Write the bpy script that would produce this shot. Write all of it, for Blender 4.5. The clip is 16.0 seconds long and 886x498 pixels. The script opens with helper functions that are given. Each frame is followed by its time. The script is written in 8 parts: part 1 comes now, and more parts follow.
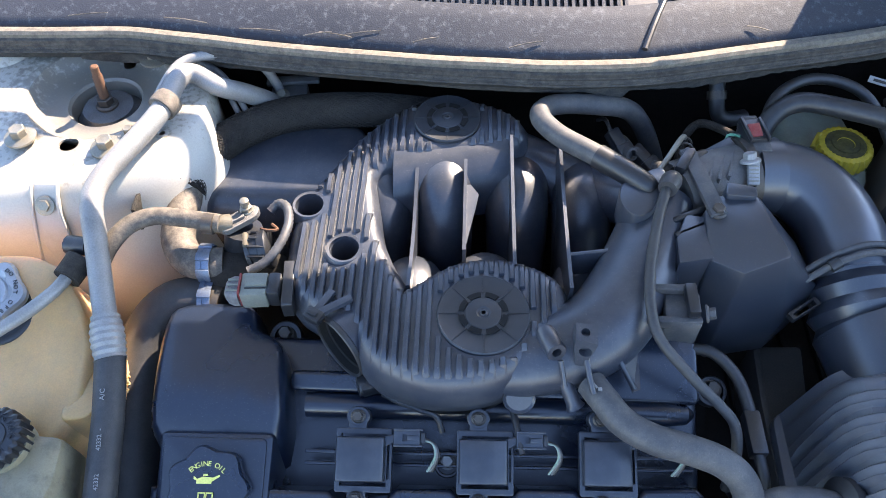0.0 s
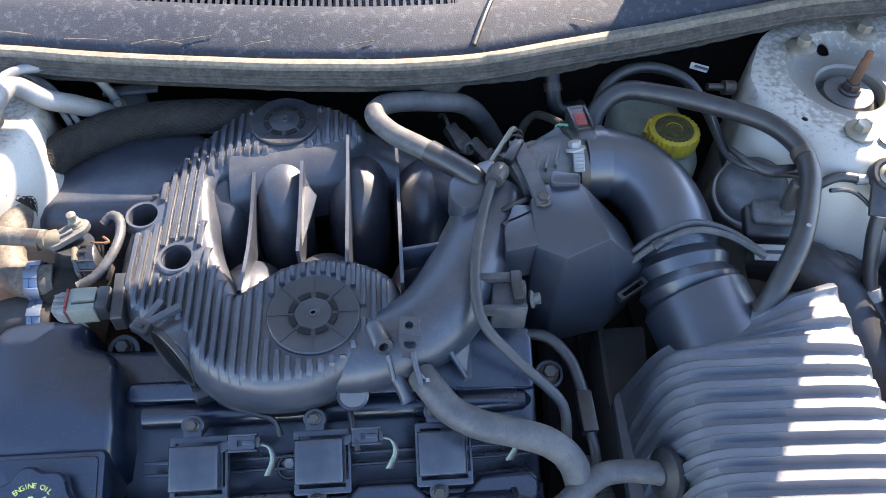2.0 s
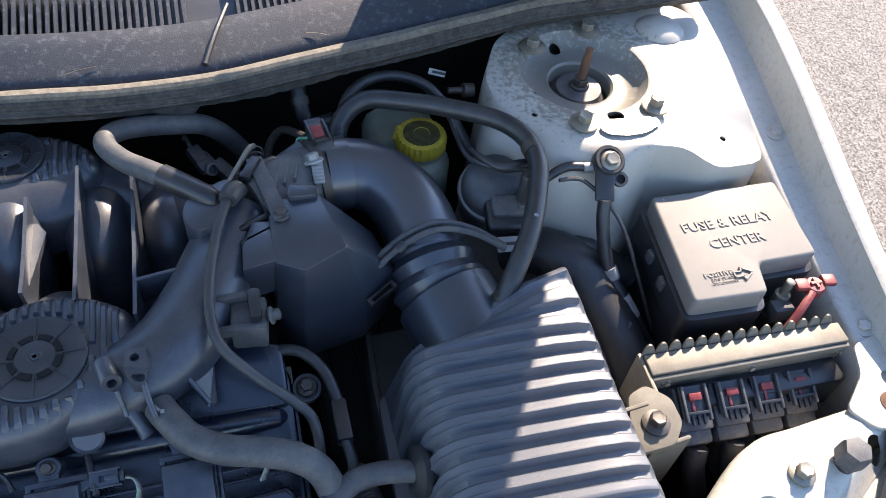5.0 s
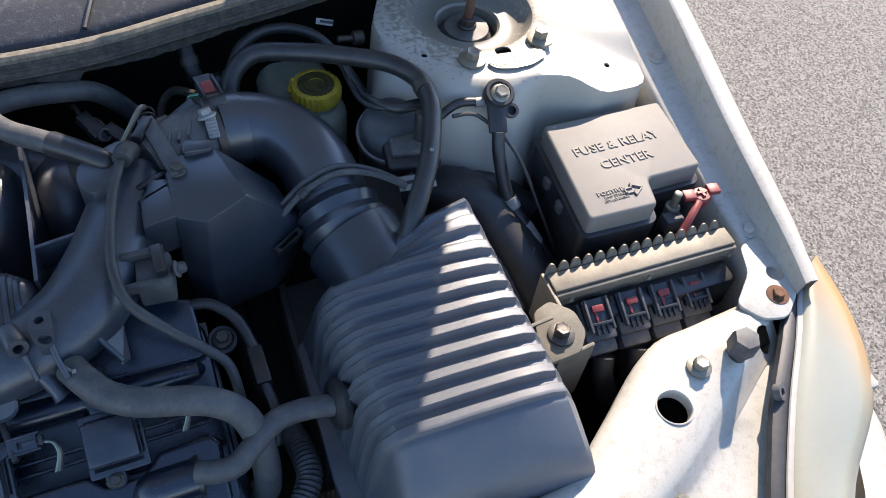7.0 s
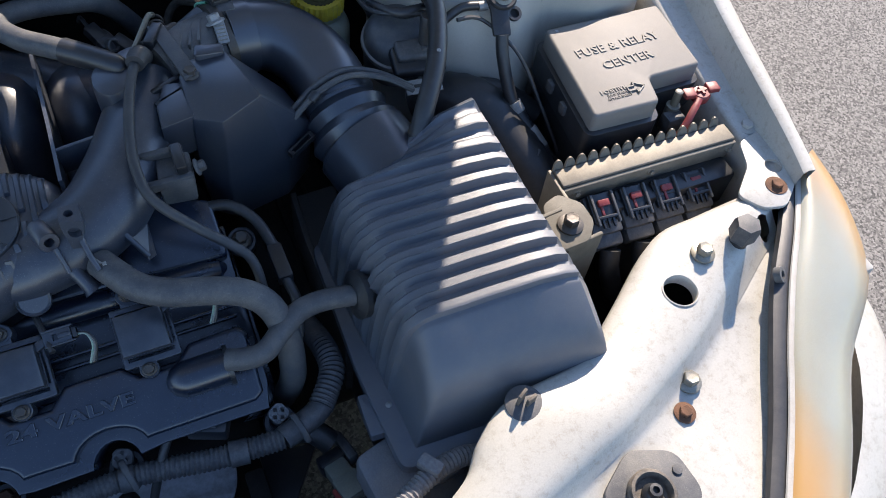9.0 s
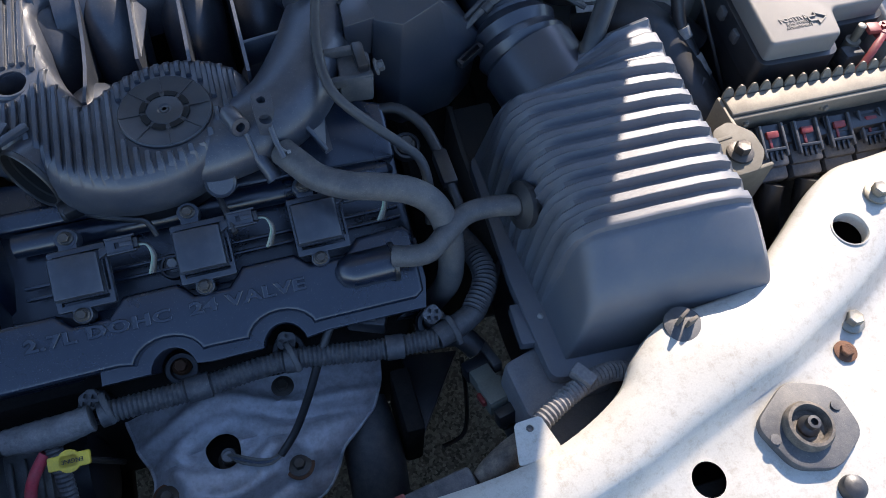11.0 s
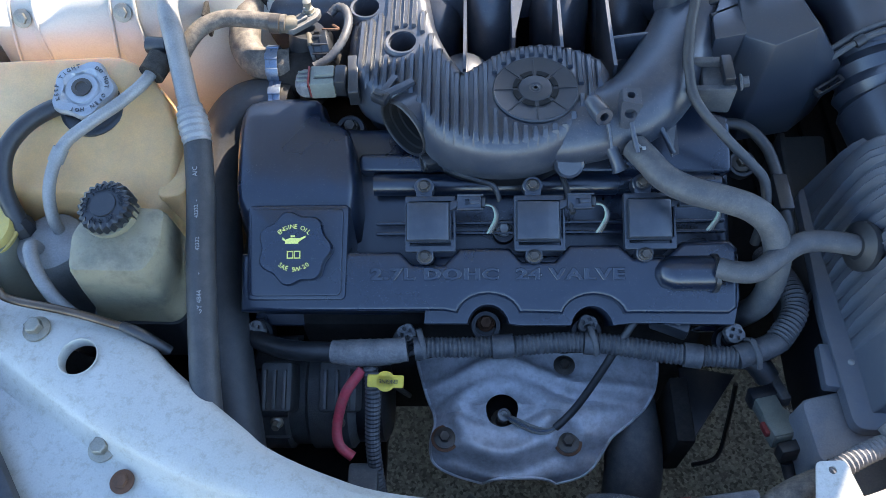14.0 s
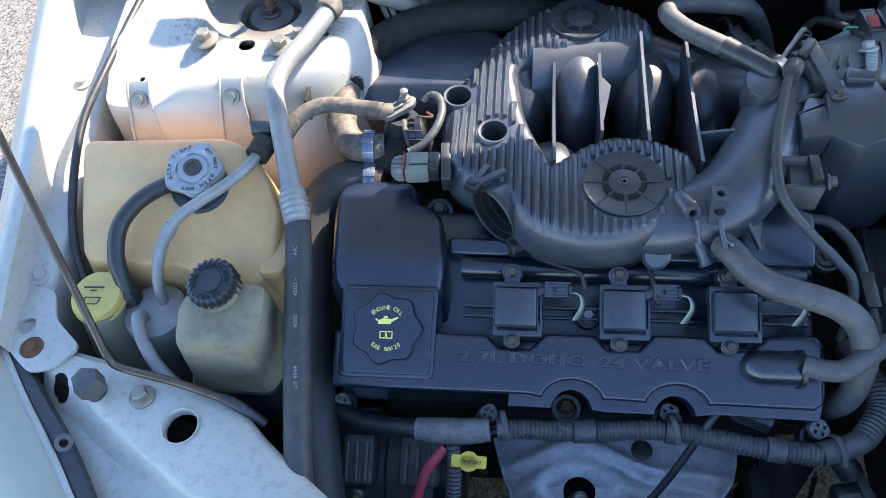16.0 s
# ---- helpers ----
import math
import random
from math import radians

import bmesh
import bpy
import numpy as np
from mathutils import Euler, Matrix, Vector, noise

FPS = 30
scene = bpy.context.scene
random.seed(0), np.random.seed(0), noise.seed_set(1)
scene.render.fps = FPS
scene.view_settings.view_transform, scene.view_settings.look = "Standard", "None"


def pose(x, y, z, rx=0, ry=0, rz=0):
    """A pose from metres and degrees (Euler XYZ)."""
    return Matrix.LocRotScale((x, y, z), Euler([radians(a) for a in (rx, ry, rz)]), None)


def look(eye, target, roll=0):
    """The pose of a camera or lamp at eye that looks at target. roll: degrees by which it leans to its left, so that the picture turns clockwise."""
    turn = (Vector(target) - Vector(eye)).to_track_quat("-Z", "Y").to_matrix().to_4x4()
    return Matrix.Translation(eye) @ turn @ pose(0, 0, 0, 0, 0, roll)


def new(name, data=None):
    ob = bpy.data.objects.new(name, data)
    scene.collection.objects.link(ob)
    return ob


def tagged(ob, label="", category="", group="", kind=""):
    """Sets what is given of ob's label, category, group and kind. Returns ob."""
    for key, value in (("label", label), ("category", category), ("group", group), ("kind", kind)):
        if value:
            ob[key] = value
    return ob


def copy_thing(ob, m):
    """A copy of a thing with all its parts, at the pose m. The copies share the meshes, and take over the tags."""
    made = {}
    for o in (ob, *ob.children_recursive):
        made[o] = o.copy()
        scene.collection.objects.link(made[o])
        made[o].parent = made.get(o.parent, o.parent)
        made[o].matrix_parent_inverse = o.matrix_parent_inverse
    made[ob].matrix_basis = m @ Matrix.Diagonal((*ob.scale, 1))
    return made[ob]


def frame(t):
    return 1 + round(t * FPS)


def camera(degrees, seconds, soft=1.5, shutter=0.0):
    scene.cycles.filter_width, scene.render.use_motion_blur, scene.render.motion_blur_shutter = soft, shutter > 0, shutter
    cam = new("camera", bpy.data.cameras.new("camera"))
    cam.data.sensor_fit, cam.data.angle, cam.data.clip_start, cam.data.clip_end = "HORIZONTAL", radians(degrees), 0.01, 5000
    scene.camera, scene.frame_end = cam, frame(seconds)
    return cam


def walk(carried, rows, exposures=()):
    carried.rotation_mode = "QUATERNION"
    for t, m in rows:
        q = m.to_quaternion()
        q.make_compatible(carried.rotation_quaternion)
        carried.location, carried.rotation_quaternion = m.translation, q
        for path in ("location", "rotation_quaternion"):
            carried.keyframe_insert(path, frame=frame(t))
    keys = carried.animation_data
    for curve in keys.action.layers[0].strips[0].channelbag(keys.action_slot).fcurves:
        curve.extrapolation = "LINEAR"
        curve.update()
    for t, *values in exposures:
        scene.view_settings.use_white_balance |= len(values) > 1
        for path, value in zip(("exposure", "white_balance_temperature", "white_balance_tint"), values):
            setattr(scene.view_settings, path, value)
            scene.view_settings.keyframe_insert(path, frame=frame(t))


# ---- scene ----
cam = camera(58.3, 16.0, soft=0.6)
METRES, EYE, TILT, LEAN, TURN = 0.58, 1.28, -52.0, 1.1, 1.9
ROWS = [
    (0.0, 0.0, 0.0, 0.0, 0.0, 0.0, -0.0),
    (0.5, 0.0424, -0.0045, -0.0017, -0.7, 0.02, 0.58),
    (1.0, 0.0809, -0.0071, -0.0042, -1.47, 0.03, 1.19),
    (1.5, 0.1207, -0.0103, -0.0062, -2.91, 0.03, 2.21),
    (2.0, 0.1513, -0.0168, -0.0128, -4.95, 0.08, 3.41),
    (2.5, 0.1806, -0.0239, -0.0176, -6.77, 0.23, 4.28),
    (3.0, 0.2177, -0.0307, -0.0224, -7.95, 0.34, 5.08),
    (3.5, 0.2518, -0.0403, -0.0287, -9.54, 0.37, 5.97),
    (4.0, 0.2813, -0.0475, -0.0272, -11.59, 0.33, 6.91),
    (6.5, 0.3572, -0.0811, -0.0783, -19.28, -2.05, 13.64),
    (7.0, 0.3487, -0.0967, -0.1021, -20.43, -3.18, 14.84),
    (7.5, 0.3352, -0.1038, -0.1286, -21.28, -4.3, 15.86),
    (8.0, 0.3156, -0.1129, -0.1499, -21.74, -5.1, 16.67),
    (10.5, 0.1793, -0.0998, -0.2023, -17.96, -8.93, 14.87),
    (11.0, 0.1372, -0.0957, -0.2061, -14.74, -8.68, 12.54),
    (11.5, 0.0964, -0.0924, -0.2088, -11.65, -8.21, 9.95),
    (12.0, 0.0555, -0.0888, -0.2076, -9.17, -8.03, 7.31),
    (12.5, 0.0216, -0.0939, -0.2063, -6.92, -7.66, 5.5),
    (13.0, -0.012, -0.1052, -0.2014, -3.86, -7.3, 4.13),
    (13.5, -0.0456, -0.1156, -0.199, -1.0, -6.93, 2.77),
    (14.0, -0.075, -0.1324, -0.1944, 0.71, -6.68, 1.62),
    (14.5, -0.0943, -0.1493, -0.1865, 1.79, -6.21, 1.36),
    (15.0, -0.117, -0.1586, -0.1718, 2.77, -5.49, 0.7),
    (15.5, -0.1318, -0.1659, -0.1551, 3.65, -4.64, -0.06),
    (16.0, -0.1406, -0.1741, -0.1311, 4.25, -3.15, -0.09),
]
walk(cam, [(t, pose(0, 0, EYE, TILT, LEAN, TURN) @ pose(METRES * x, METRES * y, METRES * z, 90 + pitch, roll, yaw)) for t, x, y, z, yaw, pitch, roll in ROWS],
     exposures=[(0.0, 2.79, 6480, 18), (0.5, 2.96, 6480, 18), (1.5, 2.99, 6520, 18), (2.5, 2.90, 6550, 18), (3.5, 2.62, 6550, 18), (4.0, 2.44, 6500, 18), (6.5, 1.84, 6200, 16), (8.0, 1.6, 6150, 16), (10.5, 1.65, 6000, 16), (11.5, 1.95, 6050, 18), (12.5, 2.42, 6150, 16), (13.5, 2.68, 6050, 15), (14.5, 2.66, 6050, 12), (16.0, 2.58, 6040, 13)])
SUN_AZ, SUN_EL = radians(40), radians(37)
to_sun = Vector((math.cos(SUN_EL) * math.sin(SUN_AZ), math.cos(SUN_EL) * math.cos(SUN_AZ), math.sin(SUN_EL)))

# ---- light ----
world = bpy.data.worlds.new("sky")
scene.world = world
world.use_nodes = True
wn = world.node_tree.nodes
sky = wn.new("ShaderNodeTexSky")
sky.sky_type, sky.sun_disc = "NISHITA", False
sky.sun_elevation, sky.sun_rotation = SUN_EL, SUN_AZ
sky.air_density, sky.dust_density, sky.ozone_density = 1.2, 0.3, 3.0
world.node_tree.links.new(sky.outputs[0], wn["Background"].inputs[0])
wn["Background"].inputs[1].default_value = 0.10
sun = new("sun", bpy.data.lights.new("sun", "SUN"))
sun.data.energy, sun.data.angle, sun.data.color = 3.6, radians(0.6), (1.0, 0.845, 0.64)
sun.matrix_world = look(to_sun * 20, (0, 0, 0))


# ---- materials ----
def mat(name, c1, c2=None, rough=0.5, metal=0.0, grain=400, patch=18, bump=0.15, spread=0.5, dust=None, dusty=0.0, coat=0.0, sss=0.0, trans=0.0, ior=1.5, vary=0.0, dscale=0, dcut=(0.42, 0.75), stones=0, stain=None, specks=0.00, coat_rough=0.2, far=None, mottle=0.12):
    """Two colours mixed in patches, a fine grain that moves gloss and relief, and dust in its own patches."""
    m = bpy.data.materials.new(name)
    m.use_nodes = True
    n, l = m.node_tree.nodes, m.node_tree.links
    b = n["Principled BSDF"]
    tc = n.new("ShaderNodeTexCoord")
    src = tc.outputs["Object"]
    big, fine = n.new("ShaderNodeTexNoise"), n.new("ShaderNodeTexNoise")
    for t, s, d in ((big, patch, 6), (fine, grain, 4)):
        t.inputs["Scale"].default_value, t.inputs["Detail"].default_value = s, d
        l.new(src, t.inputs["Vector"])
    ramp = n.new("ShaderNodeMapRange")
    ramp.inputs[1].default_value, ramp.inputs[2].default_value = 0.5 - spread / 2, 0.5 + spread / 2
    l.new(big.outputs[0], ramp.inputs[0])
    mix = n.new("ShaderNodeMix")
    mix.data_type = "RGBA"
    c2 = c2 or tuple(x * 0.75 for x in c1)
    mix.inputs[6].default_value, mix.inputs[7].default_value = (*c1, 1), (*c2, 1)
    l.new(ramp.outputs[0], mix.inputs[0])
    col = mix.outputs[2]
    if vary:
        info, hsv = n.new("ShaderNodeObjectInfo"), n.new("ShaderNodeHueSaturation")
        mr = n.new("ShaderNodeMapRange")
        mr.inputs[3].default_value, mr.inputs[4].default_value = 1 - vary, 1 + vary
        l.new(info.outputs["Random"], mr.inputs[0])
        l.new(mr.outputs[0], hsv.inputs["Value"])
        l.new(col, hsv.inputs["Color"])
        col = hsv.outputs[0]
    if dust:
        dn = n.new("ShaderNodeTexNoise")
        dn.inputs["Scale"].default_value, dn.inputs["Detail"].default_value, dn.inputs["Roughness"].default_value = dscale or patch * 2.3, 10, 0.75
        l.new(src, dn.inputs["Vector"])
        dr = n.new("ShaderNodeMapRange")
        dr.inputs[1].default_value, dr.inputs[2].default_value = dcut
        dr.inputs[4].default_value = dusty
        l.new(dn.outputs[0], dr.inputs[0])
        dm = n.new("ShaderNodeMix")
        dm.data_type = "RGBA"
        dm.inputs[7].default_value = (*dust, 1)
        l.new(dr.outputs[0], dm.inputs[0])
        l.new(col, dm.inputs[6])
        col = dm.outputs[2]
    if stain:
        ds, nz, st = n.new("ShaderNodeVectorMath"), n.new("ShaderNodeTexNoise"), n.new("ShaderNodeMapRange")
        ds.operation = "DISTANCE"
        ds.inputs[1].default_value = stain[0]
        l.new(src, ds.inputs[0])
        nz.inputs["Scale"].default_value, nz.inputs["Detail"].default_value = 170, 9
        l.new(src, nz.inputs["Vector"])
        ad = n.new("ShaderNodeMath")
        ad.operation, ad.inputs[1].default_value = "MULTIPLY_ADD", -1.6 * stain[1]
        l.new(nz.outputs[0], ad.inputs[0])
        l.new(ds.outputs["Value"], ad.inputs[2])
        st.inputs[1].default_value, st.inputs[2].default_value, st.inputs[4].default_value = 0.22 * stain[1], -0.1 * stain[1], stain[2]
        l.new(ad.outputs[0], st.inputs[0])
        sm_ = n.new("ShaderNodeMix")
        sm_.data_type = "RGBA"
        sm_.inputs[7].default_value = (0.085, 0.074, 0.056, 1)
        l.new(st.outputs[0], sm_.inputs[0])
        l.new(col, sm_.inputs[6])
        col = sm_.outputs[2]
    if specks:
        sn = n.new("ShaderNodeTexNoise")
        sn.inputs["Scale"].default_value, sn.inputs["Detail"].default_value = 800, 1.0
        l.new(src, sn.inputs["Vector"])
        sp = n.new("ShaderNodeMapRange")
        sp.inputs[1].default_value, sp.inputs[2].default_value, sp.inputs[4].default_value = 0.66, 0.74, specks
        l.new(sn.outputs[0], sp.inputs[0])
        sx = n.new("ShaderNodeMix")
        sx.data_type = "RGBA"
        sx.inputs[7].default_value = (0.42, 0.40, 0.36, 1)
        l.new(sp.outputs[0], sx.inputs[0])
        l.new(col, sx.inputs[6])
        col = sx.outputs[2]
    if stones:
        vo = n.new("ShaderNodeTexVoronoi")
        vo.inputs["Scale"].default_value = stones
        l.new(src, vo.inputs["Vector"])
        sm = n.new("ShaderNodeMix")
        sm.data_type, sm.blend_type = "RGBA", "MULTIPLY"
        sm.inputs[0].default_value = 1.0
        bw = n.new("ShaderNodeRGBToBW")
        l.new(vo.outputs["Color"], bw.inputs[0])
        sr = n.new("ShaderNodeMapRange")
        sr.inputs[1].default_value, sr.inputs[2].default_value, sr.inputs[3].default_value, sr.inputs[4].default_value = 0.15, 0.85, 0.4, 1.85
        l.new(bw.outputs[0], sr.inputs[0])
        l.new(col, sm.inputs[6])
        l.new(sr.outputs[0], sm.inputs[7])
        col = sm.outputs[2]
    gv, gm = n.new("ShaderNodeMapRange"), n.new("ShaderNodeMix")
    gv.inputs[1].default_value, gv.inputs[2].default_value, gv.inputs[3].default_value, gv.inputs[4].default_value = 0.3, 0.7, 1 - mottle, 1 + mottle
    l.new(fine.outputs[0], gv.inputs[0])
    gm.data_type, gm.blend_type = "RGBA", "MULTIPLY"
    gm.inputs[0].default_value = 1.0
    l.new(col, gm.inputs[6])
    l.new(gv.outputs[0], gm.inputs[7])
    col = gm.outputs[2]
    if far:
        # a tint that sets in past a distance from the thing's middle line, as on sun-yellowed plastic
        sx_, ab, fm, fx_ = n.new("ShaderNodeSeparateXYZ"), n.new("ShaderNodeMath"), n.new("ShaderNodeMapRange"), n.new("ShaderNodeMix")
        ab.operation, fx_.data_type = "ABSOLUTE", "RGBA"
        fm.interpolation_type = "SMOOTHSTEP"
        l.new(src, sx_.inputs[0])
        l.new(sx_.outputs[0], ab.inputs[0])
        wob = n.new("ShaderNodeMath")
        wob.operation, wob.inputs[1].default_value = "MULTIPLY_ADD", 0.05
        l.new(big.outputs[0], wob.inputs[0])
        l.new(ab.outputs[0], wob.inputs[2])
        fm.inputs[1].default_value, fm.inputs[2].default_value, fm.inputs[4].default_value = far[0] + 0.025, far[1] + 0.025, 0.9
        l.new(wob.outputs[0], fm.inputs[0])
        fx_.inputs[7].default_value = (*far[2], 1)
        l.new(fm.outputs[0], fx_.inputs[0])
        l.new(col, fx_.inputs[6])
        col = fx_.outputs[2]
    l.new(col, b.inputs["Base Color"])
    rr = n.new("ShaderNodeMapRange")
    rr.inputs[3].default_value, rr.inputs[4].default_value = max(0.03, rough - 0.1), min(1, rough + 0.14)
    l.new(big.outputs[0], rr.inputs[0])
    l.new(rr.outputs[0], b.inputs["Roughness"])
    bp = n.new("ShaderNodeBump")
    bp.inputs["Strength"].default_value, bp.inputs["Distance"].default_value = bump, 0.0012
    l.new(fine.outputs[0], bp.inputs["Height"])
    l.new(bp.outputs[0], b.inputs["Normal"])
    b.inputs["Metallic"].default_value, b.inputs["Coat Weight"].default_value, b.inputs["Coat Roughness"].default_value = metal, coat, coat_rough
    b.inputs["IOR"].default_value = ior
    if sss:
        b.inputs["Subsurface Weight"].default_value = sss
        b.inputs["Subsurface Radius"].default_value, b.inputs["Subsurface Scale"].default_value = (1, 0.6, 0.3), 0.02
    if trans:
        b.inputs["Transmission Weight"].default_value = trans
    return m


DUST = (0.3, 0.27, 0.22)
paint = mat("white_paint", (0.46, 0.447, 0.405), (0.385, 0.37, 0.325), 0.36, grain=700, patch=11, bump=0.05, dust=(0.19, 0.155, 0.10), dusty=0.6, specks=0.00, coat=0.2, dscale=110, dcut=(0.50, 0.76), mottle=0.06)
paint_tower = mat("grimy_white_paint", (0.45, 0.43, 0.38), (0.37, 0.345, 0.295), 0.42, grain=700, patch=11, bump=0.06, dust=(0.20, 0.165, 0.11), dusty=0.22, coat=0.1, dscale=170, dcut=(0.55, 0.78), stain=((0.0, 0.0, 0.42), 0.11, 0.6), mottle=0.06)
paint_old = mat("dusty_white_paint", (0.44, 0.43, 0.40), (0.36, 0.345, 0.31), 0.5, grain=900, patch=14, bump=0.05, dust=(0.28, 0.24, 0.18), dusty=0.55, mottle=0.06)
cover_black = mat("satin_black_plastic", (0.0055, 0.0105, 0.0235), (0.0085, 0.0145, 0.0295), 0.27, grain=1500, patch=12, bump=0.05, dust=(0.075, 0.09, 0.12), dusty=0.06, dscale=120, specks=0.12, coat=0.6, coat_rough=0.22)
reson_black = mat("matt_blue_black_plastic", (0.021, 0.027, 0.040), (0.029, 0.035, 0.048), 0.36, grain=1500, patch=14, bump=0.08, dust=(0.08, 0.09, 0.10), dusty=0.10, specks=0.10, coat=0.7, coat_rough=0.28)
black = mat("black_plastic", (0.0085, 0.0105, 0.0145), (0.014, 0.0155, 0.019), 0.38, grain=1200, patch=25, bump=0.12, dust=(0.09, 0.083, 0.072), dusty=0.16, specks=0.08, coat=0.3, coat_rough=0.3)
intake_grey = mat("dusty_grey_plastic", (0.023, 0.030, 0.045), (0.036, 0.043, 0.059), 0.35, grain=1600, patch=14, bump=0.12, dust=(0.24, 0.23, 0.21), dusty=0.18, specks=0.12, coat=0.45, coat_rough=0.27)
canister_grey = mat("pale_dusty_canister", (0.075, 0.080, 0.088), (0.055, 0.058, 0.064), 0.42, grain=900, patch=25, bump=0.12, dust=(0.22, 0.21, 0.18), dusty=0.4)
disc_black = mat("dark_disc_plastic", (0.013, 0.0165, 0.023), (0.020, 0.0235, 0.030), 0.42, grain=1500, patch=20, bump=0.12, dust=(0.15, 0.14, 0.125), dusty=0.16, coat=0.3, coat_rough=0.35)
filter_black = mat("grained_black_plastic", (0.074, 0.084, 0.104), (0.092, 0.100, 0.117), 0.42, grain=2200, patch=12, bump=0.2, dust=DUST, dusty=0.12, specks=0.10, coat=0.35, coat_rough=0.4)
rubber = mat("black_rubber", (0.012, 0.0135, 0.017), (0.019, 0.020, 0.022), 0.44, grain=900, patch=30, bump=0.15, dust=(0.15, 0.135, 0.115), dusty=0.18, coat=0.3, coat_rough=0.4)
hose_grey = mat("faded_rubber_hose", (0.046, 0.049, 0.056), (0.070, 0.071, 0.074), 0.55, grain=900, patch=22, bump=0.18, dust=(0.26, 0.24, 0.2), dusty=0.3, specks=0.09)
hose_tan = mat("dusty_rubber_hose", (0.085, 0.074, 0.062), (0.055, 0.05, 0.045), 0.7, grain=700, patch=30, bump=0.2, dust=(0.36, 0.30, 0.23), dusty=0.6)
mesh_black = mat("braided_sleeve", (0.020, 0.019, 0.018), (0.040, 0.037, 0.033), 0.7, grain=1300, patch=60, bump=1.0, dust=(0.12, 0.105, 0.085), dusty=0.4, ior=1.3)
alu = mat("oxidised_aluminium", (0.30, 0.30, 0.295), (0.20, 0.20, 0.20), 0.5, 0.35, grain=700, patch=35, bump=0.12, dust=(0.34, 0.32, 0.29), dusty=0.35)
cast = mat("cast_aluminium", (0.19, 0.19, 0.19), (0.10, 0.10, 0.10), 0.6, 0.6, grain=900, patch=40, bump=0.5, dust=(0.16, 0.15, 0.13), dusty=0.5)
steel = mat("zinc_steel", (0.30, 0.285, 0.24), (0.21, 0.19, 0.15), 0.42, 0.6, grain=900, patch=60, bump=0.1, dust=(0.30, 0.25, 0.17), dusty=0.4)
dark_steel = mat("dark_steel", (0.06, 0.055, 0.05), (0.10, 0.085, 0.07), 0.42, 0.5, grain=900, patch=60, bump=0.25)
rod_steel = mat("brown_tarnished_steel", (0.16, 0.12, 0.09), (0.10, 0.075, 0.055), 0.3, 0.8, grain=900, patch=30, bump=0.1)
hose_mid = mat("printed_rubber_hose", (0.030, 0.031, 0.034), (0.045, 0.045, 0.047), 0.5, grain=900, patch=25, bump=0.15, dust=(0.15, 0.14, 0.12), dusty=0.25)
rust = mat("rusty_steel", (0.15, 0.07, 0.035), (0.10, 0.055, 0.035), 0.8, 0.2, grain=900, patch=90, bump=0.5)
shield_metal = mat("heat_shield_aluminium", (0.56, 0.57, 0.60), (0.42, 0.42, 0.44), 0.55, 0.3, grain=300, patch=26, bump=0.10, dust=(0.15, 0.125, 0.10), dusty=0.6, dscale=90, specks=0.06, mottle=0.06)
yellow = mat("yellow_plastic", (0.62, 0.47, 0.04), (0.54, 0.40, 0.035), 0.45, grain=900, patch=50, bump=0.1, dust=(0.16, 0.13, 0.07), dusty=0.4, mottle=0.06)
yellow_dull = mat("faded_yellow_plastic", (0.62, 0.47, 0.13), (0.52, 0.37, 0.09), 0.5, grain=900, patch=50, bump=0.1, dust=(0.4, 0.35, 0.2), dusty=0.4, mottle=0.06)
red = mat("red_plastic", (0.22, 0.022, 0.022), (0.16, 0.018, 0.018), 0.45, grain=900, patch=50, bump=0.1, dust=(0.4, 0.25, 0.2), dusty=0.25)
tank_plastic = mat("yellowed_translucent_plastic", (0.68, 0.46, 0.235), (0.62, 0.35, 0.13), 0.40, grain=700, patch=11, bump=0.08, dust=(0.36, 0.27, 0.16), dusty=0.6, sss=0.35, mottle=0.06)
white_plastic = mat("cloudy_white_plastic", (0.30, 0.285, 0.215), (0.21, 0.195, 0.14), 0.45, grain=700, patch=16, bump=0.1, dust=(0.26, 0.24, 0.18), dusty=0.5, sss=0.2, mottle=0.06)
brake_plastic = mat("grey_green_translucent_plastic", (0.36, 0.38, 0.31), (0.26, 0.28, 0.22), 0.4, grain=700, patch=25, bump=0.1, dust=(0.16, 0.15, 0.12), dusty=0.4, sss=0.1, mottle=0.06)
fuse_top = mat("dusty_grey_box_lid", (0.155, 0.145, 0.13), (0.185, 0.172, 0.153), 0.62, grain=1600, patch=9, bump=0.2, dust=(0.24, 0.215, 0.18), dusty=0.35, mottle=0.06)
tan_metal = mat("dusty_tan_alloy", (0.19, 0.172, 0.138), (0.15, 0.135, 0.108), 0.6, 0.3, grain=900, patch=22, bump=0.15, dust=(0.3, 0.27, 0.21), dusty=0.5)
dirty_tan = mat("dirty_tan_paint", (0.13, 0.115, 0.085), (0.085, 0.075, 0.055), 0.65, grain=900, patch=30, bump=0.2, dust=(0.05, 0.042, 0.03), dusty=0.6)
grey_conn = mat("grey_green_plastic", (0.17, 0.185, 0.155), (0.13, 0.14, 0.12), 0.5, grain=900, patch=50, bump=0.1, dust=DUST, dusty=0.3)
white_mark = mat("white_marking", (0.30, 0.30, 0.29), (0.2, 0.2, 0.19), 0.6, grain=900, patch=120, bump=0.05)
yellow_mark = mat("yellow_marking", (0.78, 0.74, 0.20), (0.7, 0.66, 0.16), 0.5, grain=900, patch=90, bump=0.05)
dark_mark = mat("dark_marking", (0.03, 0.03, 0.028), None, 0.6, grain=900, patch=90, bump=0.05)
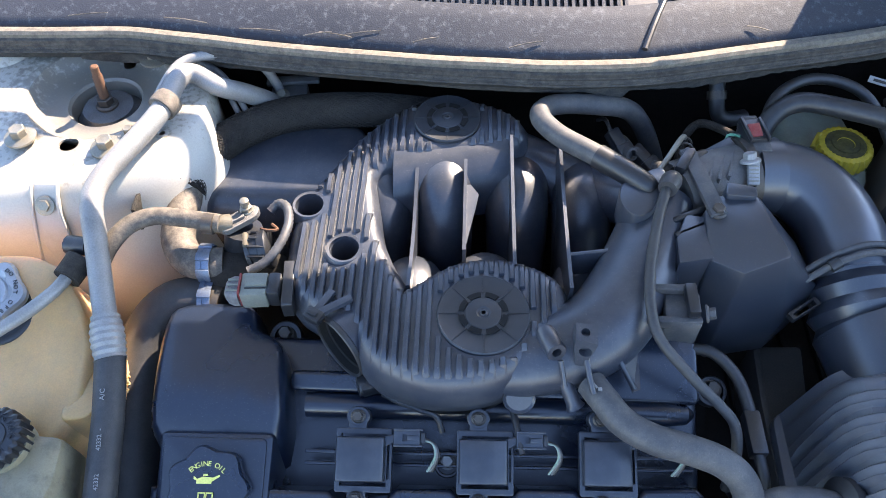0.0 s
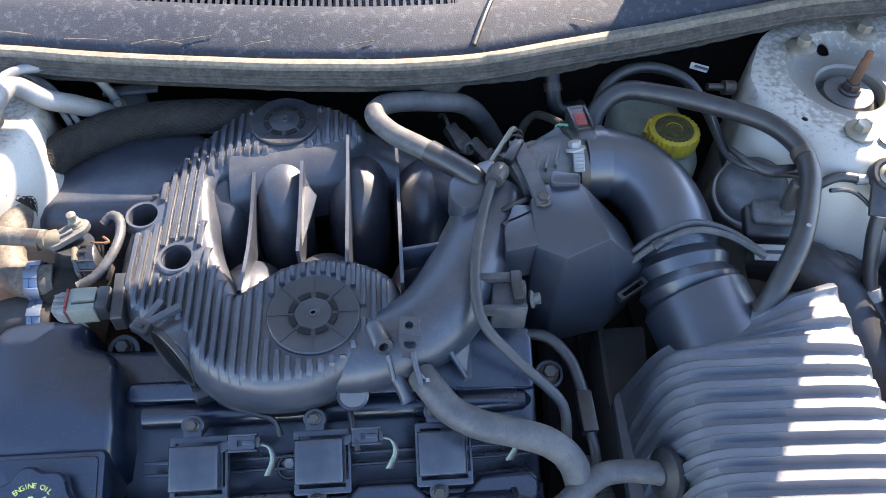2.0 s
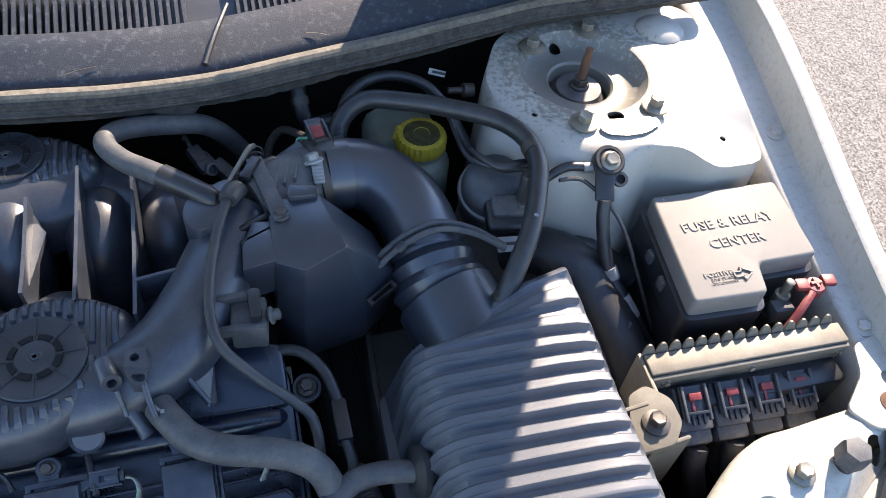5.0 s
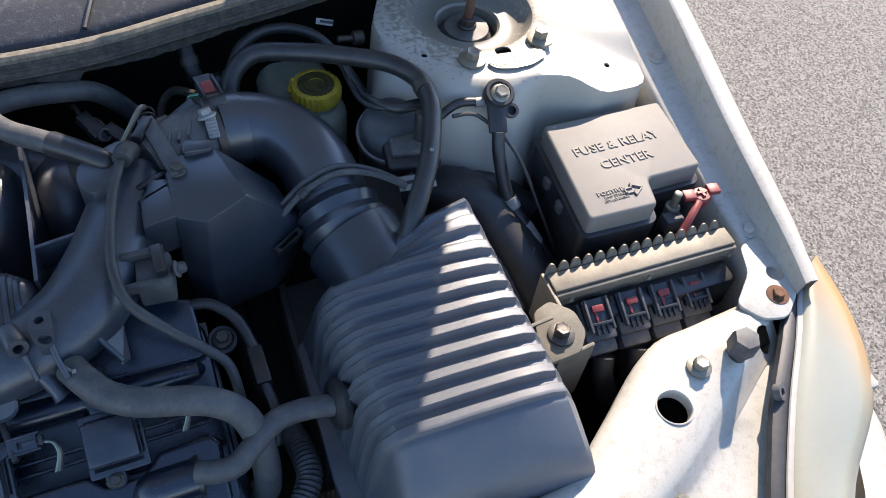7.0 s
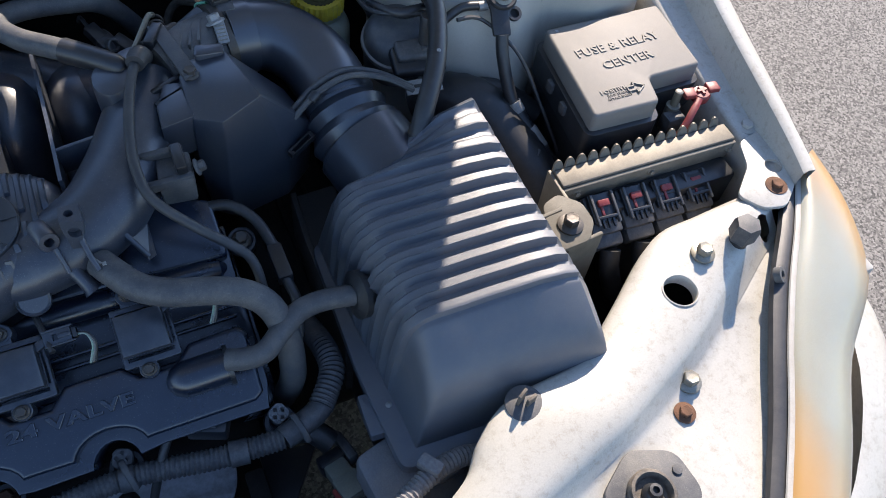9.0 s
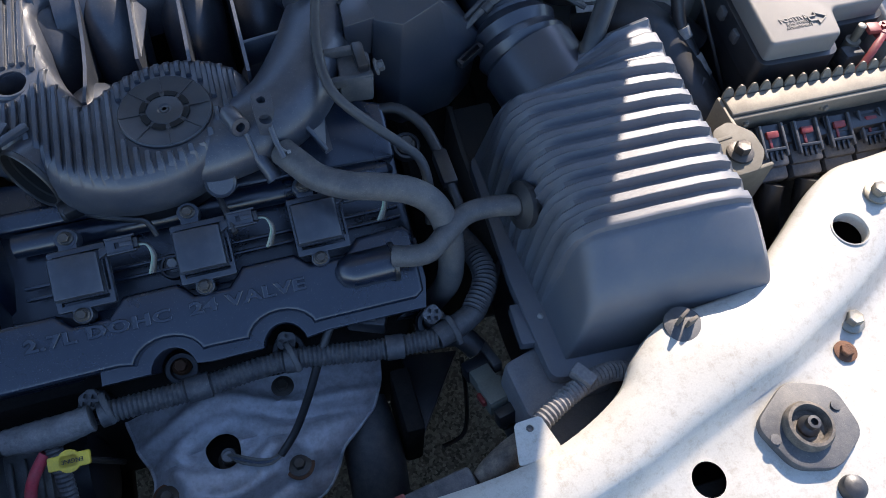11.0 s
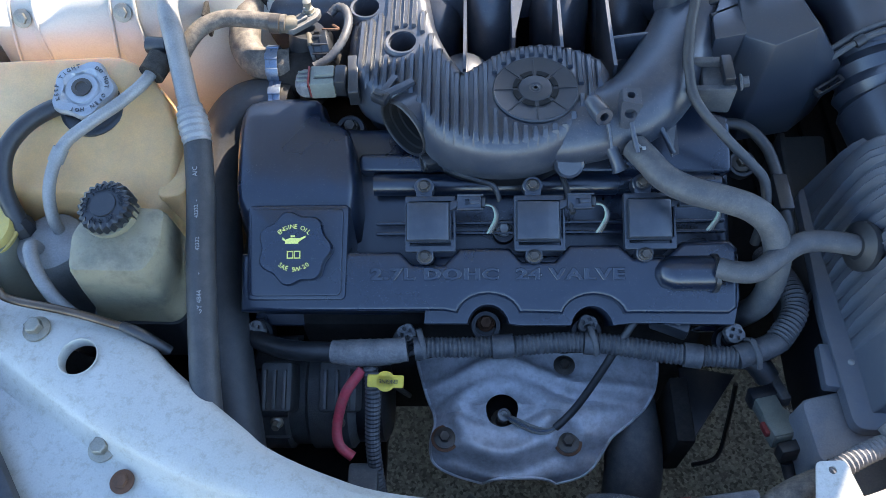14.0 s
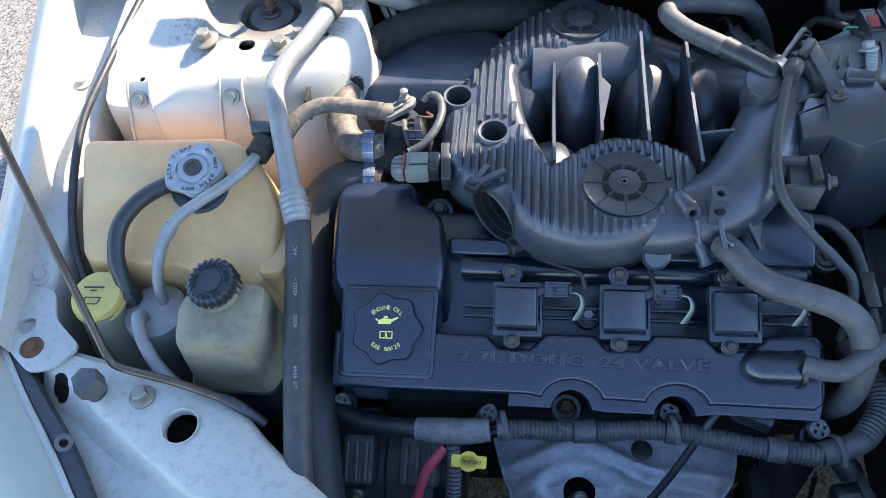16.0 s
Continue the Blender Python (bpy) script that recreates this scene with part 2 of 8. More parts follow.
cowl_black = mat("weathered_cowl_plastic", (0.020, 0.025, 0.035), (0.038, 0.042, 0.052), 0.62, grain=700, patch=6, bump=0.3, dust=(0.13, 0.14, 0.155), dusty=0.55, dscale=120, dcut=(0.52, 0.68), ior=1.35)
seal_rubber = mat("weatherstrip_rubber", (0.026, 0.0265, 0.028), (0.044, 0.043, 0.042), 0.6, grain=700, patch=20, bump=0.25, dust=(0.16, 0.145, 0.12), dusty=0.6, dscale=110, ior=1.3)
seal_dusty = mat("dusty_weatherstrip_rubber", (0.12, 0.108, 0.086), (0.075, 0.068, 0.056), 0.75, grain=700, patch=26, bump=0.3, dust=(0.30, 0.27, 0.21), dusty=0.6, dscale=140)
tape = mat("grey_cloth_tape", (0.15, 0.15, 0.155), (0.10, 0.10, 0.10), 0.7, grain=500, patch=60, bump=0.5, dust=(0.34, 0.32, 0.3), dusty=0.5)
loom = mat("grey_corrugated_loom", (0.055, 0.058, 0.065), (0.038, 0.04, 0.045), 0.5, grain=900, patch=40, bump=0.15, dust=(0.26, 0.25, 0.23), dusty=0.35, specks=0.08)
blue_clamp = mat("blue_zinc_steel", (0.17, 0.215, 0.29), (0.12, 0.155, 0.22), 0.42, 0.6, grain=900, patch=60, bump=0.1, dust=(0.3, 0.28, 0.25), dusty=0.3)
cap_metal = mat("dull_pressed_steel", (0.42, 0.43, 0.44), (0.33, 0.34, 0.35), 0.42, 0.6, grain=900, patch=40, bump=0.08, dust=(0.3, 0.28, 0.24), dusty=0.25, mottle=0.06)
wire_green = mat("green_wire", (0.06, 0.26, 0.15), (0.3, 0.3, 0.27), 0.5, patch=60)
wire_white = mat("white_wire", (0.2, 0.2, 0.19), (0.13, 0.13, 0.12), 0.5, patch=60)
lens_plastic = mat("yellowed_headlamp_plastic", (0.33, 0.335, 0.28), (0.28, 0.27, 0.205), 0.3, grain=900, patch=9, bump=0.03, coat=0.4, sss=0.1, far=(0.055, 0.125, (0.42, 0.235, 0.07)), mottle=0.06)
asphalt = mat("asphalt", (0.10, 0.094, 0.086), (0.125, 0.118, 0.107), 0.85, grain=420, patch=2.5, bump=0.6, dust=(0.22, 0.205, 0.18), dusty=0.5, dscale=260, stones=230, specks=0.22)
duct_black = mat("glossy_black_rubber", (0.024, 0.029, 0.042), (0.033, 0.038, 0.050), 0.34, grain=900, patch=20, bump=0.04, dust=(0.12, 0.11, 0.10), dusty=0.10, coat=1.0, coat_rough=0.30, ior=1.6)
# cover plastic made lighter: the letters' edge highlights are put into the colour
letter_highlight = mat("highlight_raised_plastic", (0.016, 0.022, 0.036), (0.026, 0.033, 0.048), 0.24, grain=900, patch=60, bump=0.1, coat=0.5, coat_rough=0.2)
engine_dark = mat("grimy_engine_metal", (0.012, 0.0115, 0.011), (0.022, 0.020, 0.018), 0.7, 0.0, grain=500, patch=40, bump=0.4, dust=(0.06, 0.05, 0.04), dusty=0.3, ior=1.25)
glass = mat("windscreen_glass", (0.02, 0.025, 0.03), None, 0.05, patch=5, bump=0.0)


# ---- shape helpers ----
W = {}


def smooth(pts, n=6, closed=False):
    """A Catmull-Rom curve through the points."""
    P = [Vector(p) for p in pts]
    out = []
    k = len(P)
    for i in range(k if closed else k - 1):
        a, b, c, d = (P[(i + j) % k] if closed else P[min(max(i + j, 0), k - 1)] for j in (-1, 0, 1, 2))
        for s in range(n):
            t = s / n
            out.append(0.5 * (2 * b + (c - a) * t + (2 * a - 5 * b + 4 * c - d) * t * t + (3 * b - a - 3 * c + d) * t ** 3))
    return out if closed else out + [P[-1]]


def merge(bm, other, m=None):
    if m is not None:
        other.transform(m)
    me = bpy.data.meshes.new("t")
    other.to_mesh(me)
    bm.from_mesh(me)
    bpy.data.meshes.remove(me)
    other.free()
    return bm


def loft(rings, cap=True, closed=True, bm=None):
    bm = bm or bmesh.new()
    vs = [[bm.verts.new(p) for p in r] for r in rings]
    k = len(rings[0])
    for a, b in zip(vs, vs[1:]):
        for i in range(k if closed else k - 1):
            bm.faces.new((a[i], a[(i + 1) % k], b[(i + 1) % k], b[i]))
    if cap and closed:
        bm.faces.new(list(reversed(vs[0])))
        bm.faces.new(vs[-1])
    bmesh.ops.recalc_face_normals(bm, faces=bm.faces[:])
    return bm


def tube(pts, r, seg=14, n=6, ridge=0.0, pitch=0.005, flat=1.0, bm=None):
    """A tube along a smooth line; r one radius or one for each point; ridge: depth of rings at that pitch."""
    P = smooth(pts, n)
    rs = [r] * len(pts) if isinstance(r, (int, float)) else list(r)
    R = [v.x for v in smooth([(q, 0, 0) for q in rs], n)]
    if ridge:
        lens = [0.0]
        for a, b in zip(P, P[1:]):
            lens.append(lens[-1] + (b - a).length)
        count = int(lens[-1] / pitch) * 2
        Q, RR, j = [], [], 0
        for i in range(count + 1):
            s = lens[-1] * i / count
            while j < len(lens) - 2 and lens[j + 1] < s:
                j += 1
            f = (s - lens[j]) / max(1e-9, lens[j + 1] - lens[j])
            Q.append(P[j].lerp(P[j + 1], f))
            RR.append(R[j] * (1 - f) + R[j + 1] * f - (ridge if i % 2 else 0))
        P, R = Q, RR
    rings = []
    side = None
    for i, p in enumerate(P):
        d = (P[min(i + 1, len(P) - 1)] - P[max(i - 1, 0)]).normalized()
        if side is None:
            side = d.cross(Vector((0, 0, 1)))
            side = side.normalized() if side.length > 0.01 else Vector((1, 0, 0))
        side = (side - d * side.dot(d)).normalized()
        up = side.cross(d)
        rings.append([p + (side * math.cos(a) + up * math.sin(a) * flat) * R[i] for a in (2 * math.pi * k / seg for k in range(seg))])
    out = loft(rings)
    return merge(bm, out) if bm else out


def box(c, s, bev=0.0, seg=2, m=None, bm=None, taper=1.0):
    b = bmesh.new()
    bmesh.ops.create_cube(b, size=1)
    for v in b.verts:
        k = taper if v.co.z > 0 else 1.0
        v.co = Vector((v.co.x * s[0] * k, v.co.y * s[1] * k, v.co.z * s[2]))
    if bev:
        bmesh.ops.bevel(b, geom=b.edges[:], offset=bev, segments=seg, affect="EDGES", clamp_overlap=True, profile=0.5)
    b.transform(Matrix.Translation(c) @ (m or Matrix()))
    return merge(bm, b) if bm else b


def turn(axis):
    return Vector((0, 0, 1)).rotation_difference(Vector(axis)).to_matrix().to_4x4()


def lathe(c, prof, axis=(0, 0, 1), seg=32, lobes=0, depth=0.0, bm=None, cap=True):
    """A turned shape from (radius, height) pairs, with lobes round its rim if asked for."""
    rings = []
    for r, h in prof:
        ring = []
        for k in range(seg):
            a = 2 * math.pi * k / seg
            q = r + (depth * math.cos(lobes * a) if lobes and r > 0.6 * max(p[0] for p in prof) else 0)
            ring.append((q * math.cos(a), q * math.sin(a), h))
        rings.append(ring)
    b = loft(rings, cap=cap)
    b.transform(Matrix.Translation(c) @ turn(axis))
    return merge(bm, b) if bm else b


def prism(outline, z0, z1, bev=0.0, seg=2, m=None, bm=None, zf=None):
    """A plate from an outline in x, y between two heights, its top edge rounded."""
    b = bmesh.new()
    lo = [b.verts.new((p[0], p[1], z0)) for p in outline]
    hi = [b.verts.new((p[0], p[1], z1)) for p in outline]
    k = len(lo)
    for i in range(k):
        b.faces.new((lo[i], lo[(i + 1) % k], hi[(i + 1) % k], hi[i]))
    top = b.faces.new(hi)
    b.faces.new(list(reversed(lo)))
    bmesh.ops.recalc_face_normals(b, faces=b.faces[:])
    if bev:
        bmesh.ops.bevel(b, geom=list(top.edges), offset=bev, segments=seg, affect="EDGES", clamp_overlap=True, profile=0.5)
    if zf:
        for v in b.verts:
            v.co.z += zf(v.co.x, v.co.y)
    if m is not None:
        b.transform(m)
    return merge(bm, b) if bm else b


def grown(outline, d):
    """An outline moved outwards by d (anticlockwise outlines grow)."""
    P = [Vector((p[0], p[1])) for p in outline]
    out = []
    for i, p in enumerate(P):
        t = (P[(i + 1) % len(P)] - P[i - 1]).normalized()
        out.append((p.x + t.y * d, p.y - t.x * d))
    return out


def rounded(pts, r, n=4):
    """An outline with its corners cut round by r."""
    out = []
    k = len(pts)
    for i in range(k):
        a, b, c = (Vector(pts[(i + j) % k][:2]) for j in (-1, 0, 1))
        q = min(r, (a - b).length * 0.45, (c - b).length * 0.45)
        p0, p1 = b + (a - b).normalized() * q, b + (c - b).normalized() * q
        for s in range(n + 1):
            t = s / n
            out.append(tuple(p0 * (1 - t) ** 2 + b * 2 * t * (1 - t) + p1 * t * t))
    return out


def words(text, size, depth, m, bm=None, space=1.0, bold=0.0, rim=0.0):
    cu = bpy.data.curves.new("t", "FONT")
    cu.body, cu.size, cu.extrude, cu.align_x, cu.align_y = text, size, depth, "CENTER", "CENTER"
    cu.space_character, cu.offset, cu.resolution_u = space, bold, 2
    cu.bevel_depth, cu.bevel_resolution = rim, 0
    ob = bpy.data.objects.new("t", cu)
    me = bpy.data.meshes.new_from_object(ob)
    b = bmesh.new()
    b.from_mesh(me)
    bpy.data.objects.remove(ob)
    bpy.data.curves.remove(cu)
    bpy.data.meshes.remove(me)
    b.transform(m)
    return merge(bm, b) if bm else b


def cut(bm, cutter, solver="EXACT"):
    """bm less cutter, both closed."""
    obs = []
    for b in (bm, cutter):
        bmesh.ops.recalc_face_normals(b, faces=b.faces[:])
        me = bpy.data.meshes.new("t")
        b.to_mesh(me)
        b.free()
        o = bpy.data.objects.new("t", me)
        scene.collection.objects.link(o)
        obs.append(o)
    md = obs[0].modifiers.new("b", "BOOLEAN")
    md.operation, md.object, md.solver = "DIFFERENCE", obs[1], solver
    dg = bpy.context.evaluated_depsgraph_get()
    out = bmesh.new()
    me = bpy.data.meshes.new_from_object(obs[0].evaluated_get(dg))
    out.from_mesh(me)
    bpy.data.meshes.remove(me)
    for o in obs:
        d = o.data
        bpy.data.objects.remove(o)
        bpy.data.meshes.remove(d)
    return out


def mesh_of(name, bm, material, angle):
    me = bpy.data.meshes.new(name)
    bm.to_mesh(me)
    bm.free()
    me.materials.append(material)
    me.shade_smooth()
    me.set_sharp_from_angle(angle=radians(angle))
    return me


def thing(name, loc, label, category, group="", kind="", m=None):
    ob = new(name)
    W[ob] = m if m is not None else Matrix.Translation(loc)
    ob.matrix_basis = W[ob]
    ob.empty_display_size = 0.02
    return tagged(ob, label, category, group, kind)


def part(name, bm, material, parent, label="", angle=38):
    """One mesh under a thing or a part; bm is in world metres."""
    bm.transform(W[parent].inverted())
    me = mesh_of(name, bm, material, angle)
    ob = new(name, me)
    ob.parent = parent
    W[ob] = W[parent]
    return tagged(ob, label)


def solo(name, bm, material, label, category, loc, group="", kind="", angle=38):
    """A thing of one mesh."""
    bm.transform(Matrix.Translation(loc).inverted())
    ob = new(name, mesh_of(name, bm, material, angle))
    ob.location = loc
    W[ob] = Matrix.Translation(loc)
    return tagged(ob, label, category, group, kind)


def hexbolt(c, r, h, axis=(0, 0, 1), washer=1.55, bm=None):
    """A flanged hexagon head standing on c."""
    b = lathe(c, [(r * washer, 0), (r * washer, h * 0.18), (r * 1.12, h * 0.34)], axis, 24)
    lathe(c, [(r * 1.0, h * 0.25), (r, h * 0.92), (r * 0.86, h), (r * 0.5, h * 0.96), (r * 0.4, h * 0.96)], axis, 6, bm=b)
    return merge(bm, b) if bm else b


def arc(c, r, a0, a1, n, z=None):
    out = []
    for i in range(n + 1):
        a = radians(a0 + (a1 - a0) * i / n)
        out.append((c[0] + r * math.cos(a), c[1] + r * math.sin(a)))
    return out


# ---- the car's body ----
MID = 0.192


def side(pts, left):
    """Points of the right side, or their mirror on the left."""
    return [(MID - p[0], *p[1:]) for p in pts] if left else [tuple(p) for p in pts]


def polar(outline, c, n):
    """Where rays from c at n even angles leave the outline."""
    out = []
    k = len(outline)
    for i in range(n):
        a = 2 * math.pi * i / n
        d = (math.cos(a), math.sin(a))
        best = 1e-3
        for j in range(k):
            p, q = outline[j], outline[(j + 1) % k]
            ex, ey = q[0] - p[0], q[1] - p[1]
            den = d[0] * ey - d[1] * ex
            if abs(den) < 1e-12:
                continue
            t = ((p[0] - c[0]) * ey - (p[1] - c[1]) * ex) / den
            u = ((p[0] - c[0]) * d[1] - (p[1] - c[1]) * d[0]) / den
            if 0 <= u <= 1 and t > best:
                best = t
        out.append((c[0] + d[0] * best, c[1] + d[1] * best))
    return out


b = bmesh.new()
vs = [b.verts.new(p) for p in ((-60, -60, 0.02), (60, -60, 0.02), (60, 60, 0.02), (-60, 60, 0.02))]
b.faces.new(vs)
solo("ground", b, asphalt, "sunlit grey asphalt with pale stone grit", "ground", (0, 0, 0.02), kind="structure")


def strut_tower(left):
    c = side([(0.583, 0.632)], left)[0]
    outline = rounded(side([(0.462, 0.63), (0.50, 0.705), (0.56, 0.735), (0.735, 0.745), (0.762, 0.72), (0.744, 0.474), (0.672, 0.474), (0.645, 0.490), (0.60, 0.503), (0.545, 0.512), (0.50, 0.538), (0.472, 0.580)], left), 0.022, 5)
    base = polar(outline, c, 128)
    fx = -1 if left else 1

    def out(d, z):
        ring = []
        for x, y in base:
            r = math.hypot(x - c[0], y - c[1])
            ux, uy = (x - c[0]) / r, (y - c[1]) / r
            f = min(1.0, max(0.0, (-0.35 * fx * ux - 0.94 * uy - 0.45) / 0.35))
            f = 0.13 + 0.87 * f * f * (3 - 2 * f) if d > 0 else 1.0
            if d > 0 and not left and y < 0.56:
                f *= 1 - 0.9 * min(1.0, max(0.0, (x - 0.575) / 0.04))
            q = min(1.0, max(0.0, ((x if fx > 0 else MID - x) - 0.635) / 0.06)) * min(1.0, max(0.0, (0.56 - y) / 0.07))
            ring.append((x + ux * d * f, y + uy * d * f, z - 0.022 * q * q * (3 - 2 * q)))
        return ring

    circ = lambda r, z: [(c[0] + r * math.cos(2 * math.pi * i / 128), c[1] + r * math.sin(2 * math.pi * i / 128), z) for i in range(128)]
    rings = [out(0.085, 0.30), out(0.066, 0.58), out(0.050, 0.645), out(0.038, 0.681), out(0.028, 0.706), out(0.0195, 0.7215), out(0.012, 0.7300), out(0.005, 0.7345), out(0.0, 0.7357), out(-0.008, 0.7365)]
    rings += [circ(0.080, 0.7365), circ(0.075, 0.735), circ(0.068, 0.722), circ(0.062, 0.7165), circ(0.044, 0.715), circ(0.039, 0.717), circ(0.0365, 0.714), circ(0.036, 0.65)]
    bm = loft(rings, cap=False)
    t = thing("strut_tower", (c[0], c[1], 0.3), "white painted strut tower with dusty round recess and bolts", "car body", "strut towers")
    holes = lathe((*side([(0.588, 0.548)], left)[0], 0.70), [(0.0095, 0), (0.0095, 0.06)], seg=24)
    for p in side([(0.574, 0.694), (0.515, 0.60), (0.50, 0.565), (0.705, 0.51)], left):
        lathe((*p, 0.70), [(0.0035 if p[1] < 0.69 else 0.0075, 0), (0.0035 if p[1] < 0.69 else 0.0075, 0.06)], seg=16, bm=holes)
    me_bm = bm
    bmesh.ops.solidify(me_bm, geom=me_bm.faces[:], thickness=0.002)
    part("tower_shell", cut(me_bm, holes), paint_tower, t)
    for p in side([(0.547, 0.541), (0.637, 0.554), (0.535, 0.676), (0.612, 0.697)], left):
        part("bolt", hexbolt((*p, 0.7388), 0.0082, 0.0125, washer=1.9), steel, t, "zinc hexagon bolt")
    dc = side([(0.706, 0.690)], left)[0]
    part("pressed_dome", lathe((*dc, 0.7375), [(0.030, 0), (0.027, 0.003), (0.020, 0.007), (0.011, 0.0098), (0.003, 0.0105)], seg=40), paint_tower, t, "pressed round dome", angle=60)
    mount = part("strut_mount", lathe((*c, 0.69), [(0.0355, 0), (0.0355, 0.008), (0.028, 0.014), (0.0265, 0.020), (0.012, 0.022)], seg=36), cast, t, "grey strut mount in the recess")
    part("nut", hexbolt((*c, 0.712), 0.009, 0.012, washer=1.3), dark_steel, mount)
    part("stud", lathe((*c, 0.715), [(0.0052, 0), (0.0052, 0.036), (0.0042, 0.0375), (0.0042, 0.047), (0.003, 0.048)], axis=(0.06, 0.05, 1), seg=14), rust, mount, "rusty threaded stud")
    return t


tower_right, tower_left = strut_tower(False), strut_tower(True)


def fender(left):
    rows = [(0.196, 0.746, 0.650, 0.772, 0.679, 0.792), (0.25, 0.752, 0.655, 0.782, 0.688, 0.826), (0.40, 0.757, 0.676, 0.798, 0.716, 0.848),
            (0.59, 0.767, 0.706, 0.822, 0.754, 0.872), (0.75, 0.770, 0.724, 0.838, 0.772, 0.893), (1.15, 0.78, 0.75, 0.862, 0.80, 0.93)]
    keys = smooth(rows_v := [(r[0], r[1], r[2]) for r in rows], 6), smooth([(r[3], r[4], r[5]) for r in rows], 6)
    rings = []
    for (y, xi, zl), (xt, zt, xo) in zip(*keys):
        k = min(1.0, max(0.0, (y - 0.22) / 0.25))
        prof = [(xi + 0.012, zl - 0.30), (xi, zl - 0.05), (xi, zl - 0.004), (xi + 0.004, zl), ((xi + xt) / 2, zl - 0.001), (xt - 0.008, zl + 0.001), (xt - 0.005, zl + 0.008), (xt - 0.002, zt - 0.003),
                (xt + 0.003, zt), (xt + 0.014, zt - 0.003), ((xt + xo) / 2, zt - 0.012), (xo - 0.008, zt - 0.029), (xo, zt - 0.038), (xo + 0.02 * k, zt - 0.08), (xo - 0.02 + 0.055 * k, zt - 0.2), (xo - 0.04 + 0.07 * k, 0.18)]
        rings.append(side([(x, y, z) for x, z in prof], left))
    bm = loft(rings, cap=False, closed=False)
    t = thing("front_fender", (MID - 0.86 if left else 0.86, 0.17, 0.25), "white painted front fender with bolted inner ledge", "car body", "fenders")
    part("fender_skin", bm, paint, t, angle=50)
    for p in side([(0.771, 0.285, 0.6575), (0.795, 0.531, 0.6955), (0.793, 0.80, 0.729)], left):
        part("bolt", hexbolt(p, 0.0065, 0.007, washer=1.8), paint_old, t, "painted flange bolt")
    return t


fender_right, fender_left = fender(False), fender(True)

# radiator support: rows from the middle to the corner: inner edge, crease, outer edge of the shelf, height
SUPPORT_R = [((0.096, 0.014), (0.096, -0.043), (0.096, -0.15), 0.628), ((0.20, 0.016), (0.215, -0.034), (0.23, -0.15), 0.631), ((0.262, 0.026), (0.295, -0.016), (0.33, -0.15), 0.636),
             ((0.318, 0.051), (0.365, 0.008), (0.42, -0.14), 0.642), ((0.344, 0.077), (0.42, 0.026), (0.50, -0.12), 0.646), ((0.382, 0.099), (0.465, 0.040), (0.55, -0.08), 0.648),
             ((0.462, 0.110), (0.515, 0.060), (0.60, -0.03), 0.646), ((0.515, 0.144), (0.575, 0.088), (0.645, 0.035), 0.648), ((0.592, 0.196), (0.650, 0.135), (0.688, 0.090), 0.653),
             ((0.650, 0.204), (0.690, 0.160), (0.715, 0.122), 0.655), ((0.735, 0.212), (0.735, 0.185), (0.745, 0.150), 0.652)]
SUPPORT_L = [((0.096, 0.014), (0.096, -0.043), (0.096, -0.15), 0.628), ((0.20, 0.016), (0.215, -0.034), (0.23, -0.15), 0.631), ((0.305, 0.024), (0.305, -0.016), (0.33, -0.15), 0.636),
             ((0.357, 0.037), (0.375, -0.002), (0.42, -0.14), 0.640), ((0.406, 0.057), (0.42, 0.016), (0.50, -0.12), 0.643), ((0.435, 0.078), (0.465, 0.030), (0.55, -0.08), 0.645),
             ((0.499, 0.126), (0.52, 0.055), (0.60, -0.03), 0.646), ((0.549, 0.168), (0.575, 0.085), (0.645, 0.035), 0.648), ((0.609, 0.178), (0.650, 0.132), (0.688, 0.090), 0.652),
             ((0.655, 0.192), (0.690, 0.160), (0.715, 0.122), 0.654), ((0.735, 0.212), (0.735, 0.185), (0.745, 0.150), 0.652)]


def support_rings(rows, left):
    I, C, S = (smooth([(*r[k], r[3]) for r in rows], 6) for k in (0, 1, 2))
    rings = []
    for i, c, s in zip(I, C, S):
        z = i.z
        at = lambda p, q, f: (p.x + (q.x - p.x) * f, p.y + (q.y - p.y) * f)
        d = max((c - i).length, 0.02)
        e = max((s - c).length, 0.02)
        prof = [(*at(i, c, 0.03), z - 0.045), (*at(i, c, -0.02), z - 0.02), (*at(i, c, 0.0), z - 0.006), (*at(i, c, 0.006 / d), z - 0.001), (*at(i, c, 0.2), z + 0.001), (*at(i, c, 0.5), z + 0.003), (*at(i, c, 0.8), z + 0.002),
                (*at(i, c, 0.96), z - 0.001), (*at(i, c, 1.04), z - 0.007), (*at(c, s, 0.013 / e), z - 0.020), (*at(c, s, 0.019 / e), z - 0.024), (*at(c, s, 0.3), z - 0.025), (*at(c, s, 0.6), z - 0.026), (*at(c, s, 1.0), z - 0.028), (*at(c, s, 1.02), z - 0.10)]
        rings.append(side(prof, left))
    return rings


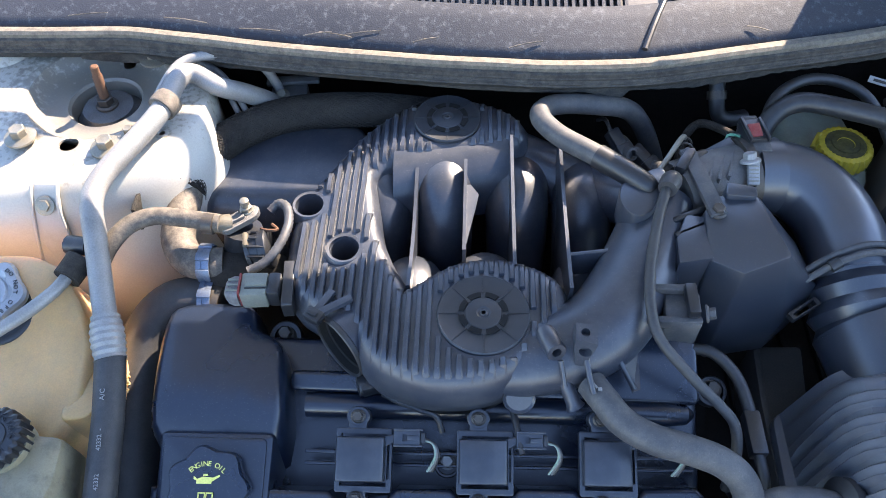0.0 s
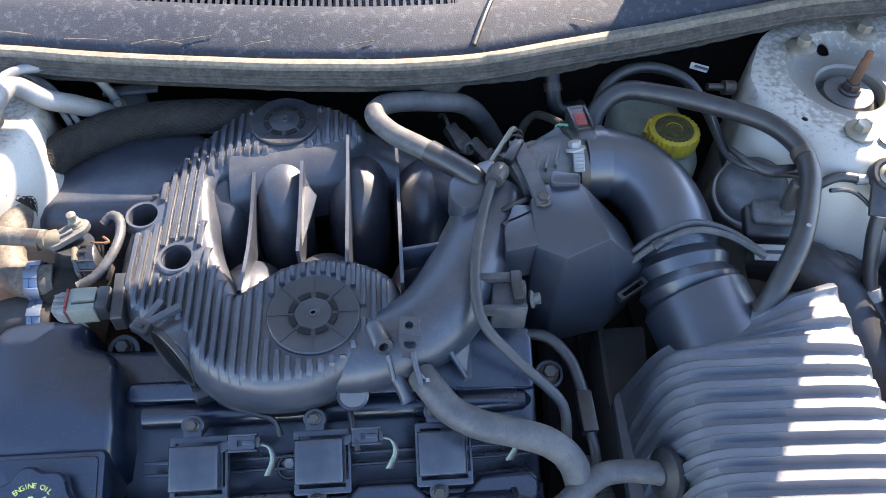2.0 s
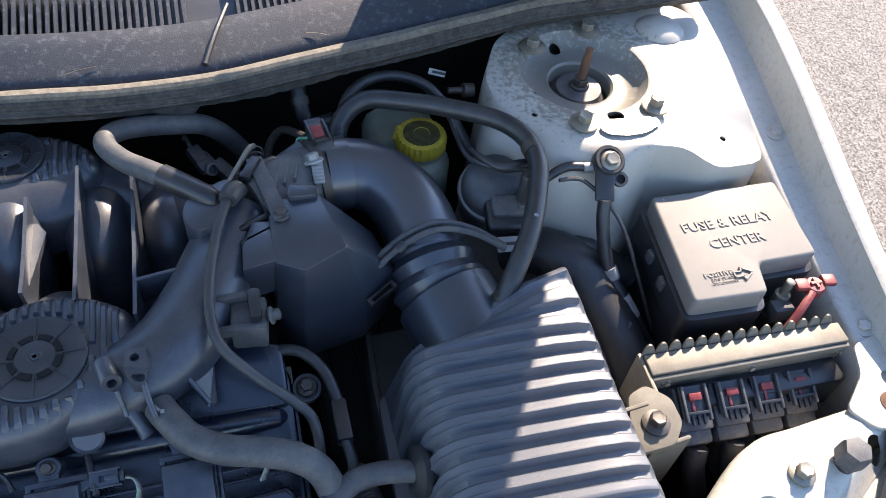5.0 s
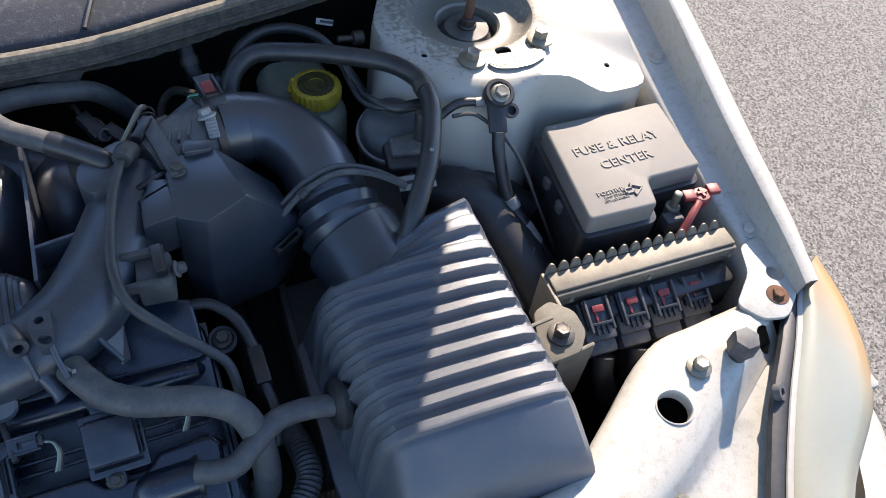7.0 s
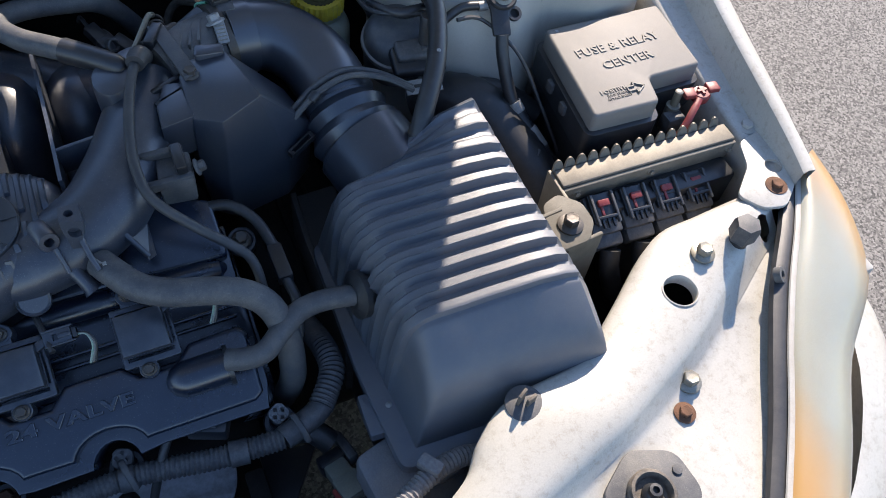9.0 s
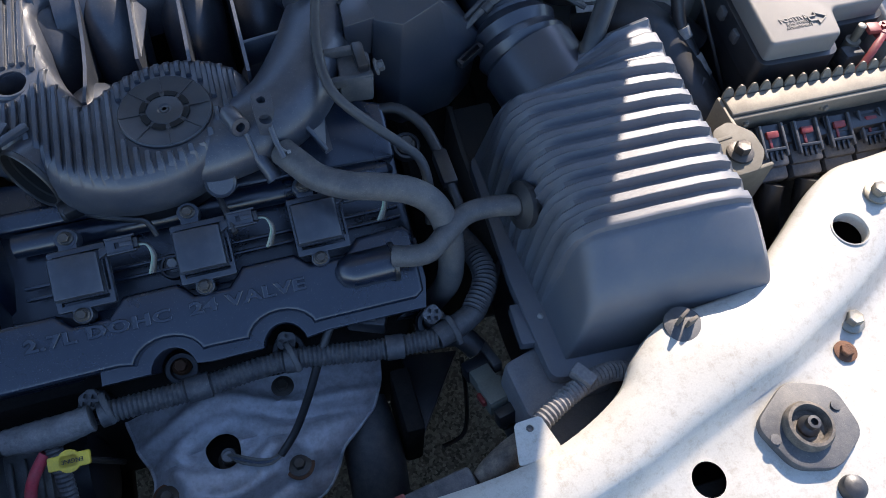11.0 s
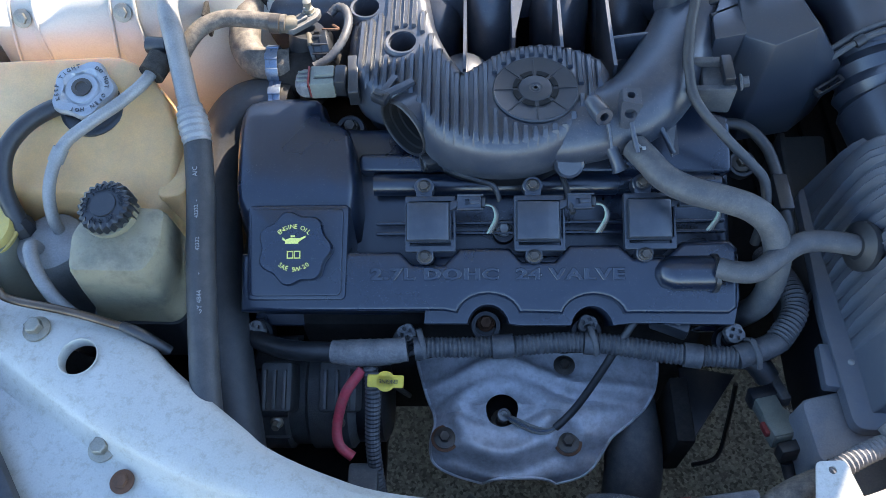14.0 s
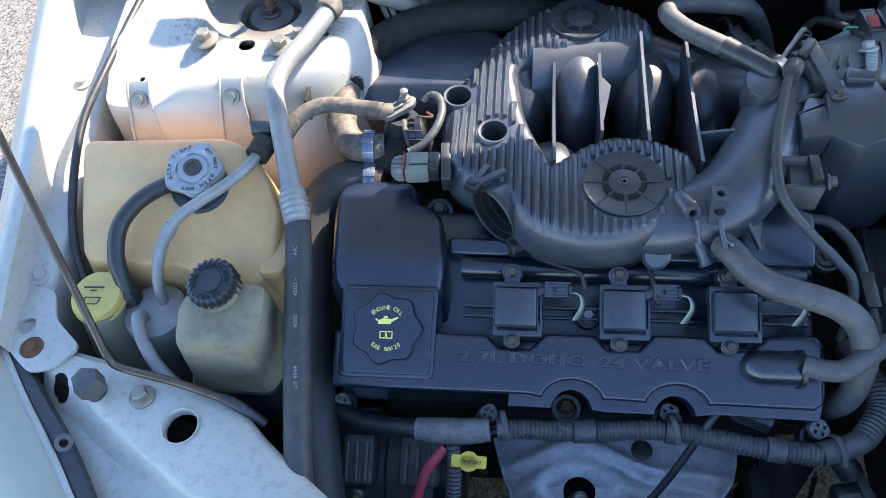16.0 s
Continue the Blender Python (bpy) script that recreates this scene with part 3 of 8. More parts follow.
R = support_rings(SUPPORT_R, False)
Lr = support_rings(SUPPORT_L, True)
bm = loft(list(reversed(Lr))[:-1] + R, cap=False, closed=False)
holes = bmesh.new()
for left in (False, True):
    for (x, y), r, sy in (((0.581, 0.133), 0.0165, 1.0), ((0.712, 0.168), 0.011, 1.0), ((0.365, -0.032), 0.0138, 1.05)):
        x = MID - x if left else x
        h = lathe((0, 0, 0), [(r, 0.40), (r, 0.75)], seg=32)
        h.transform(Matrix.Translation((x, y, 0)) @ Matrix.Diagonal((1, sy, 1, 1)))
        merge(holes, h)
# added dark sheet under the beam, standing in for the shade inside its holes
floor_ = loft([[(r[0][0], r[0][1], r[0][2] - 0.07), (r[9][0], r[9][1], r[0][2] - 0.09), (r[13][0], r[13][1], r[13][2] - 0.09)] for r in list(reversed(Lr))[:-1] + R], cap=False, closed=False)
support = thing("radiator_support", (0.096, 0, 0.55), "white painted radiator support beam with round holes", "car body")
part("closing_panel", floor_, engine_dark, support, "dark panel added under the beam so its holes look shaded")
bm = cut(bm, holes, "FAST")
bmesh.ops.delete(bm, geom=[f for f in bm.faces if min(v.co.z for v in f.verts) < 0.42], context="FACES")
part("support_panel", bm, paint, support, angle=45)
for x, y, z, m_, lab in ((0.623, 0.159, 0.6565, steel, "zinc flange bolt"), (0.550, 0.058, 0.6235, steel, "zinc flange bolt"), (-0.431, 0.158, 0.6545, steel, "zinc flange bolt"), (-0.359, 0.060, 0.6275, steel, "zinc flange bolt")):
    part("bolt", hexbolt((x, y, z), 0.0075, 0.0115, washer=1.6), m_, support, lab)
for x, y, z in ((0.530, 0.034, 0.6225), (-0.337, 0.033, 0.6255)):
    part("bolt", hexbolt((x, y, z), 0.006, 0.006, washer=1.7), rust, support, "rusty flange bolt")
for x in (0.581, MID - 0.581):
    part("hole_lip", lathe((x, 0.133, 0.6525), [(0.0181, 0.0002), (0.0169, 0.0006), (0.0161, -0.0006), (0.0157, -0.004), (0.0157, -0.012)], seg=36, cap=False), paint, support, "turned-down lip of the hole")
tab = prism(rounded([(0.219, 0.018), (0.258, 0.020), (0.249, 0.053), (0.226, 0.052)], 0.004), 0, 0.002, m=Matrix.Translation((0, 0, 0.6255)) @ Matrix.Rotation(0.02, 4, "X"))
tab = cut(tab, lathe((0.2375, 0.045, 0.60), [(0.0032, 0), (0.0032, 0.05)], seg=16))
part("tab", tab, paint, support, "upright white tab with a hole")


for left in (False, True):
    o = side([(0.700, 0.206), (0.716, 0.182), (0.742, 0.176), (0.768, 0.196), (0.788, 0.222), (0.792, 0.262), (0.780, 0.275), (0.748, 0.268), (0.735, 0.235)], left)
    if left:
        o = list(reversed(o))
    b = prism(rounded(o, 0.008), 0.6555, 0.6595, 0.0012)
    x = side([(0.7625, 0.226)], left)[0]
    b = cut(b, lathe((*x, 0.62), [(0.0095, 0), (0.0095, 0.08)], seg=28))
    part("corner_plate", b, paint, support, "white corner plate with a hole")
    part("bolt", hexbolt((*side([(0.7475, 0.202)], left)[0], 0.6592), 0.0062, 0.006, washer=1.9), rust, support, "rusty flange bolt")


def headlamp(left):
    rows = [(0.785, 0.212, 0.655, 0.838, 0.240, 0.638), (0.735, 0.155, 0.652, 0.832, 0.165, 0.632), (0.690, 0.107, 0.648, 0.796, 0.085, 0.624),
            (0.648, 0.052, 0.642, 0.722, 0.02, 0.615), (0.605, -0.008, 0.635, 0.664, -0.05, 0.61), (0.555, -0.07, 0.63, 0.605, -0.115, 0.605)]
    ia, oa = smooth([r[:3] for r in rows], 5), smooth([r[3:] for r in rows], 5)
    rings = []
    for i, o in zip(ia, oa):
        d = (o - i)
        pts = [i + Vector((0, 0, -0.06)), i + Vector((0, 0, -0.004)), i + d * 0.04]
        pts += [i + d * f + Vector((0, 0, 0.016 * math.sin(math.pi * min(1, f * 0.8 + 0.1)))) for f in (0.15, 0.35, 0.55, 0.75, 0.9)]
        pts += [o, o + d * 0.12 + Vector((0, 0, -0.03)), o + d * 0.25 + Vector((0, 0, -0.10)), o + d * 0.1 + Vector((0, 0, -0.2))]
        rings.append(side([tuple(p) for p in pts], left))
    t = thing("headlamp", (MID - 0.7 if left else 0.7, 0.06, 0.42), "cloudy headlamp with yellowed plastic lens and dark rubber trim", "headlamp", "headlamps")
    part("lens", loft(rings, cap=False, closed=False), lens_plastic, t, angle=60)
    gap = [tuple(i + Vector((-0.004, 0.001, -0.005))) for i in ia]
    part("trim", tube(side(gap, left), 0.0095, 8, 1, flat=0.7), rubber, t, "dark grey rubber trim")
    edge = [tuple(i + (o - i) * 0.07 + Vector((0, 0, 0.0035))) for i, o in zip(ia, oa)]
    part("rim", tube(side(edge, left), 0.0034, 8, 1, flat=0.6), paint_old, t, "pale moulded rim of the lens")
    loop = side([(0.685, 0.112, 0.652)], left)[0]
    part("clip", lathe(loop, [(0.008, -0.004), (0.008, 0.003), (0.004, 0.003), (0.004, -0.004)], axis=(0.5, -0.5, 0.7), seg=16), hose_grey, t, "grey lamp clip")
    return t


headlamp(False), headlamp(True)

front = loft([[(0.096 + 0.79 * k * math.cos(math.pi * i / 36), 0.15 - 0.43 * k * math.sin(math.pi * i / 36), z) for i in range(37)] for z, k in ((0.565, 0.90), (0.555, 0.955), (0.53, 0.985), (0.45, 1.0), (0.14, 0.97))], cap=False, closed=False)
solo("bumper_cover", front, paint, "white painted front bumper cover", "car body", (0.096, -0.2, 0.25), angle=50)

# ---- cowl and firewall ----
SEAL = [(-0.68, 0.665, 0.770), (-0.50, 0.667, 0.770), (-0.41, 0.668, 0.770), (-0.355, 0.668, 0.770), (-0.30, 0.661, 0.769), (-0.20, 0.646, 0.768), (-0.10, 0.635, 0.767), (0.0, 0.627, 0.766), (0.09, 0.623, 0.766), (0.17, 0.627, 0.766), (0.27, 0.645, 0.768), (0.38, 0.666, 0.770), (0.46, 0.683, 0.772), (0.53, 0.697, 0.774), (0.6, 0.703, 0.776), (0.78, 0.712, 0.780)]
line = smooth(SEAL, 8)
prof = [(0.018, -0.030), (0.020, -0.008), (0.016, 0.004), (0.009, 0.007), (0.003, 0.0075), (-0.001, 0.003), (-0.006, 0.0035), (-0.011, 0.0), (-0.013, -0.006), (-0.010, -0.009), (-0.016, -0.012), (-0.021, -0.018), (-0.022, -0.026), (-0.016, -0.031), (0.0, -0.032)]
seal = thing("weatherstrip_seal", (0.09, 0.66, 0.74), "long ribbed grey rubber cowl weatherstrip, dusty on top", "seal")
sweep = lambda prof: loft([[(p.x, p.y + dy + 0.0002 * math.sin(p.x * 61), p.z + dz + 0.0002 * math.sin(p.x * 47 + 1)) for dy, dz in prof] for p in line])
part("bulb", sweep([(0.018, -0.012), (0.020, -0.004), (0.016, 0.004), (0.010, 0.007), (0.004, 0.0075), (0.001, 0.005), (0.000, -0.002), (0.004, -0.012)]), seal_dusty, seal, "dusty upper bead", angle=35)
part("rib", sweep([(0.003, -0.008), (0.002, 0.000), (0.000, 0.0015), (-0.002, 0.0), (-0.0025, -0.004), (-0.001, -0.008)]), seal_rubber, seal, angle=35)
part("rib", sweep([(0.001, -0.010), (0.000, -0.003), (-0.0015, -0.0022), (-0.003, -0.005), (-0.002, -0.010)]), seal_rubber, seal, angle=35)
part("carrier", sweep([(0.016, -0.026), (0.016, -0.010), (0.000, -0.0065), (-0.0025, -0.0070), (-0.0035, -0.0088), (-0.0025, -0.0098), (-0.0038, -0.0112), (-0.0028, -0.0126), (-0.0038, -0.0142), (-0.0015, -0.0165), (0.004, -0.026)]), seal_rubber, seal, angle=35)
cowl = thing("windscreen_cowl", (0.1, 0.75, 0.76), "weathered black plastic cowl panel with grille slots", "cowl")
part("panel", loft([[(p.x, p.y + 0.018, p.z - 0.02), (p.x, p.y + 0.021, p.z + 0.002), (p.x, p.y + 0.03, p.z + 0.008), (p.x, p.y + 0.06, p.z + 0.018), (p.x, p.y + 0.076, p.z + 0.023), (p.x, p.y + 0.082, p.z + 0.020)] for p in line], cap=False, closed=False), cowl_black, cowl, angle=50)
part("grille_floor", loft([[(p.x, p.y + 0.082, p.z + 0.020), (p.x, p.y + 0.084, p.z + 0.007), (p.x, p.y + 0.23, p.z + 0.040)] for p in line], cap=False, closed=False), black, cowl)
x = -0.60
while x < 0.72:
    if not (0.162 < x < 0.205):
        p = min(line, key=lambda q: abs(q.x - x))
        part("slat", box((x, p.y + 0.112, p.z + 0.023), (0.0035, 0.062, 0.010), m=Matrix.Rotation(0.25, 4, "X")), cowl_black, cowl)
    x += 0.0078
part("joint_strip", tube([(0.170, 0.650, 0.775), (0.184, 0.685, 0.786), (0.200, 0.722, 0.794)], 0.003, 8, 4), black, cowl)
twigs = bmesh.new()
rnd = random.Random(4)
for k in range(9):
    p = line[rnd.randrange(12, len(line) - 8)]
    a = rnd.uniform(-0.5, 0.5) + (math.pi if rnd.random() < 0.5 else 0)
    ln = rnd.uniform(0.012, 0.05)
    q = Vector((p.x, p.y + 0.023 + rnd.uniform(0, 0.006), p.z + 0.0095))
    tube([q, q + Vector((math.cos(a) * ln * 0.5, abs(math.sin(a)) * ln * 0.3, 0.002)), q + Vector((math.cos(a) * ln, abs(math.sin(a)) * ln * 0.5, 0.0025))], 0.0006, 5, 2, bm=twigs)
tagged(solo("dry_twigs", twigs, hose_tan, "dry twigs and pine needles lying on the cowl", "debris", (0.1, 0.68, 0.775)), kind="stuff")
flap = bmesh.new()
rings = []
rag = random.Random(9)
for i in range(150):
    x = -0.42 + i * 0.0074
    p = min(line, key=lambda q: abs(q.x - x))
    dn = 0.010 + 0.0015 * math.sin(i * 0.13) + rag.uniform(-0.0004, 0.0004) + 0.006 * max(0, math.sin(i * 0.077 + 1.0)) ** 6 + (0.034 * max(0, 1 - abs(x - 0.137) / 0.018))
    rings.append([(x, p.y + 0.000, p.z - 0.016), (x + 0.001, p.y + 0.003, p.z - 0.016 - dn), (x, p.y + 0.007, p.z - 0.016 - dn), (x, p.y + 0.005, p.z - 0.016)])
solo("cowl_insulation", loft(rings), seal_rubber, "torn grey insulation strip hanging under the cowl", "insulation", (0.1, 0.65, 0.70), angle=30)
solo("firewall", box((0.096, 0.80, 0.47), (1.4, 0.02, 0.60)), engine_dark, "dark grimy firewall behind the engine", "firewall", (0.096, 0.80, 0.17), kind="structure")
wind = loft([[(x, 0.88 + 0.05 * (1 - ((x - 0.096) / 0.7) ** 2) * 0, 0.80), (x, 1.5, 1.22)] for x in (-0.6, -0.2, 0.2, 0.45, 0.79)], cap=False, closed=False)
bmesh.ops.solidify(wind, geom=wind.faces[:], thickness=0.005)
solo("windscreen", wind, glass, "dark tinted windscreen above the cowl", "windscreen", (0.096, 1.1, 0.8))

# the open hood, which shades the bay
HOOD_Y, HOOD_Z, HOOD_A = 0.69, 0.972, radians(60)
hood = thing("open_hood", (0.096, HOOD_Y, HOOD_Z), "white car hood propped open above the engine bay", "car hood")
rings = []
for x in (-0.50, -0.45, -0.2, 0.096, 0.4, 0.64, 0.69):
    rings.append([(x, HOOD_Y - u * math.cos(HOOD_A), HOOD_Z + u * math.sin(HOOD_A)) for u in (0, 0.1, 0.5, 0.9, 0.98)])
bm = loft(rings, cap=False, closed=False)
bmesh.ops.solidify(bm, geom=bm.faces[:], thickness=0.02)
part("hood_panel", bm, paint, hood)
# unseen strip added behind the hood, tapered to place its shadow on the intake
lip = loft([[(x, y, 0.970), (x, 0.832, 0.970), (x, 0.832, 0.975), (x, y, 0.975)] for x, y in ((-0.31, 0.802), (0.0, 0.802), (0.05, 0.806), (0.09, 0.816), (0.13, 0.829))])
part("rear_lip", lip, paint, hood, "unseen white strip added to shape the hood's shadow")
# two unseen plates added to block the sun over throttle and right tower
part("hinge_panel", loft([[(x, 0.69, 0.968), (x1, 0.80, 0.935), (x1, 0.803, 0.942), (x, 0.693, 0.975)] for x, x1 in ((0.30, 0.32), (0.58, 0.62), (0.69, 0.765))]), paint, hood)
part("hinge_cover", loft([[(x, 0.80, 0.935), (x, 0.88, 0.83), (x, 0.885, 0.835), (x, 0.805, 0.942)] for x in (0.44, 0.58, 0.755)]), paint, hood)
part("hinge_arm", tube([(0.66, 0.84, 0.87), (0.68, 0.86, 0.80), (0.69, 0.84, 0.74)], 0.008, 8, 3), dark_steel, hood)
part("hinge_arm", tube([(-0.30, 0.84, 0.87), (-0.42, 0.86, 0.80), (-0.50, 0.84, 0.74)], 0.008, 8, 3), dark_steel, hood)

# ---- the rest of the car, and the dark depths of the bay ----
solo("car_cabin", box((0.096, 1.95, 0.44), (1.56, 2.2, 0.64), 0.05, 3), paint, "white car body behind the engine bay", "car body", (0.096, 1.95, 0.2))
# unseen panels added to keep light from the ground out of the bay
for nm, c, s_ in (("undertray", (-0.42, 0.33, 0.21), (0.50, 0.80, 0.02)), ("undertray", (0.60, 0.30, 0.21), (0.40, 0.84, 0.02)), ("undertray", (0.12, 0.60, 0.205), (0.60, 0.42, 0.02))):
    solo(nm, box(c, s_, 0.004), engine_dark, "unseen black panel added below the bay to block light", "undertray", c, group="undertrays")
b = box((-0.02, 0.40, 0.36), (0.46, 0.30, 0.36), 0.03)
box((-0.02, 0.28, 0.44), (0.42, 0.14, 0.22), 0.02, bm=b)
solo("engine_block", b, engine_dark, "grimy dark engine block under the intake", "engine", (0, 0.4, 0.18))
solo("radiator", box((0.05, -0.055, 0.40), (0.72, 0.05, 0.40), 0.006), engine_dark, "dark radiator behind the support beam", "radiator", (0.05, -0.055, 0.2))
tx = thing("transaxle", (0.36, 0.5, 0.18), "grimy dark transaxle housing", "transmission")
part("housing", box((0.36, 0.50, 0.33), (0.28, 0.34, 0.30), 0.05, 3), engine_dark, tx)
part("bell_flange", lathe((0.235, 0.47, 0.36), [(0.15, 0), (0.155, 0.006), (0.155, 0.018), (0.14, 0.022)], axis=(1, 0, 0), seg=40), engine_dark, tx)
for k in range(5):
    part("rib", box((0.29 + 0.035 * k, 0.50, 0.482), (0.006, 0.26, 0.012), 0.002), engine_dark, tx)
solo("inner_apron_left", box((-0.605, 0.40, 0.42), (0.02, 0.62, 0.42), 0.004), paint_old, "dusty white inner apron panel", "car body", (-0.6, 0.4, 0.27))
solo("inner_apron_right", box((0.797, 0.40, 0.42), (0.02, 0.62, 0.42), 0.004), paint_old, "dusty white inner apron panel", "car body", (0.79, 0.4, 0.27))

# ---- front valve cover ----
SLOPE = radians(25)
VO = Vector((-0.02, 0.245, 0.63))
VM = Matrix.Translation(VO) @ Matrix.Rotation(SLOPE, 4, "X")
cover = thing("valve_cover", tuple(VO), "satin black plastic engine valve cover with raised lettering", "valve cover", m=Matrix.Translation(VO))
# lower body and raised decks, in the cover's own slope
body_o = rounded([(-0.250, -0.052), (-0.095, -0.054), (-0.09, -0.028), (0.21, -0.030), (0.224, -0.02), (0.226, 0.115), (0.18, 0.135), (-0.13, 0.135), (-0.250, 0.14)], 0.012)
b = prism(body_o, -0.085, -0.044, 0.006, m=VM)
part("base_body", b, cover_black, cover)
lip = [(-0.255, -0.064), (-0.060, -0.067)] + [(-0.014 + 0.019 * math.cos(a), -0.072 + 0.026 * math.sin(a)) for a in (math.radians(170 - 16 * k) for k in range(11))] + [(0.025, -0.069), (0.046, -0.069)] + [(0.083 + 0.019 * math.cos(a), -0.072 + 0.026 * math.sin(a)) for a in (math.radians(170 - 16 * k) for k in range(11))] + [(0.122, -0.070), (0.215, -0.072), (0.229, -0.05), (0.229, 0.12), (-0.255, 0.14)]
part("flange", prism(lip, -0.085, -0.072, 0.003, m=VM), cover_black, cover)
# deck with arches cut round two bolts
deck = [(-0.246, -0.052), (-0.088, -0.052), (-0.055, -0.052)] + [(-0.014 + 0.029 * math.cos(a), -0.058 + 0.021 * math.sin(a)) for a in (math.radians(170 - 16 * k) for k in range(11))]
deck += [(0.020, -0.054), (0.050, -0.055)] + [(0.083 + 0.029 * math.cos(a), -0.059 + 0.021 * math.sin(a)) for a in (math.radians(170 - 16 * k) for k in range(11))]
deck += [(0.118, -0.055), (0.205, -0.056), (0.213, -0.050), (0.215, 0.004), (0.208, 0.012)]
deck += [(0.165, 0.010), (0.150, -0.004), (0.120, -0.004), (0.108, 0.008), (0.062, 0.008), (0.048, -0.007), (0.018, -0.007), (0.006, 0.006), (-0.040, 0.006), (-0.054, -0.009), (-0.084, -0.009), (-0.096, 0.003), (-0.246, 0.003)]
part("lettered_deck", prism(deck, -0.05, 0.0085, 0.0042, 3, m=VM), cover_black, cover)
step = [(-0.075, -0.064), (-0.046, -0.064)] + [(-0.014 + 0.0195 * math.cos(a), -0.068 + 0.022 * math.sin(a)) for a in (math.radians(170 - 16 * k) for k in range(11))]
step += [(0.017, -0.066), (0.052, -0.066)] + [(0.083 + 0.0195 * math.cos(a), -0.070 + 0.022 * math.sin(a)) for a in (math.radians(170 - 16 * k) for k in range(11))]
step += [(0.122, -0.064), (0.214, -0.066), (0.220, -0.04), (0.22, 0.0), (-0.07, 0.0)]
part("arched_step", prism(step, -0.06, -0.0075, 0.0022, 2, m=VM), cover_black, cover)
# rear deck, past the coils
part("rear_deck", prism(rounded([(-0.140, 0.086), (0.222, 0.080), (0.222, 0.135), (0.17, 0.155), (0.06, 0.150), (0.0, 0.112), (-0.05, 0.104), (-0.140, 0.104)], 0.006), -0.06, -0.021, 0.004, 3, m=VM), cover_black, cover)
b = tube([VM @ Vector((-0.125, 0.074, -0.028)), VM @ Vector((0.0, 0.073, -0.028)), VM @ Vector((0.19, 0.072, -0.028)), VM @ Vector((0.212, 0.072, -0.032))], [0.011, 0.011, 0.011, 0.004], 16, 3)
part("ridge_tube", b, cover_black, cover)
for v in (0.024, 0.034):
    part("coil_rail", box(tuple(VM @ Vector((0.045, v, -0.024))), (0.335, 0.003, 0.012), 0.001, m=Matrix.Rotation(SLOPE, 4, "X")), cover_black, cover)
text_m = VM @ Matrix.Translation((-0.006, -0.0190, 0.0087)) @ Matrix.Rotation(radians(-0.3), 4, "Z") @ Matrix.Diagonal((1.40, 0.92, 1, 1))
part("lettering", words("2.7L DOHC  24 VALVE", 0.0158, 0.0020, text_m, space=1.10, bold=0.0004, rim=0.0004), letter_highlight, cover, "raised black lettering")
# breather hump and outlet
b = lathe((0, 0, 0), [(0.0165, 0), (0.0165, 0.028), (0.016, 0.036), (0.012, 0.046), (0.004, 0.051)], axis=(-1, 0, 0), seg=24)
b.transform(VM @ Matrix.Translation((0.190, -0.019, 0.008)))
part("breather_hump", b, cover_black, cover)
b = lathe((0, 0, 0), [(0.018, 0), (0.018, 0.004)], axis=(1, 0, 0), seg=24)
b.transform(VM @ Matrix.Translation((0.190, -0.019, 0.010)))
part("breather_collar", b, black, cover)
# filler box: tall rear part and cap plate
tall = smooth([(-0.272, 0.320), (-0.277, 0.385), (-0.262, 0.405), (-0.205, 0.405), (-0.194, 0.381), (-0.180, 0.373), (-0.168, 0.356), (-0.164, 0.284), (-0.21, 0.279), (-0.264, 0.281)], 3, True)
tall = [(p.x, p.y) for p in (Vector((*q[:2], 0)) for q in tall)]
tall_ccw = list(reversed(tall)) if sum(a[0] * c_[1] - c_[0] * a[1] for a, c_ in zip(tall, tall[1:] + tall[:1])) < 0 else tall
zt = lambda y: 0.672 - max(0.0, 0.328 - y) ** 2 * 9.0
rings = [[(x, y, 0.55) for x, y in grown(tall_ccw, 0.006)]] + [[(x, y, zt(y) - d) for x, y in grown(tall_ccw, g)] for d, g in ((0.034, 0.0045), (0.010, 0.003), (0.0055, 0.0018), (0.0022, -0.0002), (0.0006, -0.0025), (0.0, -0.005))]
rings += [[(-0.217 + (x + 0.217) * k, 0.347 + (y - 0.347) * k, zt(0.347 + (y - 0.347) * k) + 0.0005) for x, y in grown(tall_ccw, -0.005)] for k in (0.8, 0.4)]
part("filler_box", loft(rings), cover_black, cover, angle=60)
plate_o = rounded([(-0.240, -0.042), (-0.146, -0.042), (-0.143, 0.048), (-0.240, 0.048)], 0.006)
part("filler_plate", prism(plate_o, -0.05, 0.012, 0.004, 2, m=VM), cover_black, cover)
part("plate_rib", prism(rounded([(-0.236, -0.038), (-0.150, -0.038), (-0.148, 0.044), (-0.236, 0.044)], 0.006), 0.010, 0.0145, 0.002, 2, m=VM), cover_black, cover)
# fixing studs along its edges
for x, y, z, m_ in ((-0.036, 0.217, 0.548, rust), (0.063, 0.207, 0.552, black), (0.201, 0.195, 0.556, black), (-0.114, 0.199, 0.551, black), (-0.270, 0.215, 0.535, black), (-0.174, 0.397, 0.640, dark_steel)):
    ax = VM.to_3x3() @ Vector((0, 0, 1))
    part("sleeve", lathe((x, y, z - 0.012), [(0.0155, 0), (0.0155, 0.012), (0.0145, 0.014), (0.0105, 0.014), (0.0100, 0.004)], axis=ax, seg=28), black, cover)
    part("bolt", hexbolt((x, y, z - 0.004), 0.0065, 0.014, axis=ax, washer=1.45), m_, cover, "bolt in a black sleeve")
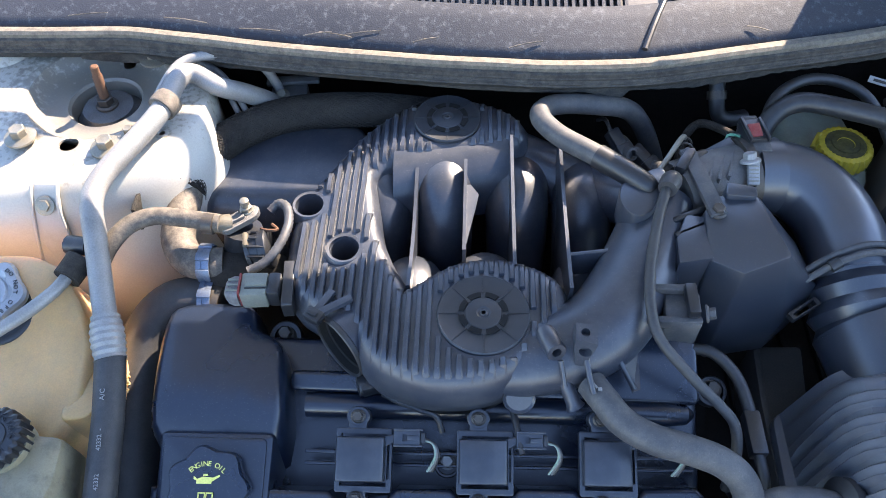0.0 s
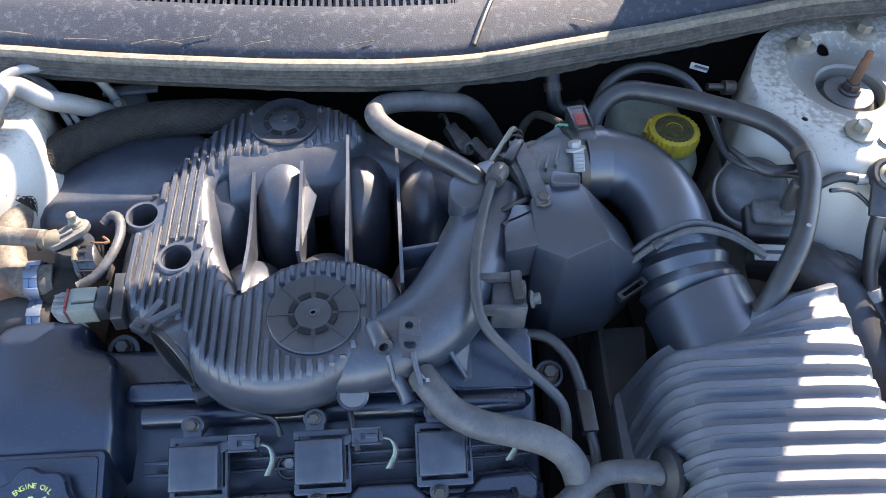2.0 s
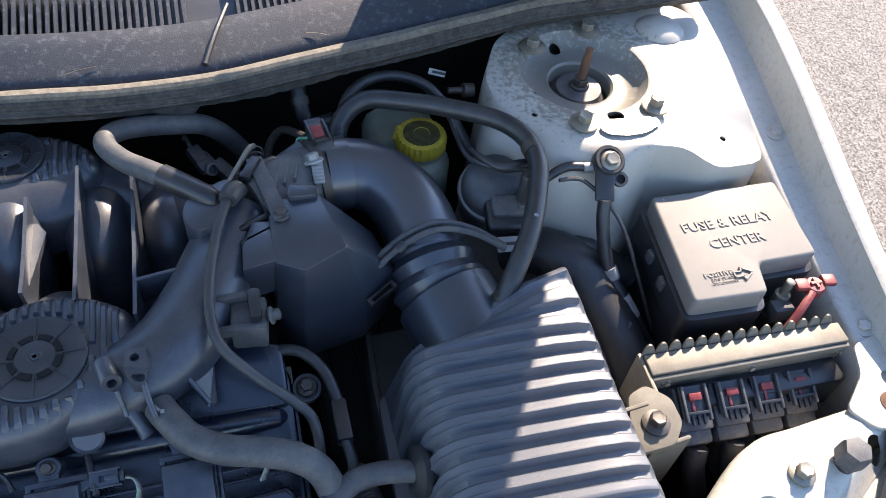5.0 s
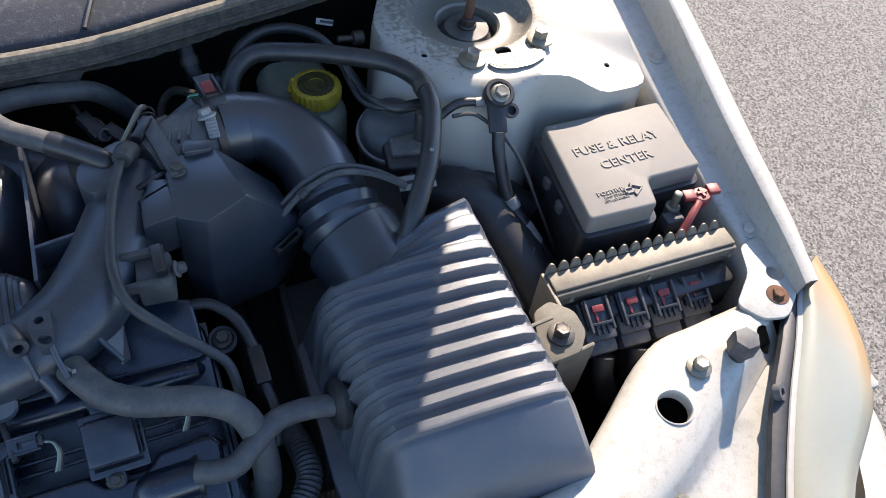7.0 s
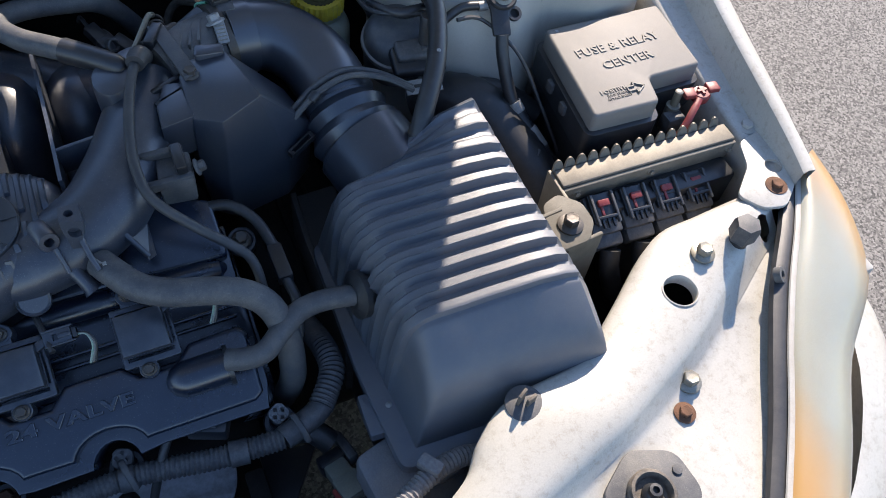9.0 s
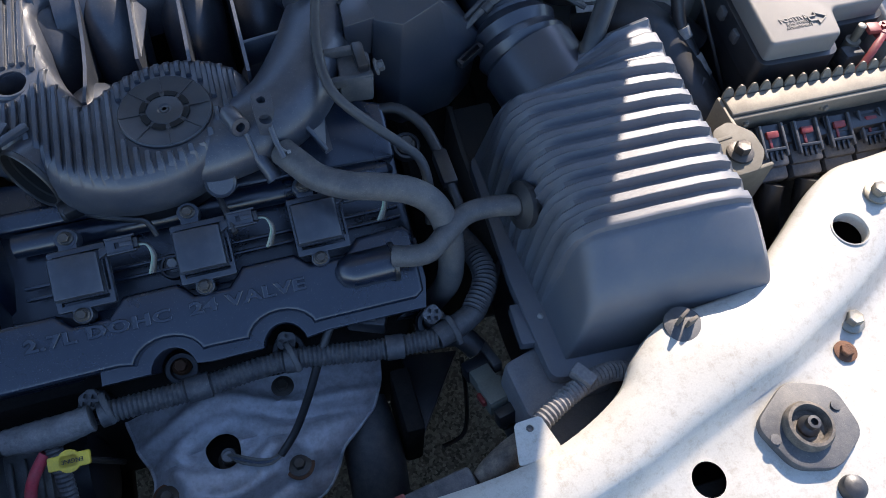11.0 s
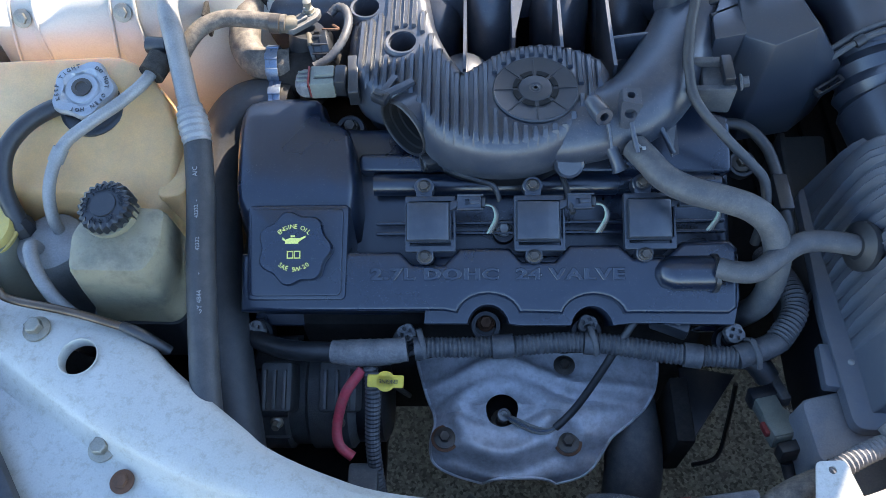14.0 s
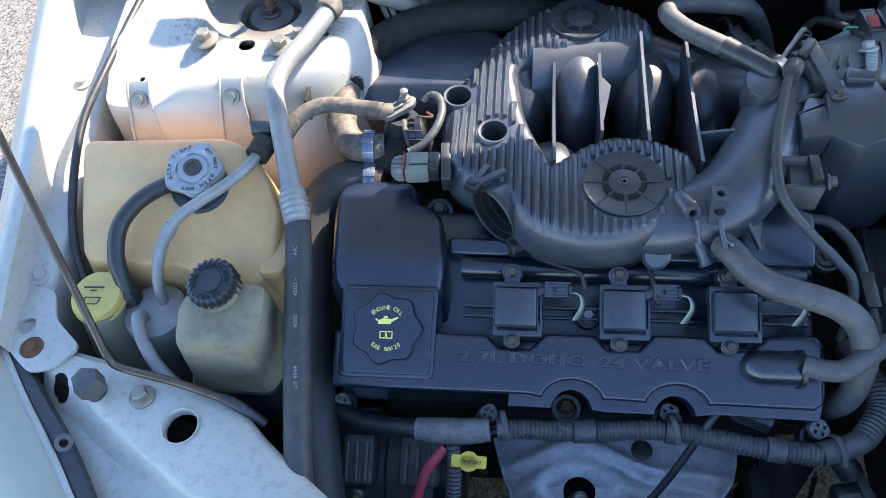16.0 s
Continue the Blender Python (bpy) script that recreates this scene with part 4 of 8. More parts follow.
for x, y, z in ((0.063, 0.207, 0.560), (0.201, 0.195, 0.563), (-0.114, 0.199, 0.558), (-0.270, 0.212, 0.540)):
    ax = VM.to_3x3() @ Vector((0, 0, 1))
    q = Matrix.Translation((x, y, z)) @ turn(ax) @ Matrix.Rotation(0.3 + 40 * x, 4, "Z")
    b = prism(rounded([(-0.0085, -0.0050), (-0.0050, -0.0085), (0.0050, -0.0085), (0.0085, -0.0050), (0.0085, 0.0050), (0.0050, 0.0085), (-0.0050, 0.0085), (-0.0085, 0.0050)], 0.0015, 2), 0, 0.0105, 0.0012)
    holes = bmesh.new()
    for k in range(4):
        box((0.0047 * math.cos(k * math.pi / 2), 0.0047 * math.sin(k * math.pi / 2), 0.0095), (0.0036, 0.0036, 0.008), m=Matrix.Rotation(k * math.pi / 2 + 0.785, 4, "Z"), bm=holes)
    b = cut(b, holes)
    b.transform(q)
    part("clip_nut", b, tape, cover, "pale grey push nut with four square holes")

ax = VM.to_3x3() @ Vector((0, 0, 1))
part("sleeve", lathe((-0.018, 0.281, 0.612), [(0.0115, 0), (0.0115, 0.012), (0.0105, 0.0135), (0.0088, 0.0135), (0.0085, 0.006)], axis=ax, seg=28), black, cover)
part("bolt", hexbolt((-0.018, 0.281, 0.619), 0.0052, 0.009, axis=ax, washer=1.5), alu, cover, "bright bolt in a black sleeve")

# oil cap
ocm = VM @ Matrix.Translation((-0.189, 0.004, 0.012))
cap = thing("oil_filler_cap", (0, 0, 0), "black lobed oil filler cap with yellow printing", "oil cap", m=ocm)
b = lathe((0, 0, 0), [(0.022, 0), (0.022, 0.012), (0.031, 0.013), (0.0325, 0.017), (0.0325, 0.023), (0.031, 0.0255), (0.027, 0.0262), (0.018, 0.0255), (0.006, 0.0253)], seg=112, lobes=7, depth=0.0022)
b.transform(ocm)
part("cap_body", b, cover_black, cap)
tm = ocm @ Matrix.Translation((0, 0, 0.0263))
oil = bmesh.new()


def on_arc(text, r, mid, span, size, flip=False):
    k = len(text)
    for i, ch in enumerate(text):
        a = radians(mid + (i - (k - 1) / 2) * span / k * (1 if flip else -1))
        rot = a + math.pi / 2 if flip else a - math.pi / 2
        if ch != " ":
            words(ch, size, 0.0002, tm @ Matrix.Translation((r * math.cos(a), r * math.sin(a), 0)) @ Matrix.Rotation(rot, 4, "Z"), bm=oil)


on_arc("ENGINE OIL", 0.0195, 90, 95, 0.0058)
on_arc("SAE 5W-20", 0.0195, 270, 88, 0.0058, True)
for pts in ([(-0.008, 0.004), (0.004, 0.004), (0.005, 0.009), (-0.003, 0.0095), (-0.008, 0.0075)], [(0.004, 0.0055), (0.011, 0.010), (0.0105, 0.0112), (0.004, 0.0085)], [(-0.0105, 0.0075), (-0.008, 0.0065), (-0.008, 0.008), (-0.0105, 0.010)]):
    prism(pts, 0, 0.0003, m=tm, bm=oil)
box(tuple(tm @ Vector((-0.001, 0.0108, 0))), (0.004, 0.0016, 0.0004), m=Matrix.Rotation(SLOPE, 4, "X"), bm=oil)
for sx in (-1, 1):
    for o, i_ in (((0.0003, -0.0095), (0.0062, -0.0025)),):
        for x0, y0, x1, y1 in ((o[0], o[1], i_[0], o[1] + 0.001), (o[0], i_[1] - 0.001, i_[0], i_[1]), (o[0], o[1], o[0] + 0.0007, i_[1]), (i_[0] - 0.001, o[1], i_[0], i_[1])):
            prism([(sx * x0, y0), (sx * x1, y0), (sx * x1, y1), (sx * x0, y1)], 0, 0.0003, m=tm, bm=oil)
part("printing", oil, yellow_mark, cap, "yellow printed oil can, book and words")

# ignition coils
coil_m = VM @ Matrix.Translation((-0.067, 0.029, 0.012))
coil_s = coil_m @ Matrix.Diagonal((1.15, 1.04, 1.15, 1))
coil = thing("ignition_coil", (0, 0, 0), "grey-black ignition coil bolted to the valve cover", "ignition coil", "ignition coils", m=coil_m)
coil_grey = mat("coil_grey_plastic", (0.016, 0.021, 0.032), (0.024, 0.030, 0.042), 0.34, grain=1500, patch=40, bump=0.10, dust=(0.14, 0.14, 0.14), dusty=0.2, coat=0.5, coat_rough=0.3)
b = prism(rounded([(-0.0205, -0.0255), (0.0205, -0.0255), (0.0205, 0.0245), (-0.0205, 0.0245)], 0.002), -0.006, 0.0015, 0.0008)
holes = box((0.0, -0.0190, 0.0), (0.0335, 0.0032, 0.03))
box((0.0, 0.0188, 0.0), (0.0335, 0.0022, 0.03), bm=holes)
box((0.0178, 0.0, 0.0), (0.0018, 0.030, 0.03), bm=holes)
b = cut(b, holes)
b.transform(coil_s)
part("flange", b, coil_grey, coil, "flat mounting frame with slots")
hh = [(-0.0190, 0.0), (-0.0190, 0.0105), (-0.0180, 0.0122), (-0.0165, 0.0128), (0.0055, 0.0128), (0.0068, 0.0122), (0.0130, 0.0112), (0.0150, 0.0098), (0.0160, 0.0070), (0.0162, 0.0)]
b = loft([[(x, y, z * k) for x, z in hh] for y, k in ((-0.0168, 0.0), (-0.0168, 0.86), (-0.0160, 0.96), (-0.0145, 1.0), (0.0155, 1.0), (0.0168, 0.96), (0.0175, 0.86), (0.0175, 0.0))])
b.transform(coil_s)
part("housing", b, coil_grey, coil, angle=30)
for dx, dy, r in ((-0.0050, 0.0335, 0.0083), (-0.0045, -0.0300, 0.0070)):
    b = lathe((0, 0, 0), [(r, -0.014), (r, 0.0005), (r - 0.0008, 0.0012), (0.004, 0.0012)], seg=24)
    prism([(-0.0065, -0.010 if dy > 0 else 0.0), (0.0065, -0.010 if dy > 0 else 0.0), (0.0065, 0.0 if dy > 0 else 0.008), (-0.0065, 0.0 if dy > 0 else 0.008)], -0.006, 0.0010, 0.0005, bm=b)
    b.transform(coil_s @ Matrix.Translation((dx, dy, 0)))
    ear = part("ear", b, coil_grey, coil)
    b = hexbolt((0, 0, 0), 0.0040, 0.0055, washer=1.4)
    b.transform(coil_s @ Matrix.Translation((dx, dy, 0.0015)))
    part("bolt", b, dark_steel, ear)
pm = coil_s @ Matrix.Translation((0.033, 0.0175, 0.003))
b = prism(rounded([(-0.011, -0.0062), (0.008, -0.0062), (0.008, 0.0062), (-0.011, 0.0062)], 0.001), -0.004, 0.0055, 0.001)
b = cut(b, box((-0.0030, 0.0, 0.005), (0.0032, 0.0050, 0.006)))
b.transform(pm)
plug = part("connector", b, coil_grey, coil, "dark wire connector")
part("neck", prism([(-0.018, -0.0075), (-0.010, -0.0035), (-0.010, 0.0030), (-0.018, 0.0005)], -0.004, 0.003, 0.0008, m=pm), coil_grey, coil)
part("latch", prism([(-0.001, -0.0018), (0.0075, -0.0018), (0.0075, 0.0018), (-0.001, 0.0018)], 0.005, 0.0068, 0.0005, m=pm), coil_grey, plug)
for v in (-0.0062, 0.0062):
    part("rail", prism([(-0.011, v - 0.0008), (0.010, v - 0.0008), (0.010, v + 0.0008), (-0.011, v + 0.0008)], 0.002, 0.0066, 0.0004, m=pm), coil_grey, plug)
part("seal", prism(rounded([(0.008, -0.0042), (0.0115, -0.0042), (0.0115, 0.0042), (0.008, 0.0042)], 0.001), -0.003, 0.0045, 0.0008, m=pm), rubber, plug)
for k, (mt, off) in enumerate(((wire_green, 0.0), (wire_white, 0.002), (rubber, 0.004))):
    b = tube([pm @ Vector(p) for p in ((0.009, -0.002 + off * 0.5, 0.001), (0.017 + off * 0.3, -0.004, 0.004), (0.019 + off * 0.6, -0.014, 0.002), (0.013 + off, -0.026, -0.008))] if k < 3 else [], 0.0011, 6, 5)
    part("wire", b, mt, plug)
for u in (0.034, 0.135):
    copy_thing(coil, VM @ Matrix.Translation((u, 0.029 if u < 0.1 else 0.030, 0.012)))

# ---- intake manifold ----
intake = thing("intake_manifold", (-0.02, 0.45, 0.60), "dusty grey plastic intake manifold with ribbed top", "intake manifold")
OUT = [(-0.166, 0.461), (-0.158, 0.415), (-0.142, 0.394), (-0.106, 0.376), (-0.080, 0.332), (-0.045, 0.3125), (-0.014, 0.309), (0.013, 0.3135), (0.034, 0.325), (0.055, 0.346), (0.074, 0.376), (0.074, 0.402), (0.050, 0.419), (0.018, 0.426), (-0.017, 0.418),
       (-0.055, 0.391), (-0.062, 0.398), (-0.078, 0.428), (-0.092, 0.468), (-0.100, 0.515), (-0.101, 0.538), (-0.083, 0.556), (-0.045, 0.563), (-0.004, 0.571), (0.030, 0.579), (0.047, 0.586), (0.045, 0.606), (0.019, 0.626), (-0.022, 0.637), (-0.069, 0.625), (-0.108, 0.594), (-0.134, 0.556), (-0.160, 0.508)]
plate = [(p.x, p.y) for p in smooth([(x, y, 0) for x, y in OUT], 4, True)]
tilt = lambda x: -0.19 * max(0.0, -0.055 - x)
rings = [[(x, y, 0.664 + tilt(x)) for x, y in grown(plate, -0.003)], [(x, y, 0.672 + tilt(x)) for x, y in grown(plate, 0.007)], [(x, y, 0.688 + tilt(x)) for x, y in grown(plate, 0.010)], [(x, y, 0.706 + tilt(x)) for x, y in grown(plate, 0.008)], [(x, y, 0.717 + tilt(x)) for x, y in grown(plate, 0.002)], [(x, y, 0.720 + tilt(x)) for x, y in grown(plate, -0.004)]]
b = loft(rings)
bmesh.ops.triangulate(b, faces=[f for f in b.faces if len(f.verts) > 4])
holes = lathe((-0.157, 0.503, 0.60), [(0.0135, 0), (0.0135, 0.15)], seg=32)
lathe((-0.116, 0.444, 0.60), [(0.0135, 0), (0.0135, 0.15)], seg=32, bm=holes)
PA, PC = (-0.70, -0.70, 0.03), (-0.1135, 0.3545, 0.6845)
lathe(PC, [(0.0282, 0.02), (0.0282, 0.0), (0.0236, -0.022), (0.0205, -0.052), (0.0205, -0.066)], axis=PA, seg=40, bm=holes)
part("upper_shell", cut(b, holes), intake_grey, intake, angle=42)
for x, y in ((-0.157, 0.503), (-0.116, 0.444)):
    part("hole_collar", lathe((x, y, 0.716 + tilt(x)), [(0.020, -0.004), (0.019, 0.004), (0.0165, 0.0065), (0.0140, 0.006), (0.0133, -0.03)], seg=32, cap=False), intake_grey, intake)
# near black that puts the shade of slots and bore into the colour
shade_black = mat("painted_shade_black", (0.003, 0.003, 0.003), None, 0.95)
DISCS = ((0.0110, 0.3670, 0.0395), (-0.0262, 0.6050, 0.0345))


def spans(outline, x):
    ys = []
    k = len(outline)
    for i in range(k):
        (x0, y0), (x1, y1) = outline[i], outline[(i + 1) % k]
        if (x0 - x) * (x1 - x) < 0:
            ys.append(y0 + (y1 - y0) * (x - x0) / (x1 - x0))
    ys.sort()
    return list(zip(ys[::2], ys[1::2]))


inner = grown(plate, -0.001)
x = -0.158
while x < 0.078:
    for y0, y1 in spans(inner, x):
        cuts = [(cy - math.sqrt(max(0, (r + 0.003) ** 2 - (x - cx) ** 2)), cy + math.sqrt(max(0, (r + 0.003) ** 2 - (x - cx) ** 2))) for cx, cy, r in DISCS + ((-0.157, 0.503, 0.018), (-0.116, 0.444, 0.018)) if abs(x - cx) < r + 0.003]
        segs = [(y0, y1)]
        for c0, c1 in cuts:
            segs = [s for a, e in segs for s in ((a, min(e, c0)), (max(a, c1), e)) if s[1] - s[0] > 0.004]
        for a, e in segs:
            z = 0.7195 + tilt(x)
            lo = [(a - 0.0075, -0.0125, 1.40), (a - 0.0045, -0.0055, 1.40), (a - 0.0010, 0.0005, 1.36), (a + 0.003, 0.0034, 1.18), (a + 0.007, 0.0046, 1.0)] if a - y0 < 1e-6 else [(a, -0.003, 1.0), (a + 0.002, 0.004, 1.0), (a + 0.004, 0.0046, 1.0)]
            hi = [(e + 0.0075, -0.0125, 1.40), (e + 0.0045, -0.0055, 1.40), (e + 0.0010, 0.0005, 1.36), (e - 0.003, 0.0034, 1.18), (e - 0.007, 0.0046, 1.0)] if y1 - e < 1e-6 else [(e, -0.003, 1.0), (e - 0.002, 0.004, 1.0), (e - 0.004, 0.0046, 1.0)]
            if e - a < 0.012 and len(lo) + len(hi) > 6:
                m_ = (a + e) / 2
                lo, hi = [q for q in lo if q[0] < m_ - 0.0005], [q for q in hi if q[0] > m_ + 0.0005]
            rings = [[(x - 0.0030 * k, y, z - 0.015), (x - 0.0024 * k, y, z + h - 0.0012), (x - 0.0015 * k, y, z + h), (x + 0.0015 * k, y, z + h), (x + 0.0024 * k, y, z + h - 0.0012), (x + 0.0030 * k, y, z - 0.015)] for y, h, k in lo + hi[::-1]]
            part("rib", loft(rings), intake_grey, intake, angle=25)
    x += 0.0088
for cx, cy, r in DISCS:
    d = part("disc", lathe((cx, cy, 0.7176), [(r, 0), (r, 0.0050), (r - 0.0012, 0.0062), (r - 0.0024, 0.0056), (0.0206, 0.0050), (0.0200, 0.0056), (0.0158, 0.0056), (0.0150, 0.0064), (0.006, 0.0074), (0.0045, 0.0066), (0.003, 0.0070)], seg=64), disc_black, intake, "dark round ribbed disc", angle=25)
    for k in range(8):
        a = k * math.pi / 4 + 0.02
        b = box((cx + math.cos(a) * (r + 0.0195) / 2, cy + math.sin(a) * (r + 0.0195) / 2, 0.7230), (r - 0.0205, 0.0009, 0.0014), m=Matrix.Rotation(a, 4, "Z"))
        part("spoke", b, disc_black, d)
        # slots are flat black patches on the disc, their shade painted, not recessed
        b = prism([(p[0], p[1]) for p in arc((cx, cy), 0.0210, math.degrees(a) + 6, math.degrees(a) + 39, 6) + arc((cx, cy), 0.0162, math.degrees(a) + 39, math.degrees(a) + 6, 6)], 0.720, 0.7242)
        part("slot", b, shade_black, d, "black patch painted as the shade in a slot")
    part("centre_mark", lathe((cx, cy, 0.7242), [(0.0032, 0), (0.0030, 0.0008), (0.0022, 0.0010), (0.0018, 0.0004)], seg=16), hose_grey, d)
# sloping front face of the rear lobe, and the runners between the two lobes
rings = []
for k in range(17):
    x = -0.078 + 0.0072 * k
    ys_ = 0.5556 + 0.2 * (x + 0.0804)
    rings.append([(x, ys_ + dy, z) for dy, z in ((0.004, 0.7185), (-0.005, 0.7172), (-0.014, 0.7125), (-0.024, 0.7055), (-0.032, 0.697), (-0.038, 0.684), (-0.040, 0.655))])
part("front_face", loft(rings, cap=False, closed=False), intake_grey, intake, "sloping face under the ribs", angle=60)
for x, r, dz, dy in ((-0.089, 0.029, -0.016, -0.004), (-0.028, 0.0295, -0.004, -0.002), (0.046, 0.032, -0.019, 0.006), (0.112, 0.030, -0.022, 0.002)):
    part("runner", tube([(x, 0.602 + dy, 0.664 + dz), (x, 0.572 + dy, 0.680 + dz), (x, 0.548 + dy, 0.688 + dz), (x, 0.528 + dy, 0.678 + dz), (x, 0.513 + dy, 0.654 + dz), (x, 0.505 + dy, 0.61), (x, 0.503 + dy, 0.55)], [r, r, r, r, r * 0.97, r * 0.93, r * 0.9], 30, 6), intake_grey, intake, "curved intake runner", angle=60)
for x, r, dz in ((-0.056, 0.031, -0.014), (0.0135, 0.033, -0.010), (0.108, 0.032, -0.014)):
    part("runner", tube([(x, 0.37, 0.664 + dz), (x, 0.415, 0.672 + dz), (x, 0.436, 0.670 + dz), (x, 0.450, 0.655 + dz), (x, 0.456, 0.62), (x, 0.457, 0.55)], [r, r, r, r * 0.98, r * 0.94, r * 0.9], 30, 6), intake_grey, intake, "curved intake runner", angle=60)
for x, y0, y1, z0, z1, sag in ((-0.0545, 0.398, 0.545, 0.718, 0.712, 0.013), (-0.0065, 0.440, 0.548, 0.716, 0.722, 0.003), (0.0385, 0.420, 0.578, 0.722, 0.726, 0.002), (0.0867, 0.395, 0.575, 0.722, 0.722, 0.004)):
    top = [(y1 + (y0 - y1) * f, z1 + (z0 - z1) * f - sag * math.sin(math.pi * f)) for f in (0, 0.2, 0.4, 0.6, 0.8, 1.0)]
    b = prism([(y0, 0.62), (y1, 0.62)] + top, -0.0016, 0.0016, m=Matrix(((0, 0, 1, x), (1, 0, 0, 0), (0, 1, 0, 0), (0, 0, 0, 1))))
    part("fin", b, intake_grey, intake, "thin upright web")
part("gusset", prism([(-0.006, 0.452), (0.004, 0.505), (0.0065, 0.5205), (-0.001, 0.533), (-0.006, 0.533)], 0.6985, 0.7005), intake_grey, intake, "small three-cornered gusset")
part("lower_flange", cut(prism(grown(plate, -0.001), 0.650, 0.6635, zf=lambda x, y: tilt(x)), lathe(PC, [(0.0282, 0.02), (0.0282, 0.0), (0.0236, -0.022), (0.0205, -0.066)], axis=PA, seg=40)), black, intake, "dark joint flange")
part("cross_web", box((0.110, 0.437, 0.705), (0.045, 0.004, 0.030), 0.001, m=Matrix.Rotation(0.15, 4, "Z")), intake_grey, intake)
part("plenum", tube([(-0.03, 0.345, 0.682), (0.02, 0.340, 0.688), (0.065, 0.346, 0.694), (0.108, 0.365, 0.700), (0.138, 0.405, 0.703), (0.158, 0.450, 0.706), (0.180, 0.505, 0.708)], [0.022, 0.030, 0.035, 0.037, 0.037, 0.034, 0.031], 32, 6, flat=0.85), intake_grey, intake, "smooth curved plenum neck", angle=60)
part("rear_neck", tube([(0.03, 0.60, 0.672), (0.075, 0.588, 0.664), (0.12, 0.562, 0.664), (0.17, 0.525, 0.690)], [0.034, 0.030, 0.028, 0.028], 24, 6), intake_grey, intake, angle=60)
# screw bosses and hose stubs standing on the plenum
up = Matrix.Translation((-0.004, -0.017, 0.020))
BX = Vector((0.28, -0.85, 0.30)).normalized()
b = lathe((0.0735, 0.344, 0.7085), [(0.0088, -0.026), (0.0085, -0.001), (0.0078, 0.0), (0.0040, 0.0), (0.0036, -0.010)], axis=BX, seg=24)
b.transform(up)
part("boss", b, intake_grey, intake, "hollow round screw boss")
b = loft([[(0.0865, 0.3435, 0.7295), (0.1035, 0.3405, 0.7275), (0.1030, 0.3580, 0.7295), (0.0875, 0.3590, 0.7295)], [(0.0862, 0.3425, 0.722), (0.1015, 0.3395, 0.719), (0.1035, 0.3600, 0.7200), (0.0865, 0.3610, 0.7200)], [(0.0880, 0.3385, 0.700), (0.0950, 0.3370, 0.700), (0.1030, 0.362, 0.700), (0.0870, 0.362, 0.700)]])
holes = lathe((0.0945, 0.3510, 0.7215), [(0.0036, 0), (0.0036, 0.03)], seg=20)
lathe((0.0945, 0.346, 0.7165), [(0.0052, 0), (0.0052, 0.03)], axis=(0.05, -1, 0.05), seg=20, bm=holes)
b = cut(b, holes)
b.transform(up)
part("boss", b, intake_grey, intake, "wedge-shaped boss with two holes", angle=30)
part("stalk", tube([up @ Vector(p) for p in ((0.0765, 0.3385, 0.706), (0.0790, 0.330, 0.697), (0.0805, 0.324, 0.690))], [0.0022, 0.002, 0.0022], 10, 2), intake_grey, intake)
part("nipple", tube([(0.0715, 0.330, 0.704), (0.0790, 0.316, 0.697), (0.0855, 0.3055, 0.6865), (0.0875, 0.3025, 0.6835)], [0.0075, 0.0062, 0.0064, 0.0084], 18, 3), intake_grey, intake)
part("nipple", lathe((0.041, 0.313, 0.682), [(0.014, -0.02), (0.014, 0.006), (0.013, 0.008), (0.011, 0.006), (0.010, 0.006)], axis=(0.1, -0.75, 0.65), seg=28), intake_grey, intake, "blanked round port")
part("gusset", tube([(0.0925, 0.3255, 0.728), (0.0950, 0.3115, 0.720), (0.0985, 0.300, 0.712)], 0.0024, 10, 2), intake_grey, intake)
part("gusset", loft([[(0.1165, 0.345, 0.712), (0.1360, 0.3165, 0.684), (0.1425, 0.3200, 0.684), (0.1430, 0.352, 0.690)], [(0.1165, 0.347, 0.709), (0.1360, 0.3185, 0.681), (0.1425, 0.3220, 0.681), (0.1430, 0.354, 0.687)]]), intake_grey, intake, "three-cornered web")
part("gusset", tube([(0.1195, 0.340, 0.710), (0.1285, 0.328, 0.699), (0.1365, 0.3185, 0.687)], 0.0026, 10, 2), intake_grey, intake)


# ---- right side of the bay ----
def snap(y, lo, hi):
    t = min(1, max(0, (y - lo) / (hi - lo)))
    return t * t * (3 - 2 * t)


